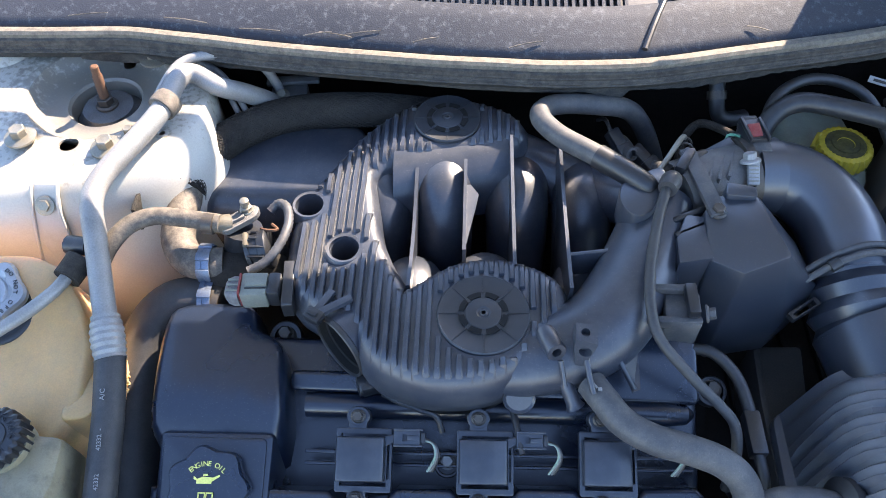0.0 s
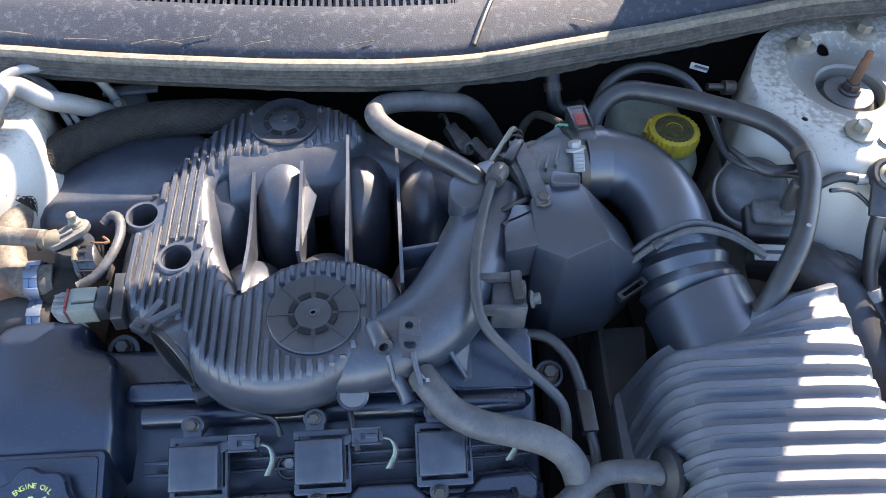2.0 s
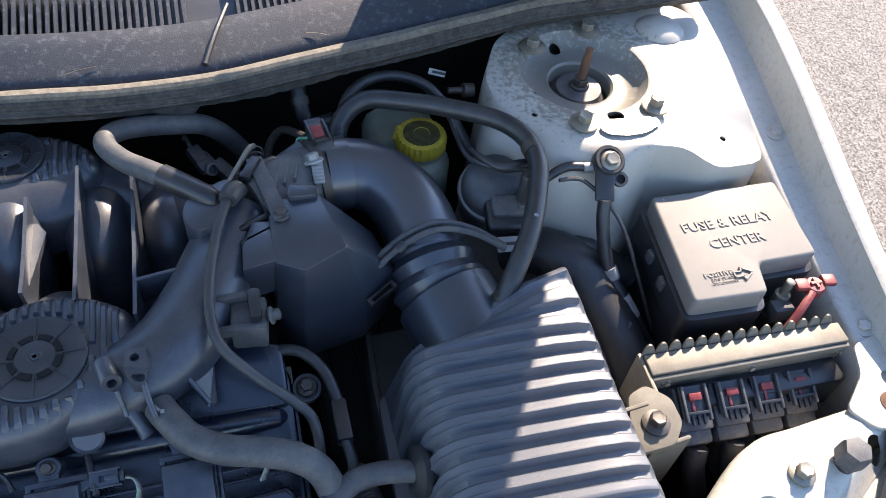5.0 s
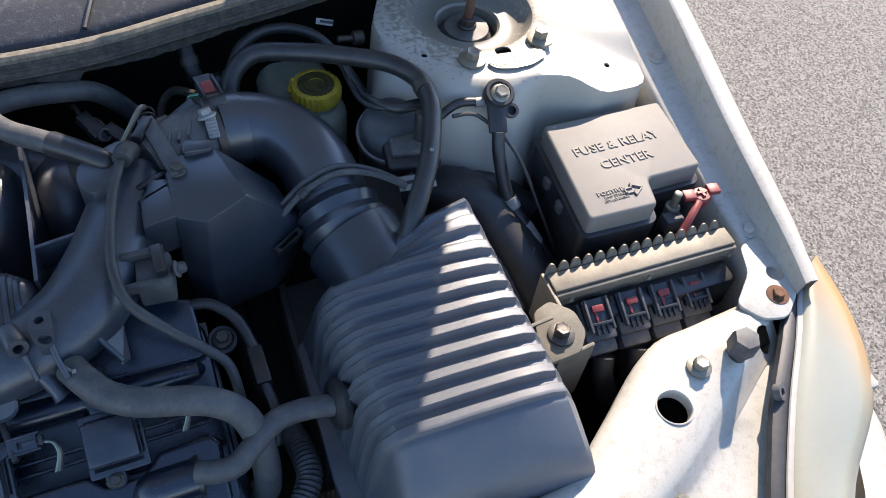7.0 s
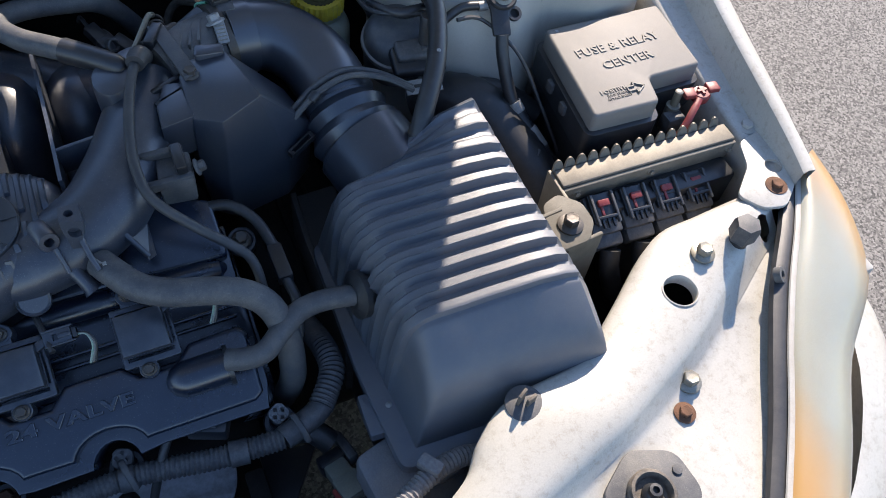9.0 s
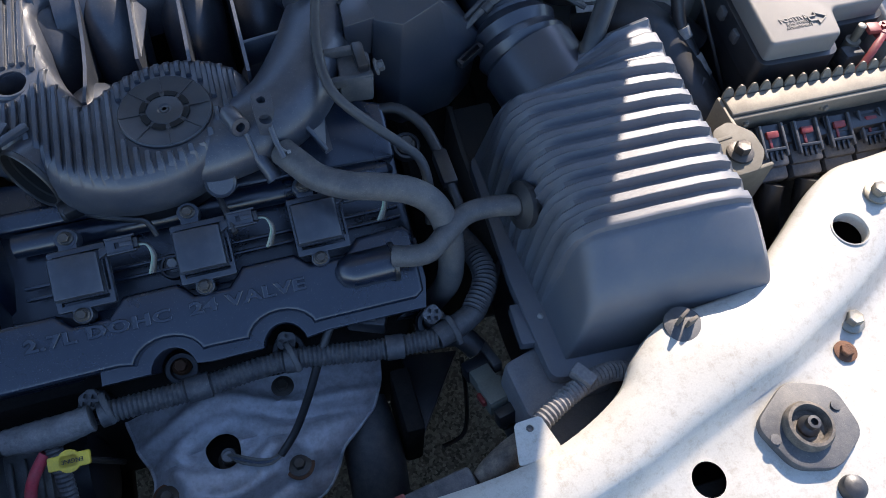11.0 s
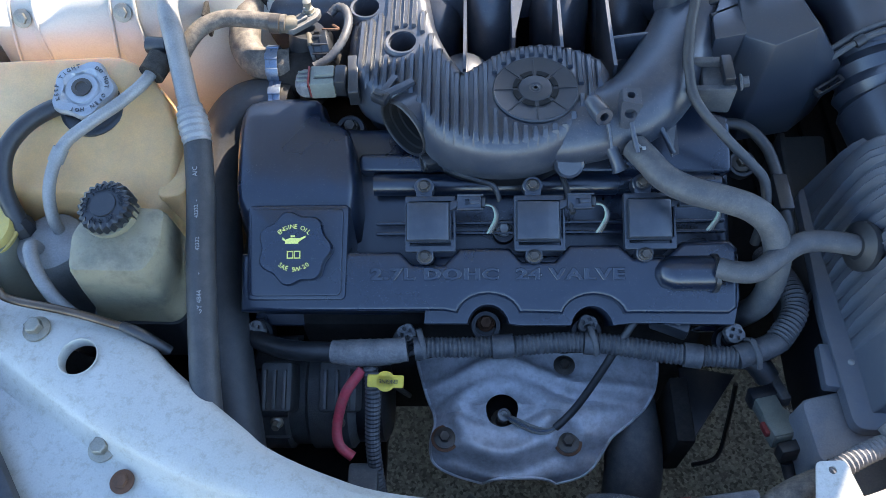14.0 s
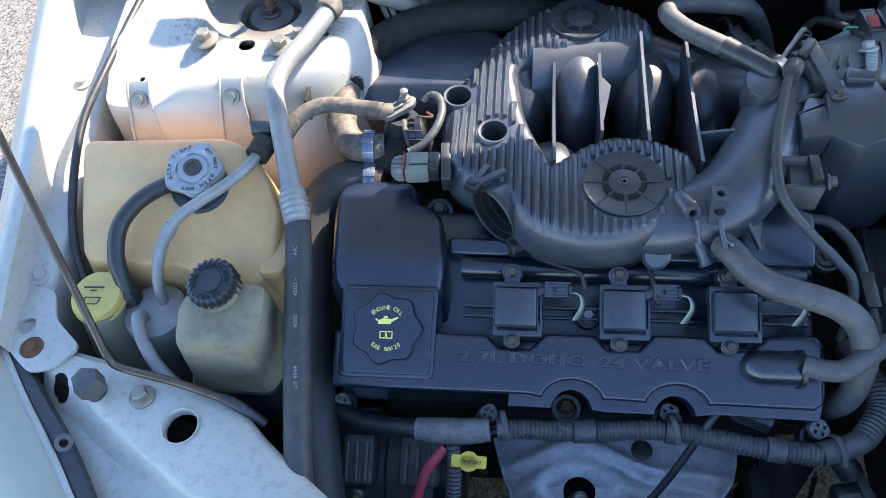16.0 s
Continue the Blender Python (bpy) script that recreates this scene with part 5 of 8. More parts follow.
fbox = thing("air_filter_box", (0.395, 0.24, 0.45), "black plastic air filter box with ribbed lid", "air filter box")
ys = [0.103, 0.1042, 0.1055, 0.107, 0.109, 0.1115, 0.114, 0.1175, 0.121, 0.126, 0.131, 0.1365, 0.142, 0.1465, 0.151, 0.154]
y = 0.1562
while y < 0.360:
    ys.append(y)
    y += 0.00163
ys += [0.3625, 0.367, 0.371, 0.374]
PITCH = 0.0196
rings = []
for y in ys:
    drop = float(np.interp(y, (0.103, 0.1055, 0.109, 0.114, 0.121, 0.131, 0.142, 0.151, 0.157), (0.128, 0.088, 0.062, 0.046, 0.034, 0.023, 0.013, 0.005, 0.0)))
    if y > 0.356:
        drop = 0.030 * ((y - 0.356) / 0.018) ** 2
    on = snap(y, 0.160, 0.164)
    ph = ((y - 0.160) / PITCH) % 1.0
    up = (snap(ph, 0.0, 0.12) * (1 - snap(ph, 0.58, 0.72)) + 0.22 * math.exp(-((ph - 0.13) / 0.05) ** 2)) * on
    g0 = 0.0064 * up
    fall = min(1.0, max(0.0, (y - 0.318) / 0.05))
    fall = fall * fall * (3 - 2 * fall)
    skew = -0.06 + 0.31 * fall
    xl = 0.294 + 0.008 * snap(y, 0.3, 0.11)
    xr = 0.500 + 0.004 * snap(y, 0.25, 0.37)
    g, end = g0, lambda x: 1 - snap(y, 0.310 + 0.36 * (x - 0.30), 0.319 + 0.36 * (x - 0.30))
    g = g0 * end(0.30)
    gm, gr = g0 * end(0.37), g0 * end(0.44)
    prof = [(xl, 0.583), (xl + 0.004 - g * 0.7, 0.608), (xl + 0.010 - g * 1.0, 0.652), (xl + 0.014 - g * 1.0, 0.678), (xl + 0.018 - g * 0.7, 0.690 + g * 0.4), (xl + 0.026, 0.6985 + g * 0.8), (xl + 0.038, 0.7015 + g), (xl + 0.060, 0.703 + (g + gm) / 2), (0.385, 0.706 + gm), (0.41, 0.7075 + (gm + gr) / 2), (0.43, 0.709 + gr), (xr - 0.045, 0.708 + gr), (xr - 0.032, 0.704 + gr * 0.9), (xr - 0.024, 0.694 + gr * 0.2), (xr - 0.016, 0.660), (xr - 0.006, 0.610), (xr, 0.583)]
    ring = []
    for x, z in prof:
        if z > 0.59:
            z = z - 0.42 * max(0.0, 0.438 - x) * fall * min(1.0, (z - 0.59) / 0.09)
            if y < 0.157:
                f = (0.129 - drop) / 0.129
                z, w = 0.583 + (z - 0.583) * f, 0.25 + 0.75 * f
                x = xl + (x - xl) * w if x < xl + 0.039 else xr - (xr - x) * w if x > xr - 0.046 else x
            elif drop > 0:
                z = max(0.583, min(z, 0.712 - drop))
        ring.append((x, y + skew * (x - 0.39), z))
    rings.append(ring)
lid = loft(rings, cap=False, closed=False)
for r in (rings[0], rings[-1]):
    vs = [lid.verts.new(p) for p in r]
    lid.faces.new(vs)
bmesh.ops.remove_doubles(lid, verts=lid.verts[:], dist=0.00005)
bmesh.ops.recalc_face_normals(lid, faces=lid.faces[:])
part("ribbed_lid", lid, filter_black, fbox, angle=32)
rim = rounded([(0.284, 0.093), (0.507, 0.087), (0.511, 0.20), (0.512, 0.402), (0.287, 0.350), (0.280, 0.2)], 0.012)
part("rim", prism(rim, 0.571, 0.584, 0.002), filter_black, fbox)
part("lower_box", prism(grown(rim, -0.010), 0.44, 0.572, 0.002), black, fbox)
part("latch", prism(rounded([(0.270, 0.135), (0.288, 0.133), (0.290, 0.175), (0.272, 0.177)], 0.003), 0.568, 0.580, 0.001), filter_black, fbox)
part("pin", lathe((0.2955, 0.156, 0.583), [(0.0032, 0), (0.003, 0.002), (0.001, 0.003)], seg=12), white_mark, fbox, "small pale pin")
part("grommet", lathe((0.302, 0.236, 0.655), [(0.019, -0.01), (0.019, 0.002), (0.0225, 0.003), (0.0225, 0.009), (0.017, 0.011), (0.012, 0.013), (0.010, 0.012)], axis=(-1, -0.1, 0.25), seg=32), rubber, fbox, "black rubber grommet")

duct = thing("intake_duct", (0.34, 0.47, 0.60), "black rubber air intake duct with bellows", "air duct")
part("elbow", tube([(0.358, 0.456, 0.668), (0.355, 0.484, 0.680), (0.344, 0.514, 0.690), (0.323, 0.537, 0.698), (0.298, 0.546, 0.703), (0.278, 0.545, 0.705)], [0.039, 0.0385, 0.0375, 0.0365, 0.0355, 0.035], 36, 8), duct_black, duct, angle=60)
part("bellows", tube([(0.367, 0.402, 0.650), (0.364, 0.418, 0.655), (0.361, 0.435, 0.661), (0.358, 0.460, 0.669)], [0.050, 0.049, 0.047, 0.041], 40, 6, ridge=0.0055, pitch=0.0185), reson_black, duct, "ribbed bellows", angle=25)
part("inlet_cuff", tube([(0.388, 0.335, 0.638), (0.379, 0.365, 0.643), (0.367, 0.408, 0.652)], [0.049, 0.051, 0.051], 36, 3), reson_black, duct)
part("cuff", tube([(0.292, 0.546, 0.704), (0.268, 0.544, 0.706)], 0.0380, 36, 1), duct_black, duct)
clamp = part("clamp", tube([(0.266, 0.544, 0.706), (0.257, 0.542, 0.706)], 0.0384, 36, 1), dark_steel, duct, "steel worm-drive hose clamp")
b = box((0.2605, 0.5195, 0.738), (0.011, 0.026, 0.006), 0.0015, m=Matrix.Rotation(0.62, 4, "X"))
part("screw_housing", b, alu, clamp)
for k in range(6):
    part("thread", box((0.2605, 0.5105 + 0.0028 * k, 0.7345 + 0.0020 * k), (0.009, 0.0012, 0.002), 0.0003, m=Matrix.Rotation(0.62, 4, "X")), steel, clamp)
part("screw_head", hexbolt((0.2585, 0.528, 0.742), 0.0062, 0.009, axis=(-0.2, 0.5, 0.8)), alu, clamp)

throttle = thing("engine_throttle", (0.225, 0.51, 0.64), "grimy cast aluminium throttle body with linkage", "throttle body")
part("barrel", tube([(0.268, 0.544, 0.706), (0.240, 0.534, 0.706), (0.195, 0.515, 0.704)], [0.0335, 0.034, 0.036], 28, 3), cast, throttle)
for k in range(3):
    part("casting_rib", box((0.222 + 0.010 * k, 0.520 + 0.004 * k, 0.734), (0.003, 0.034, 0.012), 0.001, m=Matrix.Rotation(-0.3, 4, "Z")), cast, throttle)
part("bracket", box((0.2105, 0.503, 0.741), (0.015, 0.082, 0.005), 0.001, m=Matrix.Rotation(0.20, 4, "Z")), hose_grey, throttle, "grey flat bracket")
part("linkage", tube([(0.190, 0.520, 0.735), (0.205, 0.535, 0.735), (0.222, 0.548, 0.730)], 0.006, 10, 3), dark_steel, throttle)
for y in (0.455, 0.472):
    part("lever", box((0.196, y, 0.728), (0.036, 0.006, 0.010), 0.002, m=Matrix.Rotation(0.45, 4, "Z")), black, throttle)
part("sensor_plug", box((0.238, 0.557, 0.722), (0.036, 0.015, 0.016), 0.002, m=Matrix.Rotation(0.4, 4, "Z") @ Matrix.Rotation(-0.3, 4, "Y")), black, throttle)
mp = box((0.269, 0.566, 0.736), (0.021, 0.030, 0.026), 0.003, m=Matrix.Rotation(0.15, 4, "Z"))
mp = part("upright_plug", mp, black, throttle, "black upright sensor plug")
part("lock", box((0.267, 0.561, 0.7505), (0.012, 0.014, 0.004), 0.001, m=Matrix.Rotation(0.15, 4, "Z") @ Matrix.Rotation(0.3, 4, "X")), red, mp, "red locking tab")
for sx in (-0.0085, 0.0085):
    part("rail", box((0.268 + sx, 0.563, 0.7505), (0.003, 0.030, 0.005), 0.001, m=Matrix.Rotation(0.15, 4, "Z")), black, mp)
part("crown", box((0.266, 0.580, 0.742), (0.017, 0.008, 0.014), 0.002, m=Matrix.Rotation(0.15, 4, "Z")), rubber, mp)
part("plug_neck", box((0.273, 0.550, 0.735), (0.018, 0.020, 0.02), 0.003), hose_grey, throttle)
for k in range(3):
    part("wire", tube([(0.262 - 0.002 * k, 0.566, 0.738), (0.252 - 0.002 * k, 0.572, 0.733), (0.250 - k * 0.002, 0.563, 0.722)], 0.0014, 6, 4), (wire_white, rubber, wire_green)[k], throttle)
part("dust_cap", lathe((0.309, 0.594, 0.682), [(0.013, 0), (0.0135, 0.006), (0.0125, 0.008), (0.0105, 0.008), (0.0098, -0.006)], axis=(0.1, -0.3, 0.9), seg=24, cap=False), yellow, throttle, "yellow ring cap")

reson = thing("air_resonator", (0.25, 0.44, 0.60), "faceted satin black plastic air resonator box", "air resonator")
TOP = [(0.222, 0.487, 0.7405), (0.2555, 0.484, 0.744), (0.2695, 0.4165, 0.7455), (0.2680, 0.4140, 0.7450), (0.231, 0.4035, 0.735), (0.2065, 0.420, 0.731), (0.2075, 0.470, 0.738)]
LOW = [(0.200, 0.492, 0.690), (0.306, 0.478, 0.686), (0.3225, 0.438, 0.669), (0.288, 0.4085, 0.657), (0.225, 0.3955, 0.656), (0.203, 0.412, 0.668), (0.200, 0.470, 0.690)]
rr = [[(0.255 + (x - 0.255) * 0.9, 0.445 + (y - 0.445) * 0.9, 0.60) for x, y, z in LOW], [(0.255 + (x - 0.255) * 0.97, 0.445 + (y - 0.445) * 0.97, z - 0.022) for x, y, z in LOW], LOW, TOP]
rb = loft(rr)
bmesh.ops.bevel(rb, geom=[e for e in rb.edges if len(e.link_faces) == 2 and e.calc_face_angle(0) > 0.25], offset=0.0022, segments=2, affect="EDGES", clamp_overlap=True, profile=0.5)
part("housing", rb, reson_black, reson, angle=24)
part("wing", prism([(0.1785, 0.4155), (0.209, 0.4215), (0.212, 0.468), (0.192, 0.471), (0.180, 0.443)], 0.690, 0.733, 0.002), reson_black, reson)
part("raised_lip", prism(rounded([(0.226, 0.482), (0.254, 0.479), (0.256, 0.492), (0.230, 0.498)], 0.004), 0.70, 0.7475, 0.002), reson_black, reson)
clipf = prism(rounded([(0.290, 0.398), (0.319, 0.417), (0.315, 0.424), (0.286, 0.405)], 0.001, 1), 0.668, 0.674)
part("clip_loop", cut(clipf, prism([(0.293, 0.4015), (0.3145, 0.4155), (0.3125, 0.4205), (0.2905, 0.4045)], 0.66, 0.68)), black, reson, "open plastic clip loop")
part("bolt", hexbolt((0.2185, 0.468, 0.7385), 0.0058, 0.008, washer=1.4), dark_steel, reson)

sens = thing("pressure_sensor", (0.18, 0.38, 0.70), "grey plastic sensor screwed to the intake neck", "sensor")
part("body", box((0.178, 0.377, 0.708), (0.030, 0.034, 0.030), 0.003, m=Matrix.Rotation(-0.1, 4, "Z")), hose_grey, sens)
part("upper_plate", box((0.172, 0.392, 0.727), (0.036, 0.006, 0.008), 0.001), hose_grey, sens)
part("lower_plate", box((0.170, 0.364, 0.719), (0.044, 0.006, 0.010), 0.001), hose_grey, sens)
part("socket", box((0.184, 0.379, 0.730), (0.010, 0.030, 0.010), 0.002), black, sens)
part("screw", hexbolt((0.196, 0.371, 0.722), 0.005, 0.008, axis=(1, -0.1, 0.3)), hose_grey, sens)

# fuse box
FB = [(0.603, 0.462), (0.752, 0.460), (0.743, 0.357), (0.675, 0.357), (0.666, 0.322), (0.587, 0.325)]
fb_ccw = list(reversed(FB))
fuse = thing("fuse_box", (0.67, 0.39, 0.55), "black fuse and relay box with dusty grey lettered lid", "fuse box")
part("lid", prism(rounded(fb_ccw, 0.006), 0.672, 0.697, 0.0035, 3), fuse_top, fuse, "dusty grey lid")
part("skirt", prism(grown(rounded(fb_ccw, 0.006), 0.006), 0.640, 0.674, 0.003), black, fuse)
part("lower_box", prism(grown(rounded(fb_ccw, 0.006), 0.001), 0.54, 0.641, 0.002), black, fuse)
for y in (0.41, 0.375):
    part("clip", box((0.583 + (y - 0.33) * 0.1, y, 0.662), (0.010, 0.012, 0.014), 0.002), hose_grey, fuse)
for txt, x, y, s in (("FUSE & RELAY", 0.6685, 0.413, 0.0165), ("CENTER", 0.6665, 0.388, 0.0165), ("POSITIVE", 0.6255, 0.3515, 0.0075)):
    part("lettering", words(txt, s, 0.0007, Matrix.Translation((x, y, 0.6974)), space=1.05, bold=0.0002), fuse_top, fuse, "raised grey lettering")
part("lettering", words("JUMP START", 0.0046, 0.0006, Matrix.Translation((0.6275, 0.3455, 0.6972))), fuse_top, fuse)
part("lettering", words("ATTACHMENT", 0.0046, 0.0006, Matrix.Translation((0.6275, 0.3405, 0.6972))), fuse_top, fuse)
ar = [(0.641, 0.350), (0.650, 0.350), (0.650, 0.3545), (0.661, 0.347), (0.650, 0.3395), (0.650, 0.344), (0.641, 0.344)]
b = bmesh.new()
for p, q in zip(ar, ar[1:] + ar[:1]):
    c = ((p[0] + q[0]) / 2, (p[1] + q[1]) / 2, 0.6975)
    box(c, (math.dist(p, q) + 0.001, 0.0012, 0.003), m=Matrix.Rotation(math.atan2(q[1] - p[1], q[0] - p[0]), 4, "Z"), bm=b)
part("arrow", b, fuse_top, fuse)
part("dot", lathe((0.614, 0.455, 0.697), [(0.0022, 0), (0.0018, 0.0006)], seg=12), white_mark, fuse)
jump = thing("jump_terminal", (0.712, 0.335, 0.64), "red jump start terminal cap on its strap", "terminal cap")
part("post", lathe((0.705, 0.336, 0.63), [(0.008, 0), (0.008, 0.035), (0.0045, 0.036), (0.0045, 0.055), (0.003, 0.056)], seg=18), steel, jump)
part("block", box((0.70, 0.325, 0.652), (0.022, 0.016, 0.02), 0.002), hose_grey, jump)
part("cap", lathe((0.732, 0.330, 0.672), [(0.010, 0), (0.0105, 0.008), (0.009, 0.010), (0.004, 0.0105)], seg=24), red, jump)
for x in (0.7165, 0.7475):
    part("wing", box((x, 0.332, 0.682), (0.014, 0.013, 0.006), 0.0015, m=Matrix.Rotation(-0.15, 4, "Z")), red, jump)
part("plus", box((0.732, 0.331, 0.6835), (0.012, 0.003, 0.002)), red, jump)
part("plus", box((0.732, 0.331, 0.6834), (0.003, 0.012, 0.002)), red, jump)
part("strap", tube([(0.726, 0.324, 0.680), (0.710, 0.312, 0.676), (0.692, 0.300, 0.664), (0.675, 0.293, 0.650)], 0.004, 8, 4, flat=0.4), red, jump)

# engine computer with its tan heat sink
ecu = thing("engine_computer", (0.64, 0.25, 0.56), "engine control computer with tan alloy heat sink and four plugs", "engine computer")
hm = Matrix.Translation((0.635, 0.283, 0.664)) @ Matrix.Rotation(radians(-1.2), 4, "Z")
b = box((0, 0, 0), (0.212, 0.022, 0.006), 0.0015)
b.transform(hm)
part("top_flange", b, tan_metal, ecu, "dusty tan alloy flange")
b = box((0, -0.0105, -0.020), (0.212, 0.004, 0.040), 0.001, m=Matrix.Rotation(0.15, 4, "X"))
b.transform(hm)
part("front_plate", b, tan_metal, ecu)
b = box((-0.108, -0.012, -0.035), (0.004, 0.055, 0.07), 0.001)
b.transform(hm)
part("end_plate", b, tan_metal, ecu)
for k in range(15):
    x = -0.100 + k * 0.0138
    b = prism([(0.0064 * math.cos(radians(q)), 0.0145 * math.sin(radians(q))) for q in range(0, 181, 20)], -0.0012, 0.0012)
    b.transform(hm @ Matrix.Translation((x, 0.012, -0.002)) @ Matrix.Rotation(radians(75), 4, "X"))
    part("fin", b, tan_metal, ecu)
for x in (-0.09, 0.0, 0.10):
    b = hexbolt((0, 0, 0), 0.003, 0.004, axis=(0, -1, 0.15))
    b.transform(hm @ Matrix.Translation((x, -0.014, -0.010)))
    part("screw", b, tan_metal, ecu)
b = box((0, -0.015, -0.05), (0.205, 0.045, 0.05), 0.004)
b.transform(hm)
part("case", b, black, ecu)
for k, (x, y, z) in enumerate(((0.568, 0.250, 0.641), (0.608, 0.249, 0.638), (0.648, 0.249, 0.634), (0.688, 0.249, 0.630))):
    cm = Matrix.Translation((x, y, z)) @ Matrix.Rotation(radians(24), 4, "X") @ Matrix.Rotation(radians(-3), 4, "Z")
    b = box((0, -0.004, -0.012), (0.036, 0.042, 0.020), 0.003)
    box((0, -0.028, -0.018), (0.034, 0.020, 0.022), 0.004, bm=b)
    b.transform(cm)
    pl = part("plug", b, loom, ecu, "black multi-pin plug with red lock")
    b = box((0, 0.002, 0.001), (0.030, 0.030, 0.006), 0.0015)
    b.transform(cm)
    part("plug_cover", b, black, pl)
    b = box((0, 0.006, 0.0055), (0.013, 0.007, 0.004), 0.001)
    box((-0.003, -0.002, 0.004), (0.003, 0.010, 0.003), 0.0005, bm=b)
    b.transform(cm)
    part("lock", b, red, pl, "red lock tab")
    b = box((0, -0.009, 0.0055), (0.022, 0.003, 0.004), 0.0007)
    for dx in (-0.006, 0.0, 0.006):
        box((dx, -0.015, 0.004), (0.0025, 0.010, 0.003), 0.0005, bm=b)
    b.transform(cm)
    part("latch_frame", b, black, pl)
    for sx in (-0.012, 0.012):
        b = box((sx, 0.0, 0.005), (0.003, 0.034, 0.005), 0.001)
        b.transform(cm)
        part("plug_rail", b, hose_grey, pl)
    part("loom", tube([(x, y - 0.030, z - 0.030), (x - 0.003, y - 0.042, z - 0.050), (x + 0.01, y - 0.05, z - 0.09)], 0.011, 12, 3), rubber, pl)
brk = thing("tray_bracket", (0.505, 0.23, 0.64), "tan painted bracket with dark mounting nut", "bracket")
part("plate", prism(rounded([(0.478, 0.200), (0.515, 0.202), (0.530, 0.220), (0.530, 0.244), (0.512, 0.262), (0.492, 0.255), (0.482, 0.225)], 0.006), 0.672, 0.677, 0.001), dirty_tan, brk)
part("arm", box((0.487, 0.242, 0.670), (0.040, 0.004, 0.016), 0.001, m=Matrix.Rotation(0.1, 4, "Z")), dirty_tan, brk)
part("leg", box((0.512, 0.205, 0.630), (0.040, 0.004, 0.09), 0.001, m=Matrix.Rotation(0.1, 4, "Z")), dirty_tan, brk)
part("nut", hexbolt((0.505, 0.224, 0.677), 0.0075, 0.012, washer=1.7), dark_steel, brk)

# ground cable, brake parts and hoses by the right tower
gc = thing("ground_cable", (0.555, 0.49, 0.72), "black ground cable bolted to the strut tower", "cable")
part("lug", lathe((0.556, 0.489, 0.731), [(0.0165, -0.006), (0.0165, 0.004), (0.015, 0.006), (0.012, 0.006), (0.011, 0.004)], axis=(-0.05, -0.42, 0.90), seg=28), rubber, gc)
part("bolt", hexbolt((0.556, 0.486, 0.734), 0.0075, 0.010, axis=(-0.05, -0.42, 0.90), washer=1.4), steel, gc)
part("tongue", box((0.547, 0.471, 0.721), (0.020, 0.042, 0.006), 0.002, m=Matrix.Rotation(-0.25, 4, "Z") @ Matrix.Rotation(0.55, 4, "X")), rubber, gc)
part("lock_eye", lathe((0.5635, 0.470, 0.722), [(0.008, -0.002), (0.008, 0.002), (0.005, 0.002), (0.005, -0.002)], axis=(0, -0.55, 0.83), seg=20), rubber, gc)
part("cable", tube([(0.543, 0.455, 0.711), (0.541, 0.442, 0.690), (0.546, 0.420, 0.652), (0.556, 0.398, 0.630), (0.572, 0.370, 0.605), (0.590, 0.335, 0.575)], 0.0072, 12, 6), rubber, gc)
for p, q in (((0.548, 0.415, 0.647), (0.552, 0.407, 0.638)), ((0.560, 0.392, 0.624), (0.570, 0.374, 0.608))):
    part("sleeve", tube([p, q], 0.0082, 12, 2), white_mark, gc, "white printed sleeve")
part("cable", tube([(0.538, 0.492, 0.722), (0.515, 0.497, 0.722), (0.492, 0.490, 0.718), (0.470, 0.485, 0.705)], 0.005, 10, 5), rubber, gc)
part("ferrule", tube([(0.541, 0.492, 0.722), (0.531, 0.493, 0.722)], 0.0055, 10, 1), alu, gc)
part("thin_wire", tube([(0.500, 0.480, 0.722), (0.530, 0.478, 0.716), (0.560, 0.440, 0.690), (0.578, 0.40, 0.64), (0.592, 0.36, 0.59)], 0.0022, 8, 6), rubber, gc)
trunk = thing("wiring_trunk", (0.5, 0.4, 0.55), "thick black taped wiring trunk in front of the strut tower", "wiring")
part("taped_core", tube([(0.455, 0.480, 0.615), (0.490, 0.462, 0.632), (0.520, 0.435, 0.630), (0.537, 0.395, 0.612), (0.552, 0.345, 0.590), (0.562, 0.27, 0.54)], [0.020, 0.027, 0.029, 0.028, 0.027, 0.025], 20, 6, ridge=0.0009, pitch=0.014), rubber, trunk, angle=60)
part("branch", tube([(0.505, 0.452, 0.634), (0.535, 0.452, 0.632), (0.565, 0.444, 0.618), (0.59, 0.43, 0.60)], [0.020, 0.018, 0.016, 0.016], 16, 5, ridge=0.0008, pitch=0.012), rubber, trunk, angle=60)
part("conduit", tube([(0.470, 0.435, 0.600), (0.500, 0.410, 0.610), (0.520, 0.372, 0.600), (0.530, 0.32, 0.57)], 0.012, 14, 5), hose_grey, trunk)
rnd = random.Random(11)
for k in range(7):
    f = k / 6
    c = Vector((0.490, 0.462, 0.645)).lerp(Vector((0.548, 0.36, 0.612)), f)
    part("tape_end", box(tuple(c + Vector((0.004 * math.sin(k * 2.1), 0, 0.012))), (0.016, 0.008, 0.0012), 0.0003, m=Matrix.Rotation(rnd.uniform(-1, 1), 4, "Z") @ Matrix.Rotation(rnd.uniform(-0.3, 0.5), 4, "X")), rubber, trunk)
label = thing("warning_sticker", (0.606, 0.514, 0.7386), "yellow and grey curved sticker on the strut tower", "sticker")
st = rounded([(0.560, 0.530), (0.571, 0.5415), (0.594, 0.5395), (0.612, 0.540), (0.629, 0.5365), (0.631, 0.525), (0.609, 0.5145), (0.586, 0.5135), (0.566, 0.519)][::-1], 0.006)
part("sheet", prism(st, 0.7395, 0.7400), mat("sticker_grey", (0.085, 0.085, 0.078), (0.06, 0.06, 0.056), 0.3, patch=80), label)
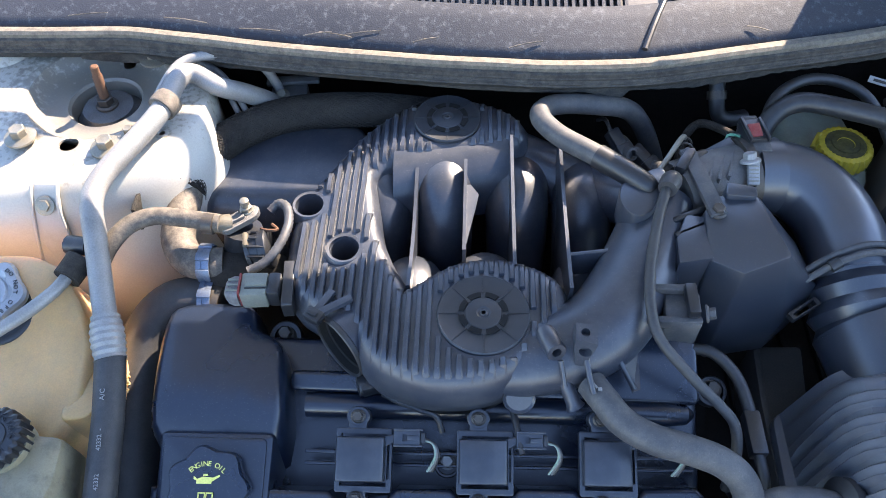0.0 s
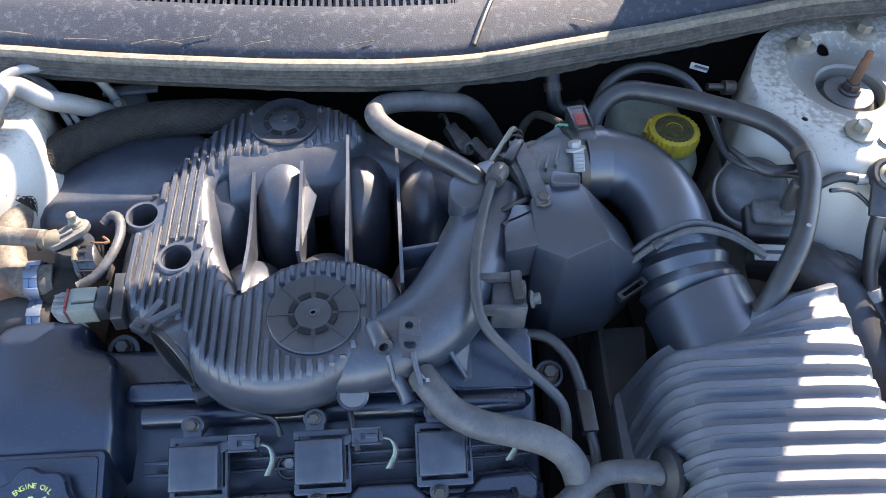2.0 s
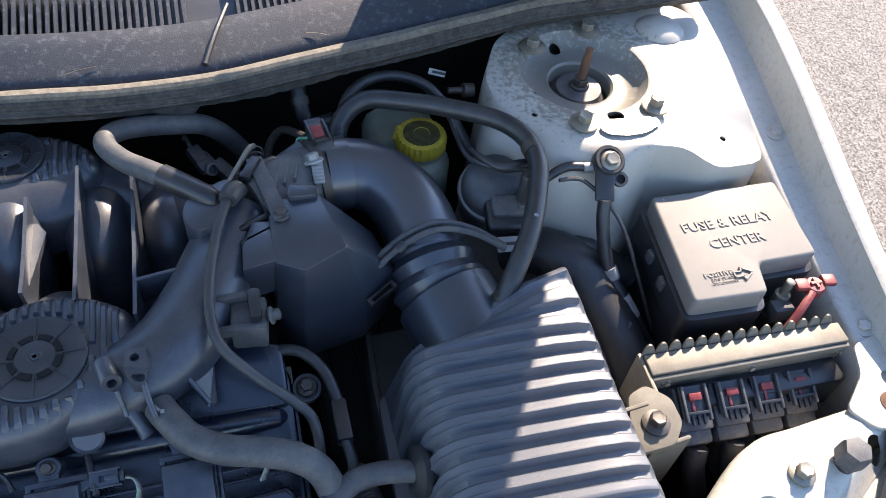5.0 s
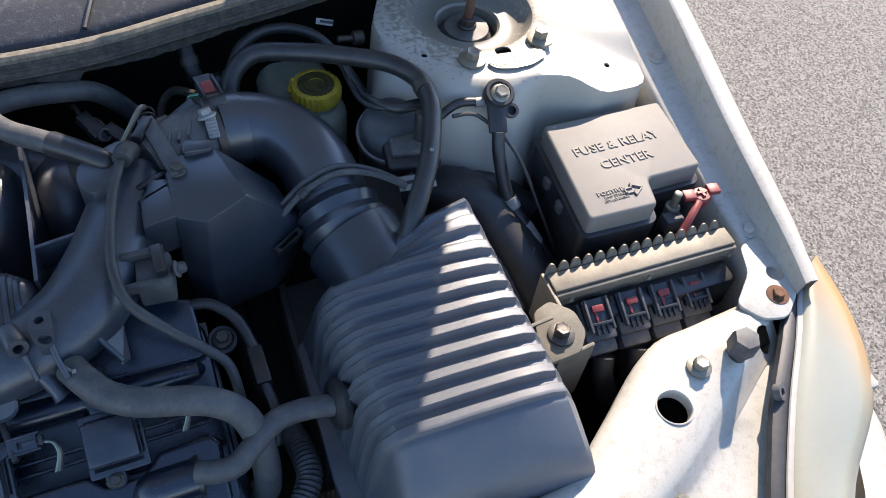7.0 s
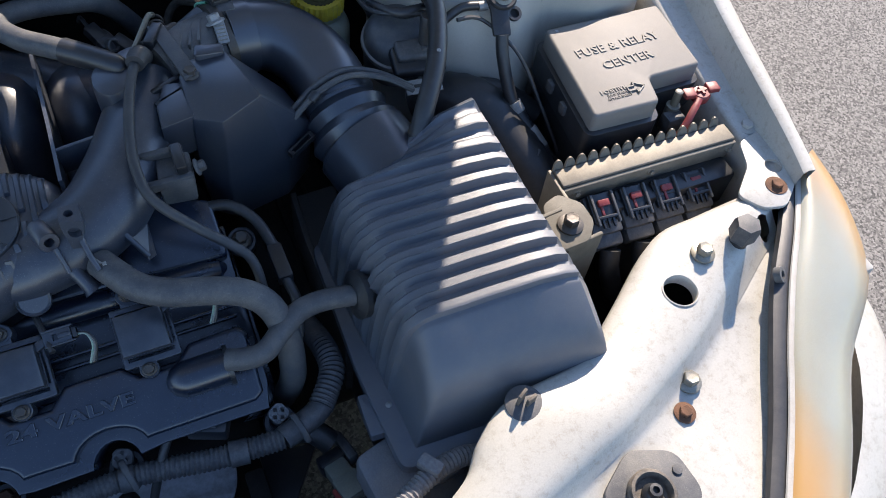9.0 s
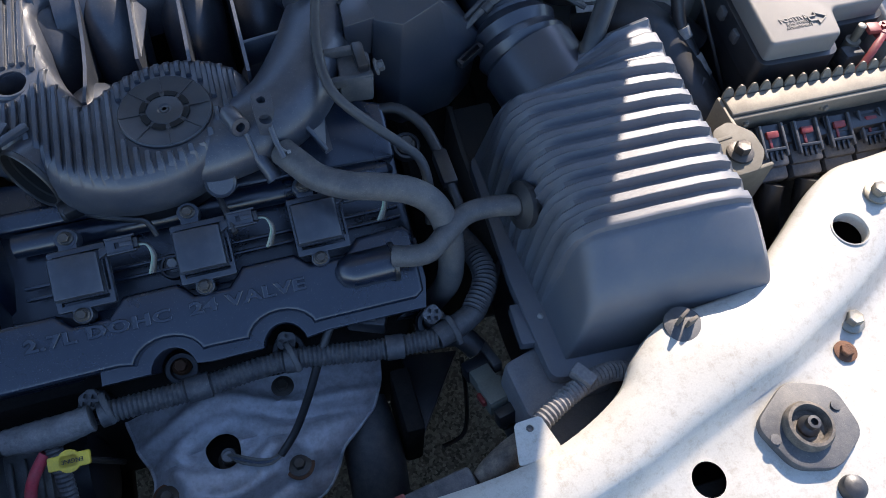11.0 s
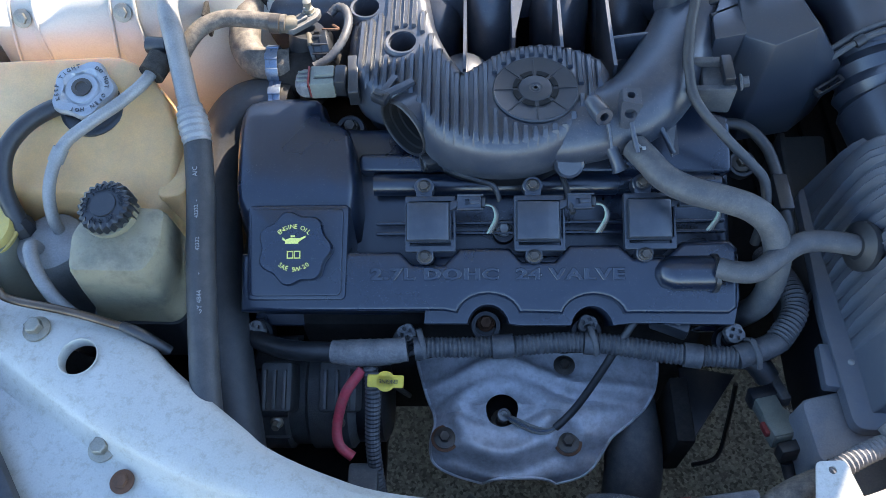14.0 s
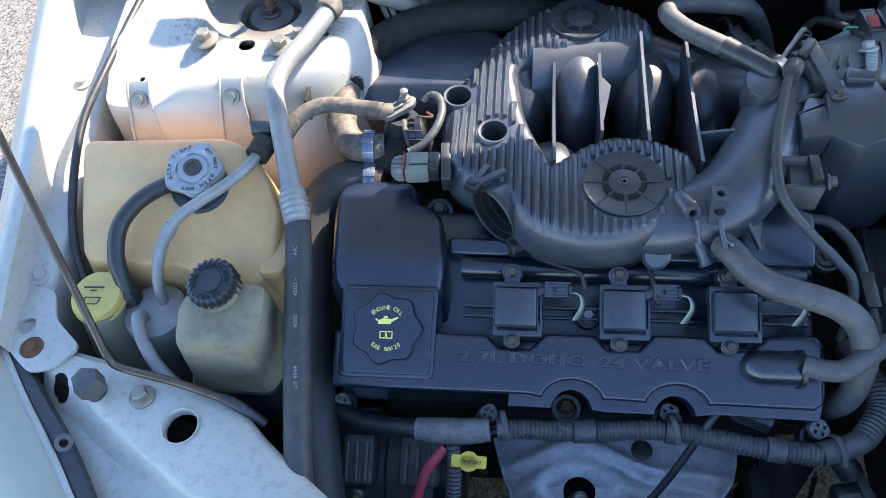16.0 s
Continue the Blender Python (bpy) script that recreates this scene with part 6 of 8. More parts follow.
ar = [(0.5625, 0.5285), (0.5725, 0.5385), (0.5725, 0.5345), (0.5835, 0.5335), (0.5830, 0.5215), (0.5730, 0.5225), (0.5730, 0.5190)]
yellow_ink = mat("yellow_ink", (0.55, 0.42, 0.01), (0.48, 0.36, 0.01), 0.3, patch=80)
part("arrow", prism(ar[::-1], 0.7401, 0.7405), yellow_ink, label, "yellow arrow")
for txt, x, y, s_ in (("NEGATIVE", 0.6065, 0.5335, 0.0068), ("JUMP START", 0.6065, 0.5272, 0.0056), ("ATTACHMENT", 0.6060, 0.5215, 0.0056)):
    part("lettering", words(txt, s_, 0.0002, Matrix.Translation((x, y, 0.7402)) @ Matrix.Rotation(0.05, 4, "Z"), bold=0.00015), yellow_ink, label)
brake = thing("brake_fluid_reservoir", (0.385, 0.62, 0.58), "cloudy brake fluid reservoir with ridged yellow cap", "fluid reservoir")
part("tank", loft([[(x, y, z) for x, y in rounded(side([(0.335 - g, 0.690), (0.420 + g, 0.690), (0.425 + g, 0.60), (0.408 + g, 0.572 - g), (0.362 - g, 0.574 - g), (0.337 - g, 0.61)], False), 0.014)] for z, g in ((0.585, -0.006), (0.60, 0.0), (0.645, 0.0), (0.655, -0.004), (0.660, -0.012))]), brake_plastic, brake)
part("neck", lathe((0.390, 0.611, 0.65), [(0.025, 0), (0.025, 0.02)], seg=28), brake_plastic, brake)
part("cap", lathe((0.390, 0.611, 0.668), [(0.028, 0), (0.0285, 0.012), (0.027, 0.0165), (0.022, 0.018), (0.0215, 0.0165), (0.014, 0.0165), (0.0135, 0.018), (0.009, 0.018), (0.0085, 0.0165), (0.004, 0.0165)], seg=112, lobes=28, depth=0.0008), yellow, brake, "ridged yellow cap", angle=30)
part("cap_label", lathe((0.390, 0.611, 0.6846), [(0.0208, 0), (0.0208, 0.0009), (0.0150, 0.0009), (0.0148, 0.0004), (0.0140, 0.0004), (0.0138, 0.0018), (0.0092, 0.0018), (0.0088, 0.0006), (0.0045, 0.0006), (0.0042, 0.0012), (0.001, 0.0012)], seg=40), mat("grimy_print", (0.10, 0.085, 0.02), (0.035, 0.032, 0.02), 0.6, patch=70, dust=(0.2, 0.17, 0.06), dusty=0.5), brake, "grimy dark printing on the cap")
part("strap", tube([(0.368, 0.628, 0.684), (0.360, 0.615, 0.676)], 0.003, 8, 1), yellow, brake)
servo = thing("vacuum_canister", (0.44, 0.50, 0.58), "round black vacuum canister with module and valve", "canister")
CA = (-0.12, -0.30, 0.94)
part("dome", lathe((0.452, 0.530, 0.640), [(0.036, 0), (0.0365, 0.035), (0.0355, 0.052), (0.032, 0.062), (0.022, 0.068), (0.008, 0.070)], axis=CA, seg=44), canister_grey, servo, angle=60)
part("band", lathe((0.4475, 0.518, 0.676), [(0.0385, 0), (0.0395, 0.003), (0.0385, 0.007), (0.036, 0.008)], axis=CA, seg=44, cap=False), alu, servo, "pale rolled metal rim")
mod = part("module", box((0.452, 0.470, 0.688), (0.058, 0.034, 0.016), 0.005, 3, m=Matrix.Rotation(-0.12, 4, "Z") @ Matrix.Rotation(0.30, 4, "X")), black, servo, "black valve module")
part("module_top", box((0.452, 0.474, 0.699), (0.046, 0.024, 0.012), 0.004, 3, m=Matrix.Rotation(-0.12, 4, "Z") @ Matrix.Rotation(0.30, 4, "X")), loom, mod)
part("valve", lathe((0.462, 0.476, 0.700), [(0.0075, 0), (0.0072, 0.034), (0.0062, 0.037), (0.0045, 0.037)], axis=(0.05, 0.1, 1), seg=20), rubber, servo)
part("valve_foot", box((0.463, 0.470, 0.704), (0.016, 0.008, 0.004), 0.001), hose_grey, servo)
part("tag_plate", box((0.447, 0.440, 0.680), (0.040, 0.016, 0.002), 0.0005, m=Matrix.Rotation(-0.1, 4, "Z") @ Matrix.Rotation(0.4, 4, "X")), white_mark, servo, "pale printed tag")
part("tag_bar", box((0.449, 0.4395, 0.6815), (0.026, 0.003, 0.002), m=Matrix.Rotation(-0.1, 4, "Z") @ Matrix.Rotation(0.4, 4, "X")), dark_mark, servo)
part("taped_lead", tube([(0.425, 0.545, 0.716), (0.432, 0.522, 0.722), (0.447, 0.509, 0.722), (0.466, 0.508, 0.722), (0.486, 0.512, 0.722)], [0.003, 0.0045, 0.0065, 0.0065, 0.0045], 12, 5, ridge=0.0006, pitch=0.004), rubber, servo)
bv = thing("brake_vacuum_hose", (0.42, 0.5, 0.70), "thick black rubber vacuum hose looping past the tower", "hose")
part("hose", tube([(0.288, 0.580, 0.685), (0.297, 0.606, 0.718), (0.325, 0.618, 0.735), (0.368, 0.606, 0.738), (0.418, 0.585, 0.738), (0.459, 0.560, 0.738), (0.478, 0.528, 0.738), (0.4785, 0.495, 0.738), (0.468, 0.462, 0.735), (0.447, 0.418, 0.728), (0.421, 0.382, 0.710), (0.404, 0.362, 0.678)], 0.0101, 18, 6), rubber, bv)
part("clip_band", tube([(0.4785, 0.518, 0.738), (0.4790, 0.508, 0.738)], 0.0109, 16, 1), dark_steel, bv)
part("end_clamp", tube([(0.413, 0.373, 0.694), (0.409, 0.368, 0.688)], 0.0112, 16, 1), dark_steel, bv)
part("paint_dot", lathe((0.452, 0.424, 0.7398), [(0.0022, 0), (0.0022, 0.0008)], seg=12), white_mark, bv)
solo("purge_hose", tube([(0.290, 0.580, 0.680), (0.305, 0.628, 0.722), (0.335, 0.650, 0.735), (0.372, 0.652, 0.735), (0.405, 0.635, 0.725), (0.432, 0.60, 0.69), (0.45, 0.57, 0.65)], 0.0058, 14, 6), rubber, "black rubber hose behind the brake reservoir", "hose", (0.35, 0.63, 0.66))
solo("thin_cable", tube([(0.414, 0.622, 0.725), (0.416, 0.575, 0.715), (0.420, 0.535, 0.715), (0.440, 0.510, 0.722), (0.475, 0.500, 0.722)], 0.0028, 8, 6), rubber, "thin black cable beside the brake reservoir", "cable", (0.43, 0.55, 0.70))
tag = thing("cable_tag", (0.413, 0.648, 0.730), "small white tag on the hose", "tag")
part("card", box((0.413, 0.648, 0.738), (0.019, 0.007, 0.001), m=Matrix.Rotation(-0.5, 4, "Z") @ Matrix.Rotation(0.6, 4, "X")), white_mark, tag)
part("printed_bar", box((0.415, 0.6465, 0.7386), (0.015, 0.0025, 0.001), m=Matrix.Rotation(-0.5, 4, "Z") @ Matrix.Rotation(0.6, 4, "X")), dark_mark, tag)
solo("tower_stud", lathe((0.455, 0.640, 0.715), [(0.008, 0), (0.008, 0.012), (0.004, 0.013), (0.004, 0.030)], axis=(-1, 0.0, 0.1), seg=16), dark_steel, "rusty stud on the side of the strut tower", "stud", (0.46, 0.64, 0.71))
cab = thing("throttle_cable", (0.36, 0.42, 0.68), "pair of grey cables lying over the duct", "cable")
for dy in (0.0, 0.009):
    part("cable", tube([(0.302, 0.430 + dy, 0.690), (0.330, 0.440 + dy, 0.706), (0.365, 0.447 + dy, 0.712), (0.400, 0.442 + dy * 0.7, 0.704), (0.430, 0.428 + dy * 0.5, 0.690)], 0.0032, 8, 6), hose_grey, cab)
part("joint", tube([(0.322, 0.4365, 0.702), (0.330, 0.440, 0.706)], 0.0055, 10, 1), rubber, cab)

# hood bumpers and front details
hb = thing("hood_bumper", (0.668, 0.160, 0.653), "grey rubber hexagonal hood bumper on the support", "hood bumper", "hood bumpers")
part("stem", lathe((0.668, 0.160, 0.652), [(0.010, 0), (0.010, 0.012)], seg=20), rubber, hb)
part("head", lathe((0.668, 0.160, 0.660), [(0.0120, 0), (0.0138, 0.003), (0.0138, 0.019), (0.0122, 0.0235), (0.005, 0.0245)], seg=6), hose_grey, hb, angle=20)
copy_thing(hb, Matrix.Translation((-0.4765, 0.161, 0.653)))
pin = thing("push_pin", (0.390, 0.088, 0.646), "grey plastic push pin with clip tabs", "push pin")
part("washer", lathe((0.390, 0.088, 0.6465), [(0.0172, 0), (0.017, 0.0022), (0.012, 0.0040), (0.004, 0.0042)], seg=32), hose_grey, pin)
part("tab", box((0.387, 0.091, 0.658), (0.011, 0.003, 0.016), 0.0006, m=Matrix.Rotation(0.5, 4, "Z")), hose_tan, pin)
part("tab", box((0.394, 0.086, 0.656), (0.010, 0.003, 0.011), 0.0006, m=Matrix.Rotation(0.3, 4, "Z")), hose_tan, pin)
boot = thing("latch_cable_boot", (0.458, -0.018, 0.615), "grey rubber boot on a four-sided plate", "rubber boot")
pl = rounded([(0.417, -0.004), (0.433, -0.046), (0.467, -0.056), (0.503, -0.034), (0.499, 0.008), (0.460, 0.024)], 0.012)
part("plate", prism(pl, 0.6165, 0.6280, 0.0015), hose_grey, boot)
part("ring", lathe((0.458, -0.018, 0.627), [(0.021, 0), (0.021, 0.006), (0.019, 0.010), (0.0165, 0.0105), (0.015, 0.007), (0.014, 0.002)], seg=36), hose_tan, boot)
part("centre", lathe((0.458, -0.018, 0.626), [(0.009, 0), (0.009, 0.006), (0.0055, 0.010), (0.0055, 0.016), (0.003, 0.0162), (0.003, 0.012)], seg=20), rubber, boot)
for p in ((0.427, -0.020), (0.491, -0.008)):
    part("rivet", lathe((*p, 0.6278), [(0.0045, 0), (0.0045, 0.0018), (0.002, 0.002)], seg=14), hose_grey, boot)
cl = thing("caution_label", (0.328, -0.035, 0.612), "dark caution label with red ring on the support shelf", "label")
part("sheet", prism(rounded([(0.303, -0.026), (0.305, -0.062), (0.347, -0.064), (0.349, -0.026)], 0.004), 0.6120, 0.6126), mat("label_grey", (0.05, 0.05, 0.05), (0.07, 0.068, 0.066), 0.85, patch=60, ior=1.2), cl)
part("ring", lathe((0.340, -0.037, 0.6126), [(0.0065, 0), (0.0065, 0.0004), (0.005, 0.0004), (0.005, 0)], seg=28, cap=False), red, cl)
for k, w in enumerate((0.020, 0.022, 0.016)):
    part("printed_bar", box((0.318, -0.034 - 0.007 * k, 0.6128), (w, 0.0024, 0.0004)), white_mark, cl)
rp = thing("rubber_plug", (0.471, -0.072, 0.615), "small black rubber plug on the support shelf", "plug")
part("head", lathe((0.471, -0.072, 0.617), [(0.0105, 0), (0.011, 0.006), (0.0095, 0.011), (0.006, 0.013), (0.002, 0.0132)], seg=24), rubber, rp)
sn = prism(rounded([(0.250, 0.128), (0.300, 0.140), (0.345, 0.118), (0.345, 0.080), (0.256, 0.068)], 0.010), 0.50, 0.565, 0.006)
solo("air_snorkel", sn, mat("grey_snorkel_plastic", (0.17, 0.18, 0.20), (0.13, 0.135, 0.15), 0.55, grain=900, patch=14, bump=0.15, dust=DUST, dusty=0.4), "flat grey plastic air intake snorkel", "air snorkel", (0.29, 0.1, 0.5))
fl = thing("lamp_loom", (0.25, 0.06, 0.59), "pale grey corrugated wiring loom along the support", "wiring loom")
part("loom", tube([(0.385, 0.078, 0.575), (0.360, 0.079, 0.588), (0.335, 0.082, 0.596), (0.312, 0.0785, 0.602), (0.285, 0.069, 0.604), (0.262, 0.058, 0.604), (0.238, 0.045, 0.602)], 0.0095, 14, 6, ridge=0.0014, pitch=0.0042), tape, fl, angle=20)
part("taped_end", tube([(0.240, 0.045, 0.602), (0.220, 0.036, 0.602), (0.200, 0.028, 0.603), (0.188, 0.024, 0.602)], [0.0105, 0.012, 0.010, 0.006], 14, 4), hose_tan, fl)
part("clip", box((0.302, 0.080, 0.612), (0.012, 0.022, 0.014), 0.002, m=Matrix.Rotation(0.6, 4, "Z")), tape, fl)
part("connector", box((0.150, 0.020, 0.598), (0.072, 0.022, 0.022), 0.004, m=Matrix.Rotation(0.15, 4, "Z")), loom, fl)
part("lock", box((0.122, 0.024, 0.612), (0.011, 0.006, 0.003), 0.001, m=Matrix.Rotation(0.15, 4, "Z")), red, fl, "small red lock")
part("loom", tube([(0.118, 0.017, 0.596), (0.095, 0.022, 0.588), (0.075, 0.030, 0.570), (0.06, 0.04, 0.53)], 0.010, 14, 5, ridge=0.0012, pitch=0.0042), loom, fl, angle=20)
gcn = thing("grey_connector", (0.235, 0.125, 0.49), "grey-green wiring connector with red clip", "connector")
cm = Matrix.Translation((0.243, 0.122, 0.515)) @ Matrix.Rotation(radians(12), 4, "Z") @ Matrix.Rotation(radians(-15), 4, "X")
for nm, c, s, mt in (("body", (0, 0.004, 0), (0.022, 0.048, 0.018), grey_conn), ("collar", (0, -0.006, 0), (0.026, 0.026, 0.022), grey_conn), ("back_cap", (0, -0.030, -0.001), (0.026, 0.012, 0.020), rubber), ("front_cap", (0, 0.032, 0), (0.026, 0.014, 0.020), black), ("clip", (-0.015, -0.006, 0.004), (0.005, 0.014, 0.008), red), ("side_relay", (0.018, 0.034, 0.004), (0.010, 0.034, 0.014), hose_grey)):
    b = box(c, s, 0.002)
    b.transform(cm)
    part(nm, b, mt, gcn)
part("loom", tube([(0.240, 0.165, 0.525), (0.225, 0.180, 0.535), (0.205, 0.19, 0.52)], 0.012, 12, 4), rubber, gcn)
part("wire_tail", tube([(0.248, 0.086, 0.507), (0.252, 0.07, 0.50), (0.25, 0.05, 0.52)], 0.006, 10, 3), rubber, gcn)
elb = thing("heater_pipe_elbow", (0.264, 0.67, 0.62), "black rubber elbow with clamp on the firewall", "hose")
part("elbow", tube([(0.262, 0.70, 0.735), (0.263, 0.684, 0.715), (0.264, 0.668, 0.695), (0.268, 0.660, 0.680), (0.280, 0.660, 0.674), (0.300, 0.668, 0.670)], 0.0085, 14, 5), rubber, elb)
part("clamp", tube([(0.2635, 0.674, 0.702), (0.264, 0.668, 0.695)], 0.0105, 16, 1), dark_steel, elb)
inj = thing("injector_plug", (0.15, 0.60, 0.66), "black injector plug with short wires", "connector", "injector plugs")
jm = Matrix.Translation((0.150, 0.597, 0.697)) @ Matrix.Rotation(0.55, 4, "Z") @ Matrix.Rotation(0.4, 4, "X")
b = box((0, 0, 0), (0.014, 0.030, 0.013), 0.002)
b.transform(jm)
part("body", b, black, inj)
b = box((0, -0.010, 0.004), (0.018, 0.012, 0.010), 0.002)
b.transform(jm)
part("collar", b, black, inj)
b = lathe((0, -0.014, 0.004), [(0.007, 0), (0.007, 0.010), (0.005, 0.011), (0.004, 0.006)], axis=(0, -0.6, 0.8), seg=16)
b.transform(jm)
part("socket", b, hose_grey, inj)
part("wire", tube([jm @ Vector((0, 0.015, 0)), jm @ Vector((0.004, 0.03, -0.004)), jm @ Vector((0.012, 0.04, -0.03))], 0.0022, 8, 4), rubber, inj)
copy_thing(inj, Matrix.Translation((0.173, 0.583, 0.655)) @ Matrix.Rotation(0.25, 4, "Z"))
solo("throttle_wire", tube([(0.262, 0.572, 0.728), (0.250, 0.605, 0.712), (0.236, 0.622, 0.702), (0.222, 0.612, 0.692), (0.214, 0.59, 0.67)], 0.0045, 10, 6), mesh_black, "taped black sensor wire behind the throttle", "wire", (0.24, 0.6, 0.68))
lev = thing("throttle_lever", (0.20, 0.53, 0.72), "steel throttle lever with return spring", "lever")
part("arm", tube([(0.172, 0.520, 0.728), (0.188, 0.543, 0.735), (0.200, 0.560, 0.740), (0.205, 0.566, 0.736)], 0.0028, 8, 4), steel, lev)
part("spring", tube([(0.206 + 0.007 * math.cos(k * 0.9), 0.540 + 0.0012 * k, 0.728 + 0.007 * math.sin(k * 0.9)) for k in range(24)], 0.0011, 6, 2), dark_steel, lev)
part("pivot", lathe((0.204, 0.536, 0.722), [(0.006, 0), (0.006, 0.014), (0.004, 0.016)], axis=(0.2, 0.1, 1), seg=14), dark_steel, lev)
part("clip", box((0.198, 0.528, 0.742), (0.010, 0.030, 0.010), 0.002, m=Matrix.Rotation(-0.5, 4, "Z")), black, lev)
blockv = thing("expansion_valve", (-0.205, 0.67, 0.66), "grey alloy expansion valve block on the firewall", "valve")
part("block", box((-0.203, 0.672, 0.685), (0.040, 0.022, 0.030), 0.003, m=Matrix.Rotation(0.1, 4, "Z")), cast, blockv)
part("plate", box((-0.200, 0.684, 0.704), (0.058, 0.012, 0.005), 0.001, m=Matrix.Rotation(0.1, 4, "Z")), cast, blockv)
part("bolt", hexbolt((-0.209, 0.663, 0.700), 0.005, 0.007, axis=(0, -0.4, 0.9)), steel, blockv)
gw = thing("tower_ground_wire", (-0.397, 0.697, 0.739), "small ground wire and bolt on the strut tower", "wire")
part("bolt", hexbolt((-0.397, 0.694, 0.7385), 0.0048, 0.011, washer=1.3), steel, gw)
part("eyelet", box((-0.380, 0.690, 0.741), (0.022, 0.008, 0.003), 0.001, m=Matrix.Rotation(-0.15, 4, "Z")), alu, gw)
part("wire", tube([(-0.370, 0.689, 0.742), (-0.350, 0.692, 0.744), (-0.320, 0.690, 0.746), (-0.29, 0.685, 0.742), (-0.26, 0.69, 0.72)], 0.0028, 8, 5), rubber, gw)
tray = prism(rounded([(0.295, 0.440), (0.290, 0.374), (0.287, 0.285), (0.303, 0.285), (0.318, 0.340), (0.335, 0.380), (0.345, 0.441)], 0.006), 0.553, 0.560, 0.0015, zf=lambda x, y: 0.0025 * math.sin(x * 160) * math.sin(y * 90))
prism([(0.292, 0.440), (0.287, 0.374), (0.284, 0.240), (0.291, 0.240), (0.294, 0.374), (0.299, 0.440)], 0.46, 0.566, 0.002, bm=tray)
solo("splash_panel", tray, mat("dirty_brown_panel", (0.05, 0.046, 0.043), (0.078, 0.070, 0.062), 0.7, grain=600, patch=25, bump=0.3, dust=(0.09, 0.078, 0.062), dusty=0.5), "dirty brown-grey splash panel beside the filter box", "panel", (0.29, 0.3, 0.45), angle=30)
shelf = loft([[(x, y0, z), (x, y1, z - 0.006), (x, y1 + 0.012, z - 0.05), (x, y1 + 0.009, z - 0.05), (x, y1 - 0.003, z - 0.009), (x, y0, z - 0.003)] for x, y0, y1, z in ((0.262, 0.030, 0.072, 0.572), (0.285, 0.032, 0.082, 0.570), (0.310, 0.040, 0.092, 0.566), (0.335, 0.052, 0.100, 0.560), (0.360, 0.068, 0.104, 0.554), (0.385, 0.084, 0.106, 0.548))])
solo("loom_shelf", shelf, mat("dusty_grey_shelf_plastic", (0.085, 0.083, 0.085), (0.11, 0.105, 0.10), 0.6, grain=700, patch=22, bump=0.2, dust=(0.17, 0.15, 0.12), dusty=0.5), "dusty grey plastic shelf under the wiring loom", "panel", (0.32, 0.07, 0.55), angle=30)

# ---- hoses over the engine ----
solo("breather_hose", tube([(0.172, 0.221, 0.645), (0.186, 0.215, 0.648), (0.203, 0.214, 0.651), (0.222, 0.226, 0.655), (0.243, 0.238, 0.658), (0.268, 0.240, 0.658), (0.296, 0.236, 0.656)], 0.0098, 18, 6), hose_grey, "faded grey breather hose into the filter box", "hose", (0.23, 0.22, 0.64))
h = thing("crankcase_hose", (0.15, 0.27, 0.68), "thick faded grey rubber hose over the coils", "hose")
part("hose", tube([(0.099, 0.316, 0.700), (0.108, 0.300, 0.702), (0.122, 0.283, 0.698), (0.145, 0.271, 0.694), (0.175, 0.264, 0.690), (0.200, 0.257, 0.683), (0.218, 0.246, 0.668), (0.226, 0.228, 0.640), (0.224, 0.215, 0.59), (0.215, 0.23, 0.52)], 0.0122, 20, 6), hose_grey, h)
part("paint_mark", box((0.0985, 0.3085, 0.7135), (0.002, 0.010, 0.0015), m=Matrix.Rotation(0.6, 4, "Z")), white_mark, h)
part("paint_mark", box((0.1035, 0.303, 0.7145), (0.003, 0.003, 0.0012)), white_mark, h)
solo("vacuum_line", tube([(0.183, 0.506, 0.742), (0.178, 0.496, 0.748), (0.168, 0.470, 0.750), (0.159, 0.440, 0.748), (0.151, 0.405, 0.742), (0.148, 0.372, 0.735), (0.154, 0.345, 0.724), (0.180, 0.322, 0.704), (0.203, 0.306, 0.688), (0.217, 0.293, 0.676), (0.220, 0.275, 0.655), (0.218, 0.262, 0.62)], 0.0046, 12, 6), hose_mid, "long thin dark grey vacuum line down the intake", "hose", (0.16, 0.4, 0.70))
solo("line_fitting", tube([(0.186, 0.510, 0.735), (0.180, 0.497, 0.748), (0.174, 0.484, 0.751)], [0.007, 0.0098, 0.0085], 16, 4), hose_mid, "dark grey elbow fitting on the vacuum line", "fitting", (0.18, 0.5, 0.73))
pcv = thing("pcv_hose", (0.11, 0.56, 0.72), "faded black hose with moulded elbow on the intake", "hose")
part("hose", tube([(0.215, 0.655, 0.60), (0.190, 0.645, 0.665), (0.163, 0.630, 0.712), (0.130, 0.620, 0.728), (0.092, 0.617, 0.732), (0.072, 0.607, 0.735), (0.067, 0.588, 0.739), (0.083, 0.562, 0.741), (0.108, 0.541, 0.742), (0.132, 0.522, 0.742)], 0.0105, 18, 6), hose_grey, pcv)
part("elbow", tube([(0.118, 0.533, 0.742), (0.136, 0.518, 0.742), (0.158, 0.499, 0.741), (0.163, 0.494, 0.738)], [0.012, 0.0115, 0.0105, 0.008], 16, 4), black, pcv, "black moulded elbow")
part("foot", prism(smooth([(0.138, 0.500, 0), (0.133, 0.484, 0), (0.136, 0.469, 0), (0.147, 0.460, 0), (0.161, 0.467, 0), (0.169, 0.484, 0), (0.179, 0.500, 0), (0.176, 0.520, 0), (0.155, 0.512, 0)], 4, True), 0.712, 0.7425, 0.003), reson_black, pcv, "flat black foot of the elbow")

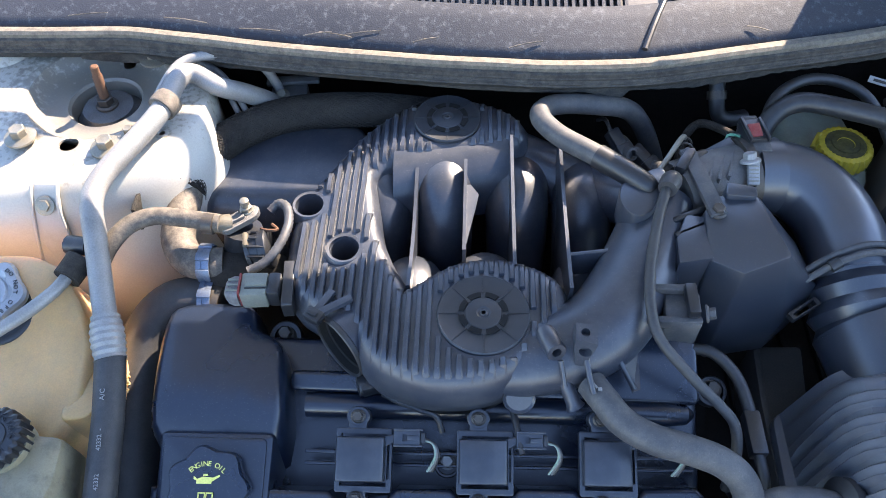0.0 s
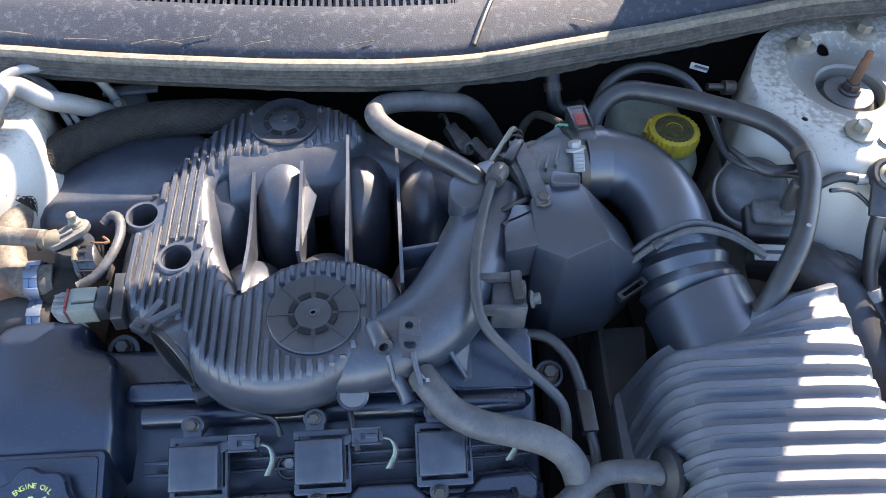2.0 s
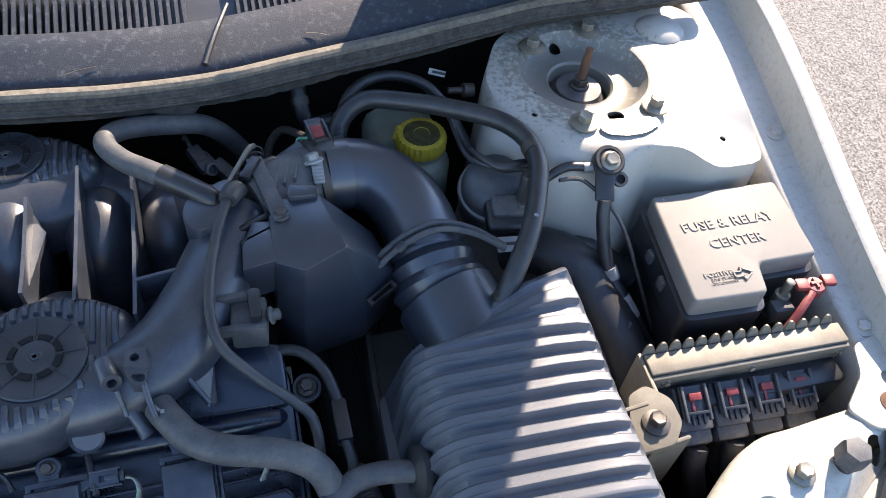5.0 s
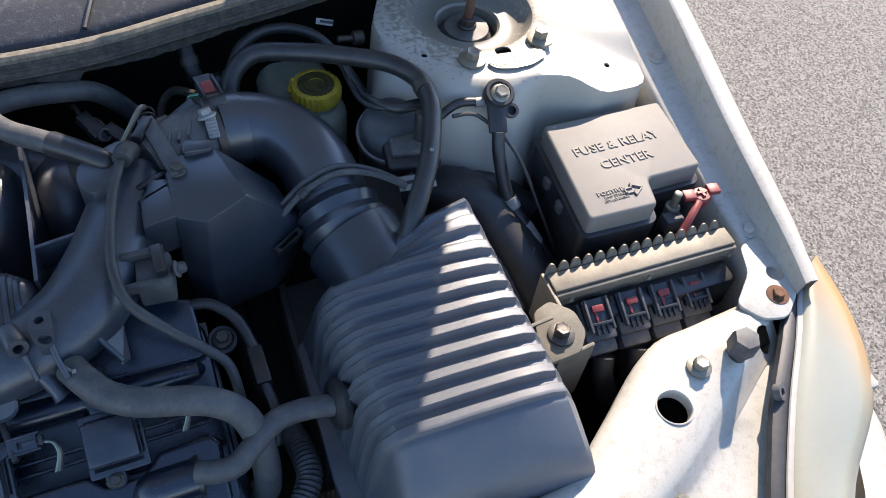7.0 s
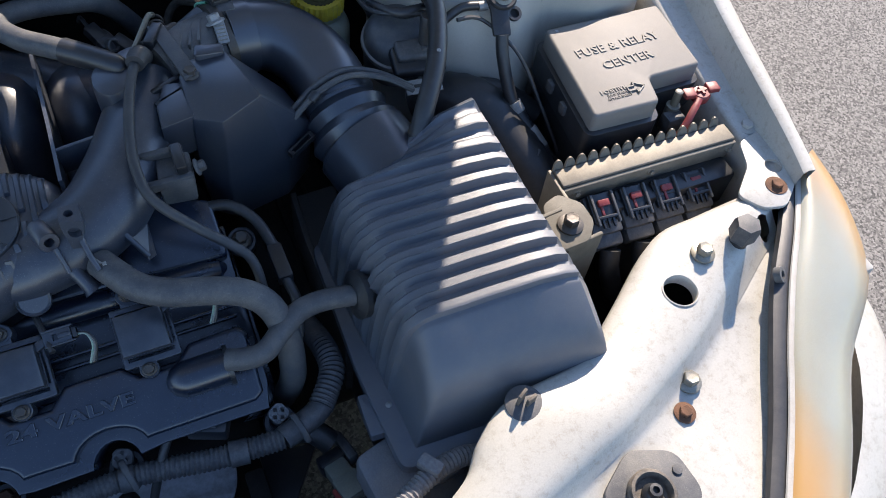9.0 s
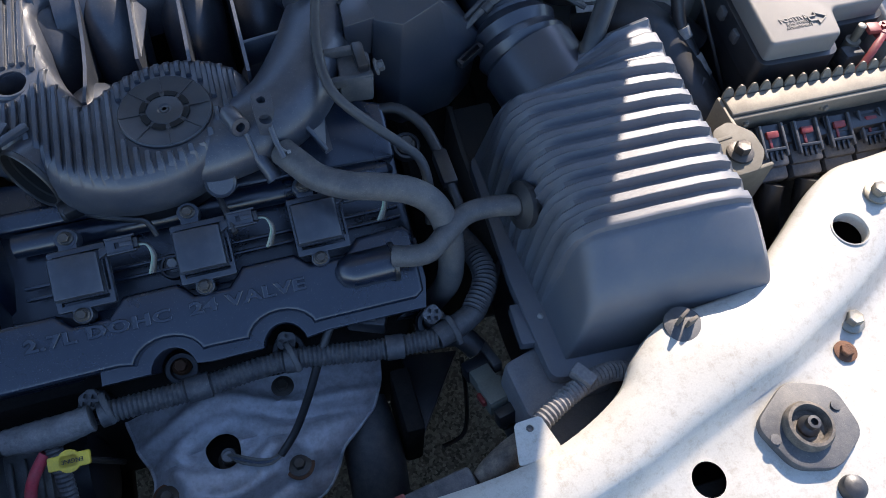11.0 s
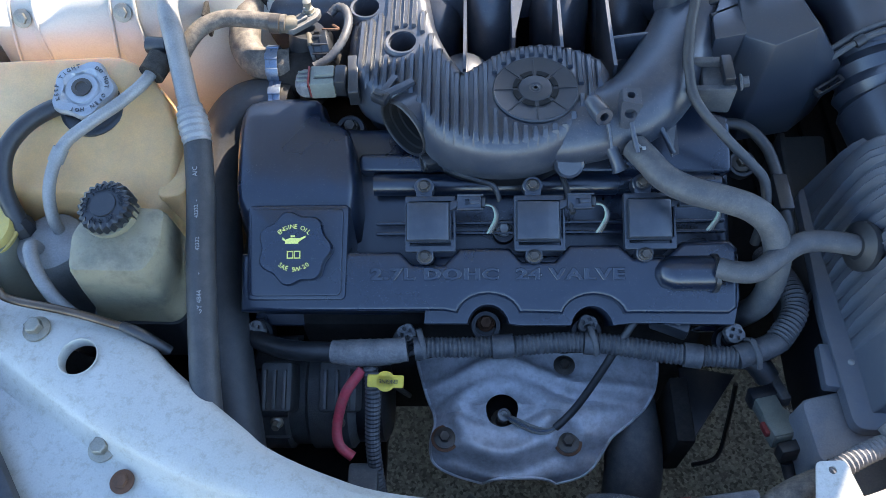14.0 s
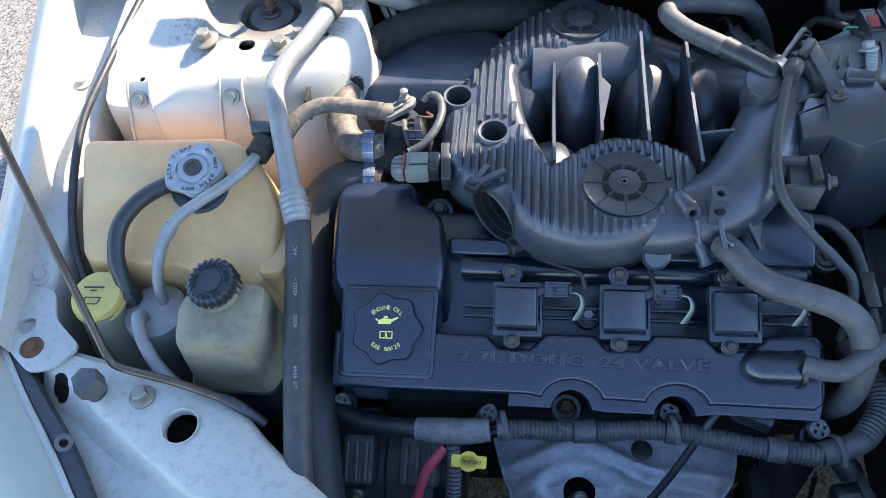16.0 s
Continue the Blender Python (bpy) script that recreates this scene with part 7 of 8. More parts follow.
# ---- thermostat, heater hoses, left of the engine ----
th = thing("thermostat_housing", (-0.21, 0.46, 0.62), "grimy cast thermostat housing with hose clamps", "thermostat housing")
part("body", tube([(-0.245, 0.447, 0.660), (-0.226, 0.450, 0.664), (-0.205, 0.456, 0.664), (-0.185, 0.466, 0.65)], [0.022, 0.024, 0.024, 0.02], 24, 4), engine_dark, th)
part("outlet", lathe((-0.2265, 0.462, 0.648), [(0.0200, 0), (0.0185, 0.012), (0.0175, 0.048), (0.0185, 0.052), (0.0185, 0.055)], axis=(0.18, 0.22, 1), seg=32), black, th)
part("cap_plate", prism(rounded([(-0.2375, 0.463), (-0.2280, 0.459), (-0.2030, 0.4795), (-0.2010, 0.4905), (-0.2110, 0.4945), (-0.2370, 0.4735)], 0.005), 0.7065, 0.7125, 0.0012), cast, th, "dusty cast cover plate")
part("plate_rib", box((-0.2225, 0.4730, 0.7140), (0.020, 0.006, 0.004), 0.0015, m=Matrix.Rotation(0.66, 4, "Z")), cast, th)
part("elbow_arm", tube([(-0.246, 0.467, 0.7130), (-0.236, 0.4685, 0.7125), (-0.228, 0.472, 0.709)], [0.0075, 0.0085, 0.0095], 18, 3), dirty_tan, th, "dusty cast spigot")
screw = part("bleed_screw", hexbolt((-0.2135, 0.4865, 0.712), 0.0056, 0.006, washer=1.25), steel, th, "yellow zinc bleed screw")
part("nipple", lathe((-0.2135, 0.4865, 0.7175), [(0.0030, 0), (0.0030, 0.0035), (0.0042, 0.0042), (0.0042, 0.0085), (0.0025, 0.0095)], seg=14), steel, screw)
part("regulator", lathe((-0.2100, 0.4575, 0.684), [(0.0185, 0), (0.0190, 0.004), (0.0178, 0.005), (0.0178, 0.012), (0.0190, 0.013), (0.0190, 0.020), (0.0165, 0.022), (0.006, 0.0225)], axis=(0.96, 0.15, 0.22), seg=36), black, th, "black round temperature sensor")
for k in range(5):
    a = radians(35 + 28 * k)
    part("sensor_rib", box((-0.2005, 0.4585 - 0.0188 * math.cos(a), 0.686 + 0.0188 * math.sin(a)), (0.016, 0.0022, 0.0022), 0.0005), black, th)
part("grit", box((-0.2120, 0.4585, 0.7000), (0.006, 0.018, 0.010), 0.003, m=Matrix.Rotation(0.2, 4, "Z")), dirty_tan, th, "caked dirt on the joint")
for c, r in (((-0.2520, 0.449, 0.6758), 0.0176), ((-0.2500, 0.4225, 0.6495), 0.0236)):
    band = part("clamp", lathe((c[0] - 0.0055, c[1], c[2]), [(r, 0), (r + 0.0012, 0), (r + 0.0012, 0.0045), (r + 0.0004, 0.0045), (r + 0.0004, 0.0075), (r + 0.0012, 0.0075), (r + 0.0012, 0.012), (r, 0.012)], axis=(1, 0, 0), seg=40, cap=False), blue_clamp, th, "bluish spring hose clamp")
    for a in (25, 75, 120):
        q = radians(a)
        b = box((0, 0, 0), (0.013, 0.008, 0.0022), 0.0007)
        b.transform(Matrix.Translation((c[0] + 0.0005, c[1] - (r + 0.0014) * math.cos(q), c[2] + (r + 0.0014) * math.sin(q))) @ Matrix.Rotation(math.pi / 2 - q, 4, "X"))
        part("band_bridge", b, blue_clamp, band)
part("braided_wire", tube([(-0.196, 0.500, 0.695), (-0.188, 0.506, 0.700), (-0.178, 0.497, 0.704), (-0.173, 0.475, 0.706), (-0.178, 0.452, 0.704), (-0.190, 0.436, 0.698), (-0.205, 0.428, 0.694)], 0.0048, 12, 6, ridge=0.0007, pitch=0.0046), loom, th, "dusty grey taped wire")
part("wire", tube([(-0.200, 0.474, 0.700), (-0.192, 0.468, 0.705), (-0.183, 0.470, 0.704), (-0.190, 0.478, 0.702)], 0.0015, 6, 5), rust, th)
ms = thing("map_sensor", (-0.19, 0.41, 0.68), "grey-green sensor connector in a black socket", "sensor")
part("connector", box((-0.1935, 0.4055, 0.696), (0.024, 0.025, 0.021), 0.002, m=Matrix.Rotation(0.05, 4, "Z")), grey_conn, ms)
part("latch", box((-0.1910, 0.4065, 0.7075), (0.019, 0.008, 0.003), 0.0008, m=Matrix.Rotation(0.05, 4, "Z")), grey_conn, ms)
part("latch_groove", box((-0.1915, 0.4005, 0.7064), (0.019, 0.0012, 0.0012), m=Matrix.Rotation(0.05, 4, "Z")), black, ms)
part("lock", box((-0.2062, 0.4050, 0.6975), (0.0018, 0.022, 0.021), 0.0005, m=Matrix.Rotation(0.05, 4, "Z")), red, ms, "thin red locking slide")
boot = part("boot", loft([[(x, 0.4045 + y * k, 0.6955 + z * k) for y, z in rounded([(-0.0115, -0.0095), (0.0115, -0.0095), (0.0115, 0.0095), (-0.0115, 0.0095)], 0.004)] for x, k in ((-0.2070, 1.0), (-0.2125, 1.0), (-0.2170, 0.86), (-0.2200, 0.6))]), tape, ms, "pale wire boot")
for dy in (-0.0055, 0.0, 0.0055):
    part("rib", box((-0.2120, 0.4045 + dy, 0.7055), (0.011, 0.0022, 0.0022), 0.0008), grey_conn, boot)
part("collar", box((-0.1760, 0.4070, 0.696), (0.012, 0.024, 0.022), 0.003), black, ms)
part("flange", prism(rounded([(-0.012, -0.025), (0.008, -0.025), (0.012, -0.016), (0.012, 0.016), (0.008, 0.025), (-0.012, 0.025)], 0.003), 0, 0.010, 0.0015, m=Matrix.Translation((-0.1690, 0.411, 0.690)) @ Matrix.Rotation(0.08, 4, "Z") @ Matrix.Rotation(radians(90), 4, "Y")), black, ms)
rs = thing("open_intake_port", (-0.12, 0.33, 0.68), "round open port with black rubber lip", "intake port")
part("tube", lathe(PC, [(0.0225, -0.062), (0.0262, -0.034), (0.0292, -0.014), (0.0300, -0.003), (0.0300, 0.0)], axis=PA, seg=48, cap=False), intake_grey, rs, "grey funnel of the port", angle=60)
part("lip", lathe(PC, [(0.0300, -0.004), (0.0312, -0.003), (0.0312, 0.001), (0.0300, 0.002), (0.0286, 0.001), (0.0282, -0.003)], axis=PA, seg=48, cap=False), rubber, rs, "thin black lip")
# bore coloured near black in place of the shade inside it
part("bore", lathe(PC, [(0.0283, 0.0), (0.0272, -0.006), (0.0250, -0.007), (0.0245, -0.014), (0.0225, -0.015), (0.0215, -0.030), (0.0175, -0.031), (0.0170, -0.055), (0.004, -0.057)], axis=PA, seg=48, cap=False), shade_black, rs, "stepped bore with its shade put into a black colour")
for p, q in (((-0.1305, 0.367, 0.718), (-0.1024, 0.385, 0.7155)), ((-0.1315, 0.371, 0.716), (-0.1199, 0.393, 0.7135))):
    d = Vector(q) - Vector(p)
    b = box((0, 0, 0), (d.length, 0.0065, 0.005), 0.0006)
    b.transform(Matrix.Translation((Vector(p) + Vector(q)) / 2) @ Matrix.Rotation(math.atan2(d.y, d.x), 4, "Z"))
    part("clip_arm", b, intake_grey, rs)
part("clip", box((-0.1325, 0.366, 0.716), (0.016, 0.012, 0.009), 0.002, m=Matrix.Rotation(-0.5, 4, "Z")), black, rs)
part("clip_ridge", box((-0.1335, 0.3655, 0.7215), (0.010, 0.004, 0.003), 0.0008, m=Matrix.Rotation(-0.5, 4, "Z")), black, rs)
part("connector", box((-0.081, 0.331, 0.6665), (0.027, 0.016, 0.013), 0.0012, m=Matrix.Rotation(0.36, 4, "Z")), black, rs)
part("plug_ring", lathe((-0.0935, 0.3275, 0.6655), [(0.0085, -0.003), (0.0088, 0.0), (0.0085, 0.003), (0.0055, 0.003), (0.005, -0.002)], axis=(-0.93, -0.36, 0.1), seg=24), rubber, rs)
part("wire", tube([(-0.074, 0.321, 0.664), (-0.060, 0.312, 0.668), (-0.040, 0.305, 0.666), (-0.028, 0.302, 0.662), (-0.022, 0.292, 0.652)], 0.0026, 8, 5), rubber, rs)
solo("coil_wire", tube([(0.036, 0.310, 0.668), (0.040, 0.290, 0.668), (0.044, 0.268, 0.665)], 0.0028, 8, 5), rubber, "black coil wire hanging from the intake", "wire", (0.04, 0.27, 0.66))
hhs = thing("heater_hose_sleeved", (-0.2, 0.62, 0.66), "heater hose in a black braided sleeve", "hose")
part("sleeve", tube([(-0.03, 0.652, 0.682), (-0.115, 0.648, 0.694), (-0.182, 0.640, 0.697), (-0.228, 0.622, 0.697), (-0.264, 0.592, 0.695), (-0.283, 0.558, 0.691), (-0.288, 0.531, 0.687)], 0.0185, 22, 6, ridge=0.0006, pitch=0.003), mesh_black, hhs, angle=60)
HS = smooth([(-0.03, 0.652, 0.682), (-0.115, 0.648, 0.694), (-0.182, 0.640, 0.697), (-0.228, 0.622, 0.697), (-0.264, 0.592, 0.695), (-0.283, 0.558, 0.691), (-0.288, 0.531, 0.687)], 12)
braid = bmesh.new()
for way in (1, -1):
    for k in range(20):
        pts = []
        for m_, p in enumerate(HS):
            d = (HS[min(m_ + 1, len(HS) - 1)] - HS[max(m_ - 1, 0)]).normalized()
            u = d.cross(Vector((0, 0, 1))).normalized()
            a = 2 * math.pi * k / 20 + way * m_ * 0.22
            pts.append(p + (u * math.cos(a) + u.cross(d) * math.sin(a)) * 0.0186)
        tube(pts, 0.0005, 4, 1, bm=braid)
tagged(part("braid", braid, mesh_black, hhs, "woven threads of the sleeve"), kind="stuff")
fray, rnd = bmesh.new(), random.Random(7)
for k in range(26):
    a = rnd.uniform(0, 2 * math.pi)
    p0 = Vector((-0.288 + 0.0185 * math.cos(a), 0.533, 0.687 + 0.0185 * math.sin(a)))
    d = Vector((0.004 * math.cos(a) + rnd.uniform(-0.003, 0.003), -rnd.uniform(0.003, 0.010), 0.004 * math.sin(a) + rnd.uniform(-0.002, 0.003)))
    tube([p0, p0 + d * 0.6 + Vector((0, 0, 0.0006)), p0 + d], 0.0005, 4, 2, bm=fray)
part("frayed_end", fray, tape, hhs, "frayed pale threads at the sleeve's end")
solo("heater_hose", tube([(-0.288, 0.534, 0.686), (-0.289, 0.505, 0.682), (-0.286, 0.476, 0.679), (-0.272, 0.455, 0.676), (-0.250, 0.449, 0.676), (-0.236, 0.450, 0.675)], 0.0165, 20, 6), hose_tan, "dusty tan heater hose bending to the thermostat", "hose", (-0.27, 0.48, 0.66))
solo("bypass_hose", tube([(-0.345, 0.425, 0.695), (-0.334, 0.442, 0.710), (-0.318, 0.460, 0.719), (-0.296, 0.470, 0.721), (-0.270, 0.470, 0.719), (-0.234, 0.467, 0.716)], 0.0085, 16, 6), hose_tan, "small dusty hose to the thermostat", "hose", (-0.29, 0.46, 0.70))
solo("hose_clip", lathe((-0.249, 0.466, 0.717), [(0.0098, 0), (0.0098, 0.010)], axis=(1, -0.1, -0.05), seg=18), dark_steel, "dark spring clip on the small hose", "clip", (-0.245, 0.466, 0.71))
rh = thing("radiator_hose", (-0.29, 0.25, 0.5), "thick grey-black radiator hose curving down the bay", "hose")
part("hose", tube([(-0.238, 0.420, 0.648), (-0.262, 0.425, 0.650), (-0.290, 0.420, 0.645), (-0.311, 0.395, 0.628), (-0.318, 0.345, 0.600), (-0.311, 0.26, 0.565), (-0.296, 0.17, 0.535), (-0.278, 0.08, 0.50), (-0.26, 0.0, 0.47)], [0.0215, 0.0225, 0.023, 0.024, 0.025, 0.026, 0.027, 0.027, 0.027], 26, 6), hose_mid, rh)
part("end_band", tube([(-0.236, 0.4195, 0.648), (-0.246, 0.4215, 0.6485)], 0.0232, 26, 1), dark_steel, rh, "dark clamp band")
rvc = thing("rear_valve_cover", (-0.2, 0.57, 0.6), "grey plastic rear valve cover behind the intake", "valve cover")
rr = [[(x, y, z) for x, y in rounded([(-0.272 - g, 0.520 - g), (-0.13, 0.520 - g), (-0.11, 0.60), (-0.12, 0.640 + g), (-0.245 - g, 0.640 + g), (-0.268 - g, 0.59)], 0.016)] for z, g in ((0.56, 0.012), (0.66, 0.006), (0.676, 0.0), (0.682, -0.006), (0.684, -0.014))]
part("shell", loft(rr), intake_grey, rvc)
part("base", box((-0.18, 0.60, 0.58), (0.24, 0.16, 0.08), 0.01), engine_dark, rvc)

# ---- air conditioning lines ----
ac = thing("ac_line", (-0.32, 0.40, 0.60), "aluminium air conditioning pipe crimped to a black hose", "pipe")
part("pipe", tube([(-0.200, 0.672, 0.62), (-0.215, 0.660, 0.685), (-0.238, 0.640, 0.722), (-0.262, 0.628, 0.742), (-0.288, 0.636, 0.752), (-0.299, 0.622, 0.757), (-0.305, 0.575, 0.757), (-0.322, 0.538, 0.752), (-0.341, 0.500, 0.748), (-0.347, 0.470, 0.742), (-0.338, 0.436, 0.728), (-0.326, 0.395, 0.712), (-0.318, 0.368, 0.702)], 0.0103, 20, 6), alu, ac)
fer = part("ferrule", tube([(-0.3185, 0.370, 0.7025), (-0.315, 0.358, 0.6985), (-0.311, 0.345, 0.694), (-0.308, 0.335, 0.690)], [0.0125, 0.0148, 0.0148, 0.0138], 22, 4, ridge=0.0013, pitch=0.006), alu, ac, "crimped aluminium ferrule")
part("rubber_hose", tube([(-0.309, 0.338, 0.690), (-0.302, 0.290, 0.675), (-0.295, 0.225, 0.660), (-0.286, 0.160, 0.645), (-0.276, 0.095, 0.628), (-0.262, 0.03, 0.60), (-0.245, -0.02, 0.56)], 0.0132, 22, 6), hose_mid, ac, "black printed hose")
for k, (txt, y) in enumerate((("A/C", 0.300), ("-", 0.272), ("", 0.262), ("", 0.232), ("-", 0.205), ("GY 4844", 0.180), ("-", 0.158), ("5/8 IN", 0.140), ("-", 0.122), ("A/C", 0.106), ("-", 0.086))):
    f = (0.338 - y) / 0.243
    c = Vector((-0.3085 + 0.0325 * f, y, 0.690 - 0.062 * f + 0.0133))
    if txt:
        part("print", words(txt, 0.006, 0.0003, Matrix.Translation(c) @ Matrix.Rotation(radians(14), 4, "X") @ Matrix.Rotation(radians(97), 4, "Z")), white_mark, ac)
    else:
        part("print", words("42332", 0.0052, 0.0003, Matrix.Translation(c) @ Matrix.Rotation(radians(14), 4, "X") @ Matrix.Rotation(radians(97), 4, "Z")), white_mark, ac)
part("clamp_band", lathe((-0.303, 0.584, 0.757), [(0.0135, -0.008), (0.0142, -0.006), (0.0142, 0.006), (0.0135, 0.008)], axis=(0.35, 0.93, 0.02), seg=28), hose_tan, ac, "rubber-lined pipe clamp")
part("clamp_strap", box((-0.325, 0.568, 0.744), (0.036, 0.012, 0.002), 0.0006, m=Matrix.Rotation(0.5, 4, "Z") @ Matrix.Rotation(-0.25, 4, "Y")), steel, ac)
part("bolt", hexbolt((-0.338, 0.560, 0.738), 0.005, 0.010), steel, ac)
solo("ac_line_thin", tube([(-0.322, 0.545, 0.742), (-0.316, 0.575, 0.750), (-0.312, 0.605, 0.757), (-0.302, 0.640, 0.760), (-0.280, 0.655, 0.760), (-0.245, 0.662, 0.754), (-0.226, 0.668, 0.738), (-0.216, 0.671, 0.712), (-0.213, 0.672, 0.69)], 0.0052, 14, 6), alu, "thin aluminium pipe arching behind the strut tower", "pipe", (-0.28, 0.62, 0.72))
for k in range(2):
    solo("brake_line", tube([(-0.40 + 0.02 * k, 0.690, 0.742), (-0.35, 0.690, 0.747), (-0.305, 0.676 - 0.006 * k, 0.748), (-0.270 + 0.006 * k, 0.650, 0.738), (-0.245 + 0.010 * k, 0.620, 0.70), (-0.235 + 0.012 * k, 0.61, 0.65)], 0.0034, 10, 6), hose_grey, "thin grey brake line bending round the tower", "pipe", (-0.28, 0.65, 0.70), group="brake lines")
fit_ = thing("ac_service_port", (-0.35, 0.42, 0.70), "black service port cap and foam sleeve on the pipe", "service port")
part("stub", tube([(-0.338, 0.432, 0.726), (-0.348, 0.432, 0.722)], 0.006, 12, 1), alu, fit_)
part("cap", tube([(-0.345, 0.432, 0.722), (-0.366, 0.436, 0.720)], 0.0088, 12, 1), rubber, fit_)
part("foam", tube([(-0.352, 0.422, 0.716), (-0.359, 0.402, 0.714)], [0.0130, 0.0125], 14, 3), mesh_black, fit_, "rough black foam sleeve")
al2 = thing("liquid_line", (-0.41, 0.33, 0.68), "thin bent aluminium line to the receiver drier", "pipe")
part("pipe", tube([(-0.357, 0.408, 0.715), (-0.364, 0.388, 0.716), (-0.380, 0.364, 0.717), (-0.405, 0.342, 0.714), (-0.426, 0.326, 0.707), (-0.438, 0.308, 0.696), (-0.445, 0.288, 0.680), (-0.446, 0.272, 0.660), (-0.445, 0.266, 0.640)], 0.0058, 16, 6), alu, al2)
part("collar", tube([(-0.431, 0.321, 0.704), (-0.437, 0.310, 0.697)], 0.0072, 14, 1), alu, al2)
part("pipe", tube([(-0.459, 0.246, 0.640), (-0.460, 0.244, 0.656), (-0.456, 0.232, 0.660), (-0.446, 0.212, 0.652), (-0.428, 0.192, 0.634), (-0.405, 0.180, 0.615), (-0.38, 0.17, 0.59)], 0.0066, 16, 6), alu, al2)
dr = thing("receiver_drier", (-0.453, 0.257, 0.42), "oxidised aluminium receiver drier canister", "receiver drier")
part("can", lathe((-0.453, 0.257, 0.42), [(0.032, 0), (0.0335, 0.200), (0.0335, 0.216), (0.0315, 0.223), (0.026, 0.226), (0.008, 0.227)], seg=40), alu, dr)
part("plug", lathe((-0.478, 0.266, 0.635), [(0.011, 0), (0.0115, 0.020), (0.009, 0.026), (0.006, 0.026)], axis=(-0.1, 0.2, 1), seg=8), rubber, dr)

# ---- tanks on the left ----
coolant = thing("coolant_tank", (-0.44, 0.34, 0.48), "yellowed translucent plastic coolant tank", "coolant tank")
TK = rounded([(-0.500, 0.294), (-0.420, 0.294), (-0.400, 0.272), (-0.352, 0.262), (-0.330, 0.300), (-0.328, 0.352), (-0.342, 0.382), (-0.366, 0.415), (-0.395, 0.428), (-0.556, 0.424), (-0.545, 0.350), (-0.534, 0.300)], 0.012)
zt2 = lambda y: 0.712 - 0.36 * (0.41 - y)
rr = [[(x, y, 0.50) for x, y in grown(TK, 0.004)], [(x, y, zt2(y) - 0.05) for x, y in grown(TK, 0.006)], [(x, y, zt2(y) - 0.014) for x, y in TK], [(-0.44 + (x + 0.44) * 0.985, 0.345 + (y - 0.345) * 0.98, zt2(y) - 0.004) for x, y in TK], [(-0.44 + (x + 0.44) * 0.94, 0.345 + (y - 0.345) * 0.925, zt2(0.345 + (y - 0.345) * 0.925)) for x, y in TK]]
b = loft(rr)
part("tank_body", b, tank_plastic, coolant, angle=50)
part("side_tank", prism(rounded([(-0.345, 0.285), (-0.318, 0.290), (-0.316, 0.360), (-0.345, 0.400)], 0.010), 0.49, 0.672, 0.010, 3), tank_plastic, coolant)
part("neck_ring", lathe((-0.4165, 0.378, 0.694), [(0.032, 0), (0.032, 0.006), (0.028, 0.009), (0.026, 0.009)], axis=(0.05, -0.25, 1), seg=36), black, coolant, "black neck ring")
part("lettering", words("COOLANT", 0.012, 0.0006, Matrix.Translation((-0.3155, 0.325, 0.63)) @ Matrix.Rotation(radians(90), 4, "Z") @ Matrix.Rotation(radians(80), 4, "X")), tank_plastic, coolant)
RA = (0.03, -0.22, 1)
rcap = part("cap", lathe((-0.422, 0.386, 0.705), [(0.024, 0), (0.0295, 0.004), (0.030, 0.009), (0.028, 0.012), (0.020, 0.013), (0.0175, 0.0105), (0.0165, 0.0105), (0.015, 0.0125), (0.010, 0.0125)], axis=RA, seg=96, lobes=5, depth=0.0024), cap_metal, coolant, "silver metal pressure cap with stamped lettering", angle=25)
part("rivet", lathe((-0.4217, 0.384, 0.7172), [(0.0095, 0), (0.0095, 0.002), (0.006, 0.0022), (0.0055, 0.0008)], axis=RA, seg=24), dark_steel, rcap)
b = bmesh.new()
for i, ch in enumerate("DO NOT OPEN HOT   KEEP TIGHT   "):
    a = radians(60 - i * 360 / 31)
    if ch != " ":
        words(ch, 0.0055, 0.0004, Matrix.Translation((-0.4217, 0.3835, 0.7182)) @ turn(RA) @ Matrix.Translation((0.024 * math.cos(a), 0.024 * math.sin(a), 0.0)) @ Matrix.Rotation(a - math.pi / 2, 4, "Z"), bm=b)
part("lettering", b, loom, rcap)
solo("overflow_hose", tube([(-0.440, 0.376, 0.703), (-0.455, 0.366, 0.706), (-0.474, 0.346, 0.706), (-0.487, 0.320, 0.700), (-0.488, 0.292, 0.684), (-0.481, 0.272, 0.660), (-0.478, 0.266, 0.652)], 0.0085, 16, 6), rubber, "short curved black overflow hose", "hose", (-0.475, 0.32, 0.68))
ps_plastic = mat("oil_stained_plastic", (0.30, 0.265, 0.175), (0.185, 0.165, 0.11), 0.45, grain=900, patch=22, bump=0.12, dust=(0.07, 0.06, 0.045), dusty=0.7, dscale=30, dcut=(0.48, 0.72), sss=0.15, mottle=0.06)
ps = thing("power_steering_reservoir", (-0.365, 0.235, 0.52), "oil-stained cloudy plastic power steering reservoir with knurled black cap", "fluid reservoir")
P0 = [(-0.405, 0.199), (-0.332, 0.197), (-0.322, 0.225), (-0.326, 0.268), (-0.400, 0.272), (-0.412, 0.24)]
rr = [[(-0.366 + (x + 0.366) * k, 0.236 + (y - 0.236) * k, z) for x, y in rounded(P0, 0.009)] for z, k in ((0.53, 1.10), (0.590, 1.12), (0.604, 1.12), (0.609, 1.06), (0.650, 1.02), (0.676, 0.97), (0.683, 0.92), (0.686, 0.80), (0.687, 0.6))]
part("tank", loft(rr), ps_plastic, ps)
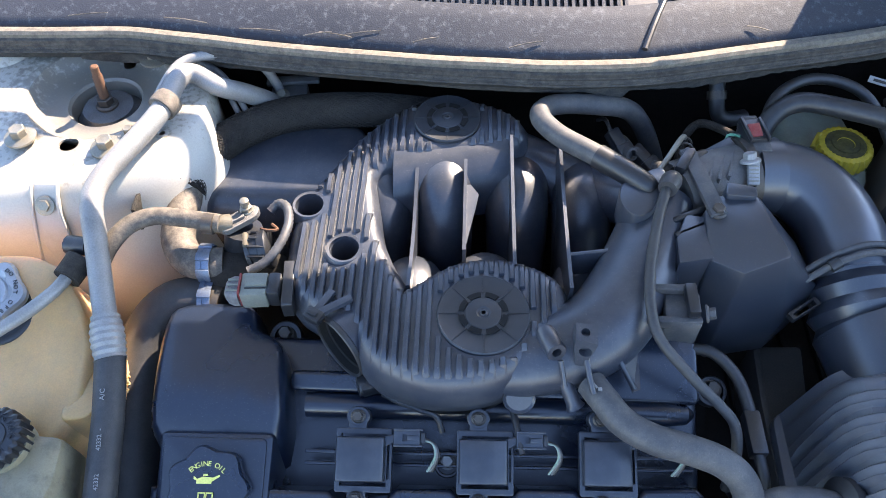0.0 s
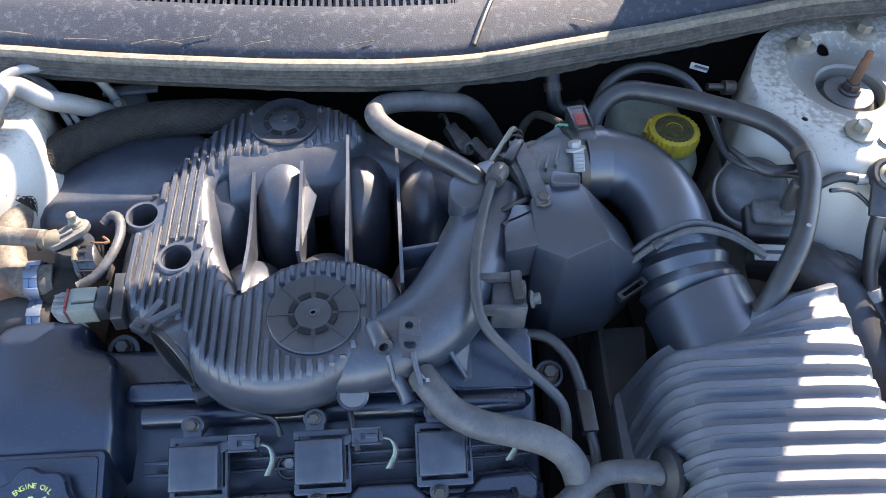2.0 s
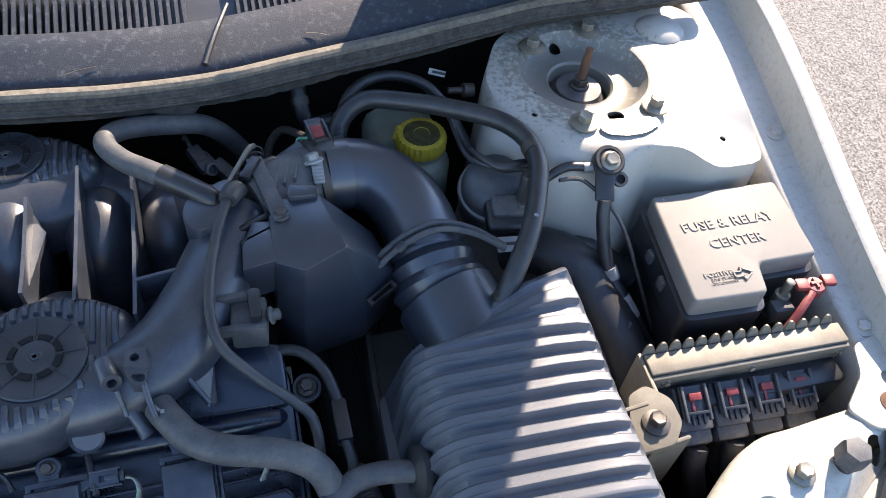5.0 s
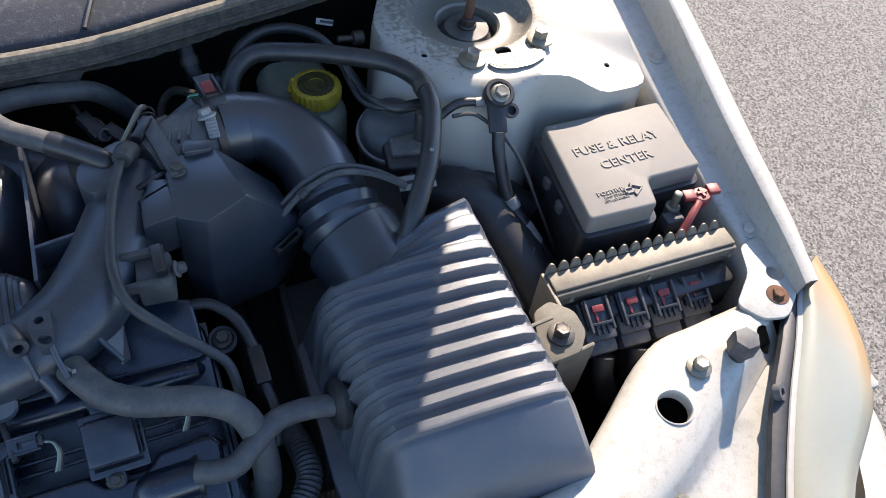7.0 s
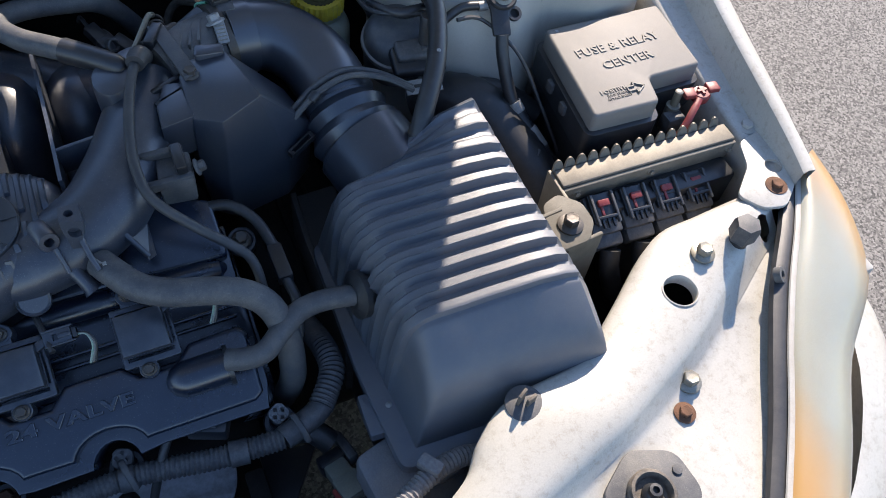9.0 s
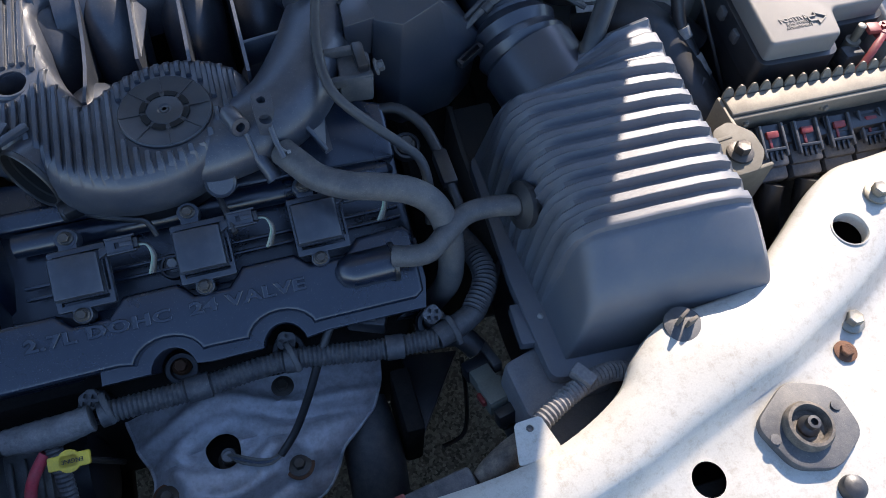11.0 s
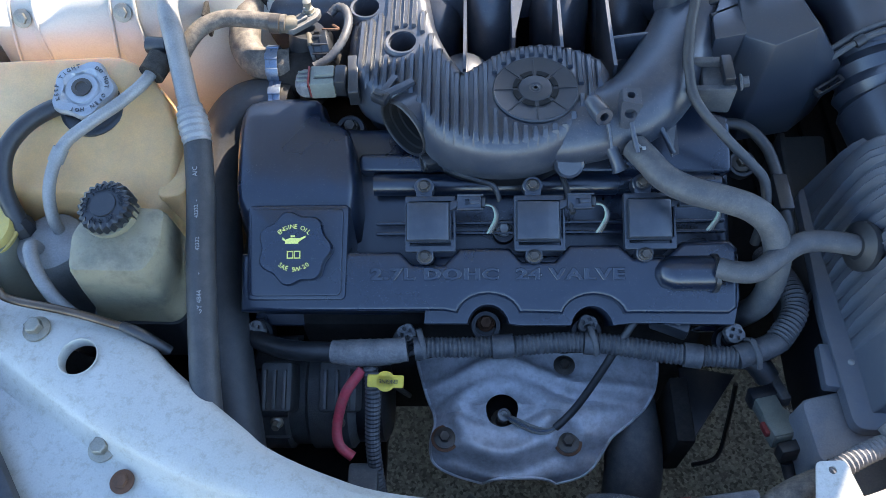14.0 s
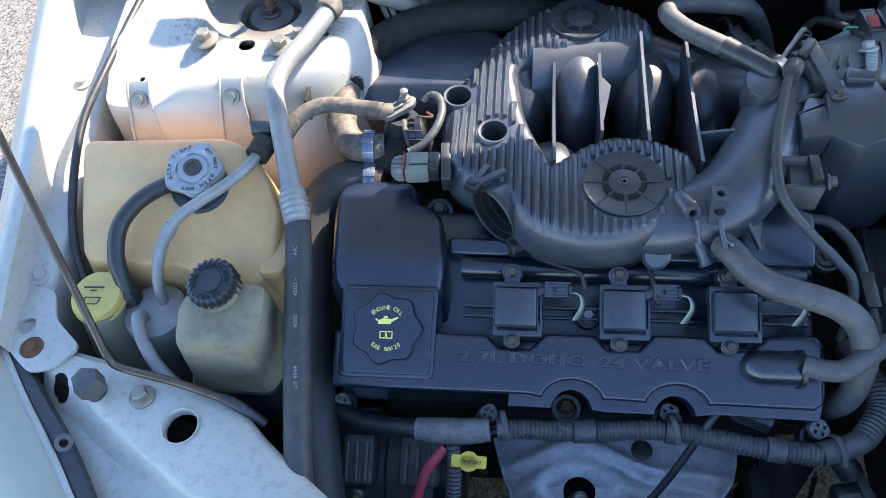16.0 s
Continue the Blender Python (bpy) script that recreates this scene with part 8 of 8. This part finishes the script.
part("skirt", loft([[(-0.366 + (x + 0.366) * k, 0.236 + (y - 0.236) * k, z) for x, y in rounded(P0, 0.009)] for z, k in ((0.52, 1.14), (0.585, 1.20), (0.598, 1.19), (0.598, 1.08))]), black, ps)
part("neck", lathe((-0.373, 0.257, 0.675), [(0.024, 0), (0.024, 0.02)], axis=(-0.05, -0.12, 1), seg=28), ps_plastic, ps)
pc = part("cap", lathe((-0.3735, 0.2585, 0.686), [(0.0235, 0), (0.024, 0.016), (0.023, 0.0190), (0.0195, 0.0205), (0.0190, 0.0195), (0.012, 0.0195), (0.0115, 0.0207), (0.004, 0.0207)], axis=(-0.05, -0.15, 1), seg=130, lobes=22, depth=0.0013), black, ps, "knurled black cap", angle=30)
b = bmesh.new()
for i, ch in enumerate("POWER STEERING FLUID   USE ONLY   "):
    a = radians(200 - i * 360 / 34)
    if ch != " ":
        words(ch, 0.0048, 0.0005, Matrix.Translation((-0.3746, 0.2553, 0.7072)) @ turn((-0.05, -0.15, 1)) @ Matrix.Translation((0.0157 * math.cos(a), 0.0157 * math.sin(a), -0.0006)) @ Matrix.Rotation(a - math.pi / 2, 4, "Z"), bm=b)
part("lettering", b, black, pc)
solo("reservoir_bolt", hexbolt((-0.404, 0.266, 0.676), 0.0045, 0.008), dark_steel, "small dark bolt by the reservoir", "bolt", (-0.404, 0.266, 0.67))
ws = thing("washer_bottle", (-0.505, 0.24, 0.50), "white washer bottle with faded yellow cap", "washer bottle")
part("neck", lathe((-0.503, 0.238, 0.50), [(0.036, 0), (0.030, 0.10), (0.0235, 0.145), (0.0235, 0.155)], axis=(-0.02, 0.12, 1), seg=32), white_plastic, ws)
cp = part("cap", lathe((-0.507, 0.262, 0.651), [(0.0265, 0), (0.0285, 0.002), (0.0285, 0.005), (0.0268, 0.006), (0.0268, 0.0115), (0.0255, 0.0145), (0.012, 0.0158)], axis=(-0.05, -0.15, 1), seg=40), yellow_dull, ws, "faded yellow cap")
part("cap_tab", box((-0.496, 0.288, 0.665), (0.012, 0.014, 0.004), 0.001, m=Matrix.Rotation(-0.3, 4, "Z")), yellow_dull, cp)
cm = Matrix.Translation((-0.508, 0.2575, 0.6685)) @ turn((-0.05, -0.15, 1))
b = bmesh.new()
for c, s in (((-0.001, 0.009, 0), (0.022, 0.0016, 0.0006)), ((-0.001, 0.0055, 0), (0.007, 0.0014, 0.0006))):
    box(c, s, bm=b)
for p, q in (((-0.009, -0.002), (0.009, -0.002)), ((-0.009, -0.002), (-0.006, -0.009)), ((0.009, -0.002), (0.006, -0.009)), ((-0.006, -0.009), (0.006, -0.009))):
    box(((p[0] + q[0]) / 2, (p[1] + q[1]) / 2, 0), (math.dist(p, q), 0.001, 0.0006), m=Matrix.Rotation(math.atan2(q[1] - p[1], q[0] - p[0]), 4, "Z"), bm=b)
b.transform(cm)
part("printing", b, dark_mark, cp)
rod = thing("hood_prop_rod", (-0.46, 0.18, 0.66), "dark steel hood prop rod clipped to the support", "prop rod")
part("rod", tube([(-0.345, 0.158, 0.652), (-0.40, 0.171, 0.662), (-0.452, 0.180, 0.668), (-0.464, 0.186, 0.676), (-0.478, 0.206, 0.692), (-0.55, 0.32, 0.79), (-0.64, 0.46, 0.91), (-0.66, 0.50, 1.16)], 0.0038, 14, 5), rod_steel, rod)
part("pivot", tube([(-0.356, 0.161, 0.655), (-0.340, 0.156, 0.649), (-0.318, 0.148, 0.630)], [0.0045, 0.0052, 0.0045], 12, 3), rubber, rod, "ribbed rubber sleeve on the rod end")
def tank_bracket(x, y):
    t = thing("tank_bracket", (x, y, 0.66), "white painted tank bracket bolted to the tower", "bracket", "tank brackets")
    part("plate", loft([[(x - w, yy, zz), (x + w, yy, zz), (x + w, yy + 0.003, zz - 0.003), (x - w, yy + 0.003, zz - 0.003)] for w, yy, zz in ((0.0120, y + 0.008, 0.7360), (0.0125, y + 0.001, 0.7310), (0.0130, y - 0.009, 0.7170), (0.0160, y - 0.020, 0.690), (0.0190, y - 0.028, 0.660))]), paint_old, t)
    for k in (-1, 1):
        part("folded_edge", tube([(x + k * w, yy - 0.001, zz) for w, yy, zz in ((0.0120, y + 0.008, 0.7360), (0.0125, y + 0.001, 0.7310), (0.0130, y - 0.009, 0.7170), (0.0160, y - 0.020, 0.690), (0.0190, y - 0.028, 0.660))], 0.0017, 8, 3), paint_old, t)
    part("nut", hexbolt((x, y - 0.007, 0.7225), 0.006, 0.005, axis=(0, -0.75, 0.65), washer=1.6), steel, t, "zinc nut on a wide washer")
    return t
tank_bracket(-0.402, 0.487)
tank_bracket(-0.505, 0.482)
solo("washer_line", tube([(-0.535, 0.70, 0.745), (-0.548, 0.60, 0.735), (-0.556, 0.52, 0.728), (-0.565, 0.45, 0.715), (-0.563, 0.38, 0.690), (-0.553, 0.32, 0.660), (-0.53, 0.27, 0.62)], 0.0045, 12, 6), rubber, "black washer tube clipped along the fender ledge", "hose", (-0.55, 0.48, 0.68))
solo("foam_pad", box((-0.322, 0.500, 0.700), (0.004, 0.035, 0.030), 0.001), mesh_black, "black foam pad on the tower's side", "foam pad", (-0.322, 0.5, 0.69))

# ---- front of the engine ----
hs = thing("heat_shield", (0.01, 0.15, 0.44), "pressed aluminium exhaust heat shield with round hole", "heat shield")
rows = [(0.222, -0.112, 0.150), (0.205, -0.110, 0.149), (0.188, -0.105, 0.146), (0.170, -0.100, 0.139), (0.155, -0.093, 0.128), (0.140, -0.090, 0.112), (0.126, -0.093, 0.094), (0.112, -0.095, 0.083), (0.100, -0.088, 0.074), (0.091, -0.066, 0.060), (0.085, -0.040, 0.035)]
rs_ = smooth([(a, c, d) for a, c, d in rows], 4)
rings = []
for q in rs_:
    y, x0, x1 = q.x, q.y, q.z
    ring = []
    for i in range(61):
        f = i / 60
        x = x0 + (x1 - x0) * f
        d = math.hypot(x + 0.02, (y - 0.148) * 1.1)
        z = 0.484 - 0.6 * max(0, 0.135 - y) - 0.022 * (2 * f - 1) ** 4
        z += 0.008 * math.exp(-((d - 0.046) / 0.011) ** 2) - 0.004 * math.exp(-(d / 0.03) ** 2)
        ya = y - 0.030 * math.exp(-((x + 0.02) / 0.05) ** 2) * (1 if y > 0.150 else -0.75)
        z += 0.0065 * math.exp(-((ya - 0.172) / 0.0065) ** 2) - 0.0065 * math.exp(-((ya - 0.158) / 0.006) ** 2) + 0.006 * math.exp(-((ya - 0.125) / 0.006) ** 2) - 0.005 * math.exp(-((ya - 0.112) / 0.006) ** 2)
        for bx, by in ((-0.079, 0.121), (0.047, 0.117), (0.047, 0.197)):
            k = math.exp(-(((x - bx) ** 2 + (y - by) ** 2) / 0.013 ** 2) ** 2)
            z = z * (1 - k) + (0.468 if by < 0.15 else 0.478) * k
        ring.append((x, y, z))
    rings.append(ring)
b = loft(rings, cap=False, closed=False)
bmesh.ops.solidify(b, geom=b.faces[:], thickness=0.0015)
b = cut(b, lathe((-0.020, 0.148, 0.42), [(0.0165, 0), (0.0165, 0.1)], seg=32))
part("pressing", b, shield_metal, hs, angle=60)
part("hem", tube([tuple(p) for p in rings[-1]], 0.0018, 6, 1), shield_metal, hs)
part("hem", tube([tuple(r[0]) for r in rings], 0.0018, 6, 1), shield_metal, hs)
part("hem", tube([tuple(r[-1]) for r in rings], 0.0018, 6, 1), shield_metal, hs)
for bx, by, bz in ((-0.079, 0.121, 0.4695), (0.047, 0.117, 0.4695), (0.047, 0.197, 0.4795)):
    part("rust_ring", lathe((bx, by, bz - 0.0004), [(0.0145, 0), (0.0135, 0.0006), (0.010, 0.0008)], seg=28), rust, hs, "rust ring under the bolt")
    part("bolt", hexbolt((bx, by, bz), 0.006, 0.009, washer=1.9), dark_steel, hs, "dark flange bolt")
o2 = thing("oxygen_sensor", (-0.02, 0.148, 0.45), "oxygen sensor with pale wires and black sheath", "sensor")
part("body", lathe((-0.020, 0.148, 0.44), [(0.012, 0), (0.012, 0.012), (0.008, 0.013), (0.008, 0.028), (0.0055, 0.030)], axis=(0.1, -0.1, 1), seg=20), dark_steel, o2)
part("boss", lathe((-0.020, 0.148, 0.40), [(0.034, 0), (0.034, 0.040), (0.022, 0.044)], seg=28), engine_dark, o2, "dark manifold boss")
part("cap_ring", lathe((-0.018, 0.146, 0.468), [(0.0068, 0), (0.0068, 0.004), (0.0045, 0.005), (0.004, 0.003)], axis=(0.1, -0.1, 1), seg=18), alu, o2)
for k in range(3):
    part("wire", tube([(-0.018 + 0.001 * k, 0.146, 0.470), (-0.008, 0.138 - 0.003 * k, 0.484), (0.010, 0.128 - 0.003 * k, 0.488), (0.024, 0.124 - 0.002 * k, 0.490), (0.036, 0.126, 0.492)], 0.0015, 6, 6), (wire_white, blue_clamp, wire_white)[k], o2)
part("sheath", tube([(0.033, 0.125, 0.491), (0.052, 0.140, 0.505), (0.072, 0.160, 0.535), (0.088, 0.178, 0.565), (0.102, 0.194, 0.585), (0.112, 0.204, 0.590)], 0.0040, 10, 6), rubber, o2)
for k in range(3):
    part("wire", tube([(0.110, 0.202, 0.590), (0.118, 0.208 + 0.002 * k, 0.592), (0.128, 0.207 + 0.003 * k, 0.588)], 0.0014, 6, 4), wire_white, o2)
part("plug", box((0.140, 0.200, 0.580), (0.036, 0.022, 0.020), 0.003, m=Matrix.Rotation(-0.4, 4, "Z")), black, o2)
part("latch", box((0.139, 0.198, 0.591), (0.018, 0.010, 0.004), 0.001, m=Matrix.Rotation(-0.4, 4, "Z")), hose_grey, o2)
HP = [(-0.305, 0.245, 0.48), (-0.285, 0.215, 0.525), (-0.262, 0.196, 0.545), (-0.230, 0.182, 0.556), (-0.177, 0.175, 0.566), (-0.137, 0.174, 0.568), (-0.096, 0.178, 0.570), (-0.023, 0.179, 0.569), (0.062, 0.184, 0.568), (0.140, 0.171, 0.570), (0.198, 0.167, 0.570), (0.238, 0.182, 0.572), (0.260, 0.212, 0.574), (0.262, 0.245, 0.568), (0.256, 0.295, 0.54), (0.250, 0.34, 0.50)]
har = thing("engine_wiring_loom", (0, 0.18, 0.55), "grey corrugated engine wiring loom along the valve cover", "wiring loom")
part("smooth_tube", tube(HP[0:6], 0.0098, 16, 6), rubber, har)
part("taped_joint", tube([(-0.185, 0.1755, 0.566), (-0.160, 0.1735, 0.568), (-0.137, 0.173, 0.570), (-0.112, 0.176, 0.571)], [0.0115, 0.0135, 0.0135, 0.012], 16, 4, ridge=0.0006, pitch=0.009), tape, har, "pale taped joint")
part("corrugated_tube", tube(HP[6:11], 0.0105, 18, 8, ridge=0.0016, pitch=0.0042), loom, har, "ribbed loom tube", angle=20)
part("bend_tube", tube(HP[10:12] + HP[12:13], 0.0115, 16, 6), loom, har)
part("corrugated_tube", tube(HP[11:15], 0.0125, 18, 8, ridge=0.0016, pitch=0.0046), loom, har, angle=20)
for p, q in (((-0.030, 0.179, 0.569), (-0.010, 0.180, 0.569)), ((0.058, 0.184, 0.568), (0.068, 0.183, 0.568)), ((0.150, 0.170, 0.570), (0.166, 0.168, 0.570)), ((-0.105, 0.177, 0.570), (-0.096, 0.178, 0.570))):
    part("tape_band", tube([p, q], 0.0118, 16, 2), loom, har)
for p in ((0.063, 0.190, 0.576), (0.212, 0.175, 0.578), (-0.100, 0.186, 0.578)):
    part("tie", tube([(p[0] - 0.002, p[1] + 0.012, p[2] - 0.012), (p[0], p[1] + 0.004, p[2] + 0.004), (p[0] + 0.004, p[1] - 0.012, p[2] + 0.002), (p[0] + 0.006, p[1] - 0.019, p[2] - 0.008)], 0.003, 8, 3, flat=0.6), hose_grey, har)
dip = thing("dipstick", (-0.13, 0.14, 0.50), "yellow dipstick handle marked engine", "dipstick")
dm = Matrix.Translation((-0.130, 0.140, 0.578)) @ Matrix.Rotation(radians(20), 4, "X") @ Matrix.Rotation(radians(-2), 4, "Z")
b = prism(rounded([(-0.017, -0.006), (0.017, -0.006), (0.017, 0.006), (-0.017, 0.006)], 0.002), 0, 0.004, 0.0012)
lathe((0, 0, 0), [(0.0095, 0), (0.0095, 0.0035), (0.008, 0.004)], seg=28, bm=b)
b.transform(dm)
part("handle", b, yellow, dip)
part("lettering", words("ENGINE", 0.0050, 0.0003, dm @ Matrix.Translation((0.003, 0, 0.0042)) @ Matrix.Rotation(math.pi, 4, "Z")), dark_mark, dip)
part("stick", tube([(-0.130, 0.141, 0.576), (-0.128, 0.155, 0.53), (-0.12, 0.175, 0.45)], 0.003, 8, 3), dark_steel, dip)
alt = thing("alternator", (-0.22, 0.17, 0.36), "grimy cast alternator with red cable", "alternator")
part("body", lathe((-0.292, 0.190, 0.42), [(0.055, 0), (0.062, 0.006), (0.062, 0.040), (0.057, 0.044), (0.057, 0.062), (0.062, 0.066), (0.062, 0.108), (0.050, 0.118), (0.02, 0.12)], axis=(1, 0, 0), seg=40), cast, alt, angle=25)
for k in range(7):
    a = radians(20 + k * 24)
    part("cooling_fin", box((-0.264, 0.190 - 0.0625 * math.cos(a), 0.42 + 0.0625 * math.sin(a)), (0.034, 0.006, 0.003), 0.001, m=Matrix.Rotation(-a, 4, "X")), cast, alt)
for x0, w in ((-0.252, 0.034), (-0.188, 0.040)):
    blk_ = part("stator_block", box((x0, 0.168, 0.492), (w, 0.052, 0.040), 0.005, 2, m=Matrix.Rotation(0.35, 4, "X")), cast, alt, "dull cast housing block")
    for k in range(3):
        part("vent_bar", box((x0 - w * 0.3 + k * w * 0.3, 0.157, 0.5135), (0.004, 0.040, 0.006), 0.001, m=Matrix.Rotation(0.35, 4, "X")), cast, blk_)
    part("through_bolt", hexbolt((x0, 0.132, 0.487), 0.0045, 0.010, axis=(0, -0.9, 0.5)), steel, blk_)
part("rear_cover", lathe((-0.176, 0.185, 0.42), [(0.050, 0), (0.050, 0.028), (0.040, 0.034)], axis=(1, 0, 0), seg=36), black, alt)
part("red_cable", tube([(-0.155, 0.160, 0.560), (-0.172, 0.143, 0.545), (-0.181, 0.128, 0.525), (-0.184, 0.112, 0.512), (-0.180, 0.100, 0.505), (-0.168, 0.092, 0.500)], 0.0052, 14, 6), mat("pink_red_cable", (0.55, 0.06, 0.09), (0.42, 0.05, 0.07), 0.5, patch=40, dust=(0.3, 0.2, 0.18), dusty=0.4), alt, "faded red cable")
part("loom", tube([(-0.148, 0.163, 0.562), (-0.146, 0.140, 0.545), (-0.148, 0.10, 0.505), (-0.142, 0.06, 0.46), (-0.13, 0.03, 0.42)], 0.0078, 14, 6, ridge=0.0011, pitch=0.0042), loom, alt, angle=20)
part("plug", box((-0.158, 0.068, 0.485), (0.030, 0.040, 0.020), 0.003), hose_grey, alt, "grey alternator plug")
blk = thing("lower_pulley_cover", (0.11, 0.10, 0.36), "dark grey smooth exhaust pipe cover", "cover")
part("drum", tube([(0.118, 0.175, 0.43), (0.122, 0.13, 0.42), (0.120, 0.09, 0.39), (0.115, 0.05, 0.30)], [0.030, 0.031, 0.031, 0.03], 20, 4), hose_grey, blk)
part("support_arm", box((0.165, 0.15, 0.43), (0.020, 0.07, 0.10), 0.004), engine_dark, blk)
part("gusset", prism([(0.175, 0.12), (0.235, 0.20), (0.175, 0.21)], 0.44, 0.448, 0.001), black, blk)
solo("lower_wire", tube([(0.205, 0.135, 0.33), (0.235, 0.145, 0.33), (0.245, 0.175, 0.36), (0.243, 0.20, 0.42)], 0.0028, 8, 5), rubber, "thin black wire above the ground", "wire", (0.22, 0.16, 0.33))
solo("lower_hose", tube([(-0.06, 0.06, 0.44), (-0.03, 0.04, 0.44), (0.0, 0.035, 0.43), (0.03, 0.03, 0.40)], 0.014, 14, 5), rubber, "black lower hose beside the radiator", "hose", (0, 0.04, 0.42))
solo("fan_shroud", loft([[(x, 0.012 + 0.008 * math.sin(x * 60), 0.575), (x, 0.030 + 0.006 * math.sin(x * 45), 0.55), (x, 0.02, 0.45), (x, -0.03, 0.45), (x, -0.03, 0.575)] for x in (-0.16 + 0.02 * i for i in range(17))]), hose_grey, "torn grey plastic radiator shroud edge", "shroud", (0, 0.0, 0.45), angle=50)
sc = thing("side_connector", (0.235, 0.30, 0.62), "black wiring connector clipped beside the valve cover", "connector")
part("body", box((0.243, 0.300, 0.645), (0.014, 0.040, 0.014), 0.002), black, sc)
part("wire_tail", tube([(0.243, 0.320, 0.647), (0.235, 0.350, 0.655), (0.215, 0.370, 0.662), (0.19, 0.375, 0.66)], 0.0055, 10, 5), rubber, sc)
part("wire_tail", tube([(0.243, 0.282, 0.645), (0.246, 0.26, 0.635), (0.240, 0.24, 0.61)], 0.005, 10, 4), rubber, sc)
part("cover_stud", hexbolt((0.2190, 0.352, 0.628), 0.0065, 0.012, axis=(0, -0.4, 0.9)), dark_steel, sc)
part("sleeve", lathe((0.2190, 0.353, 0.620), [(0.0140, 0), (0.0140, 0.010), (0.0130, 0.012), (0.0105, 0.012), (0.0100, 0.004)], axis=(0, -0.4, 0.9), seg=28), black, sc)
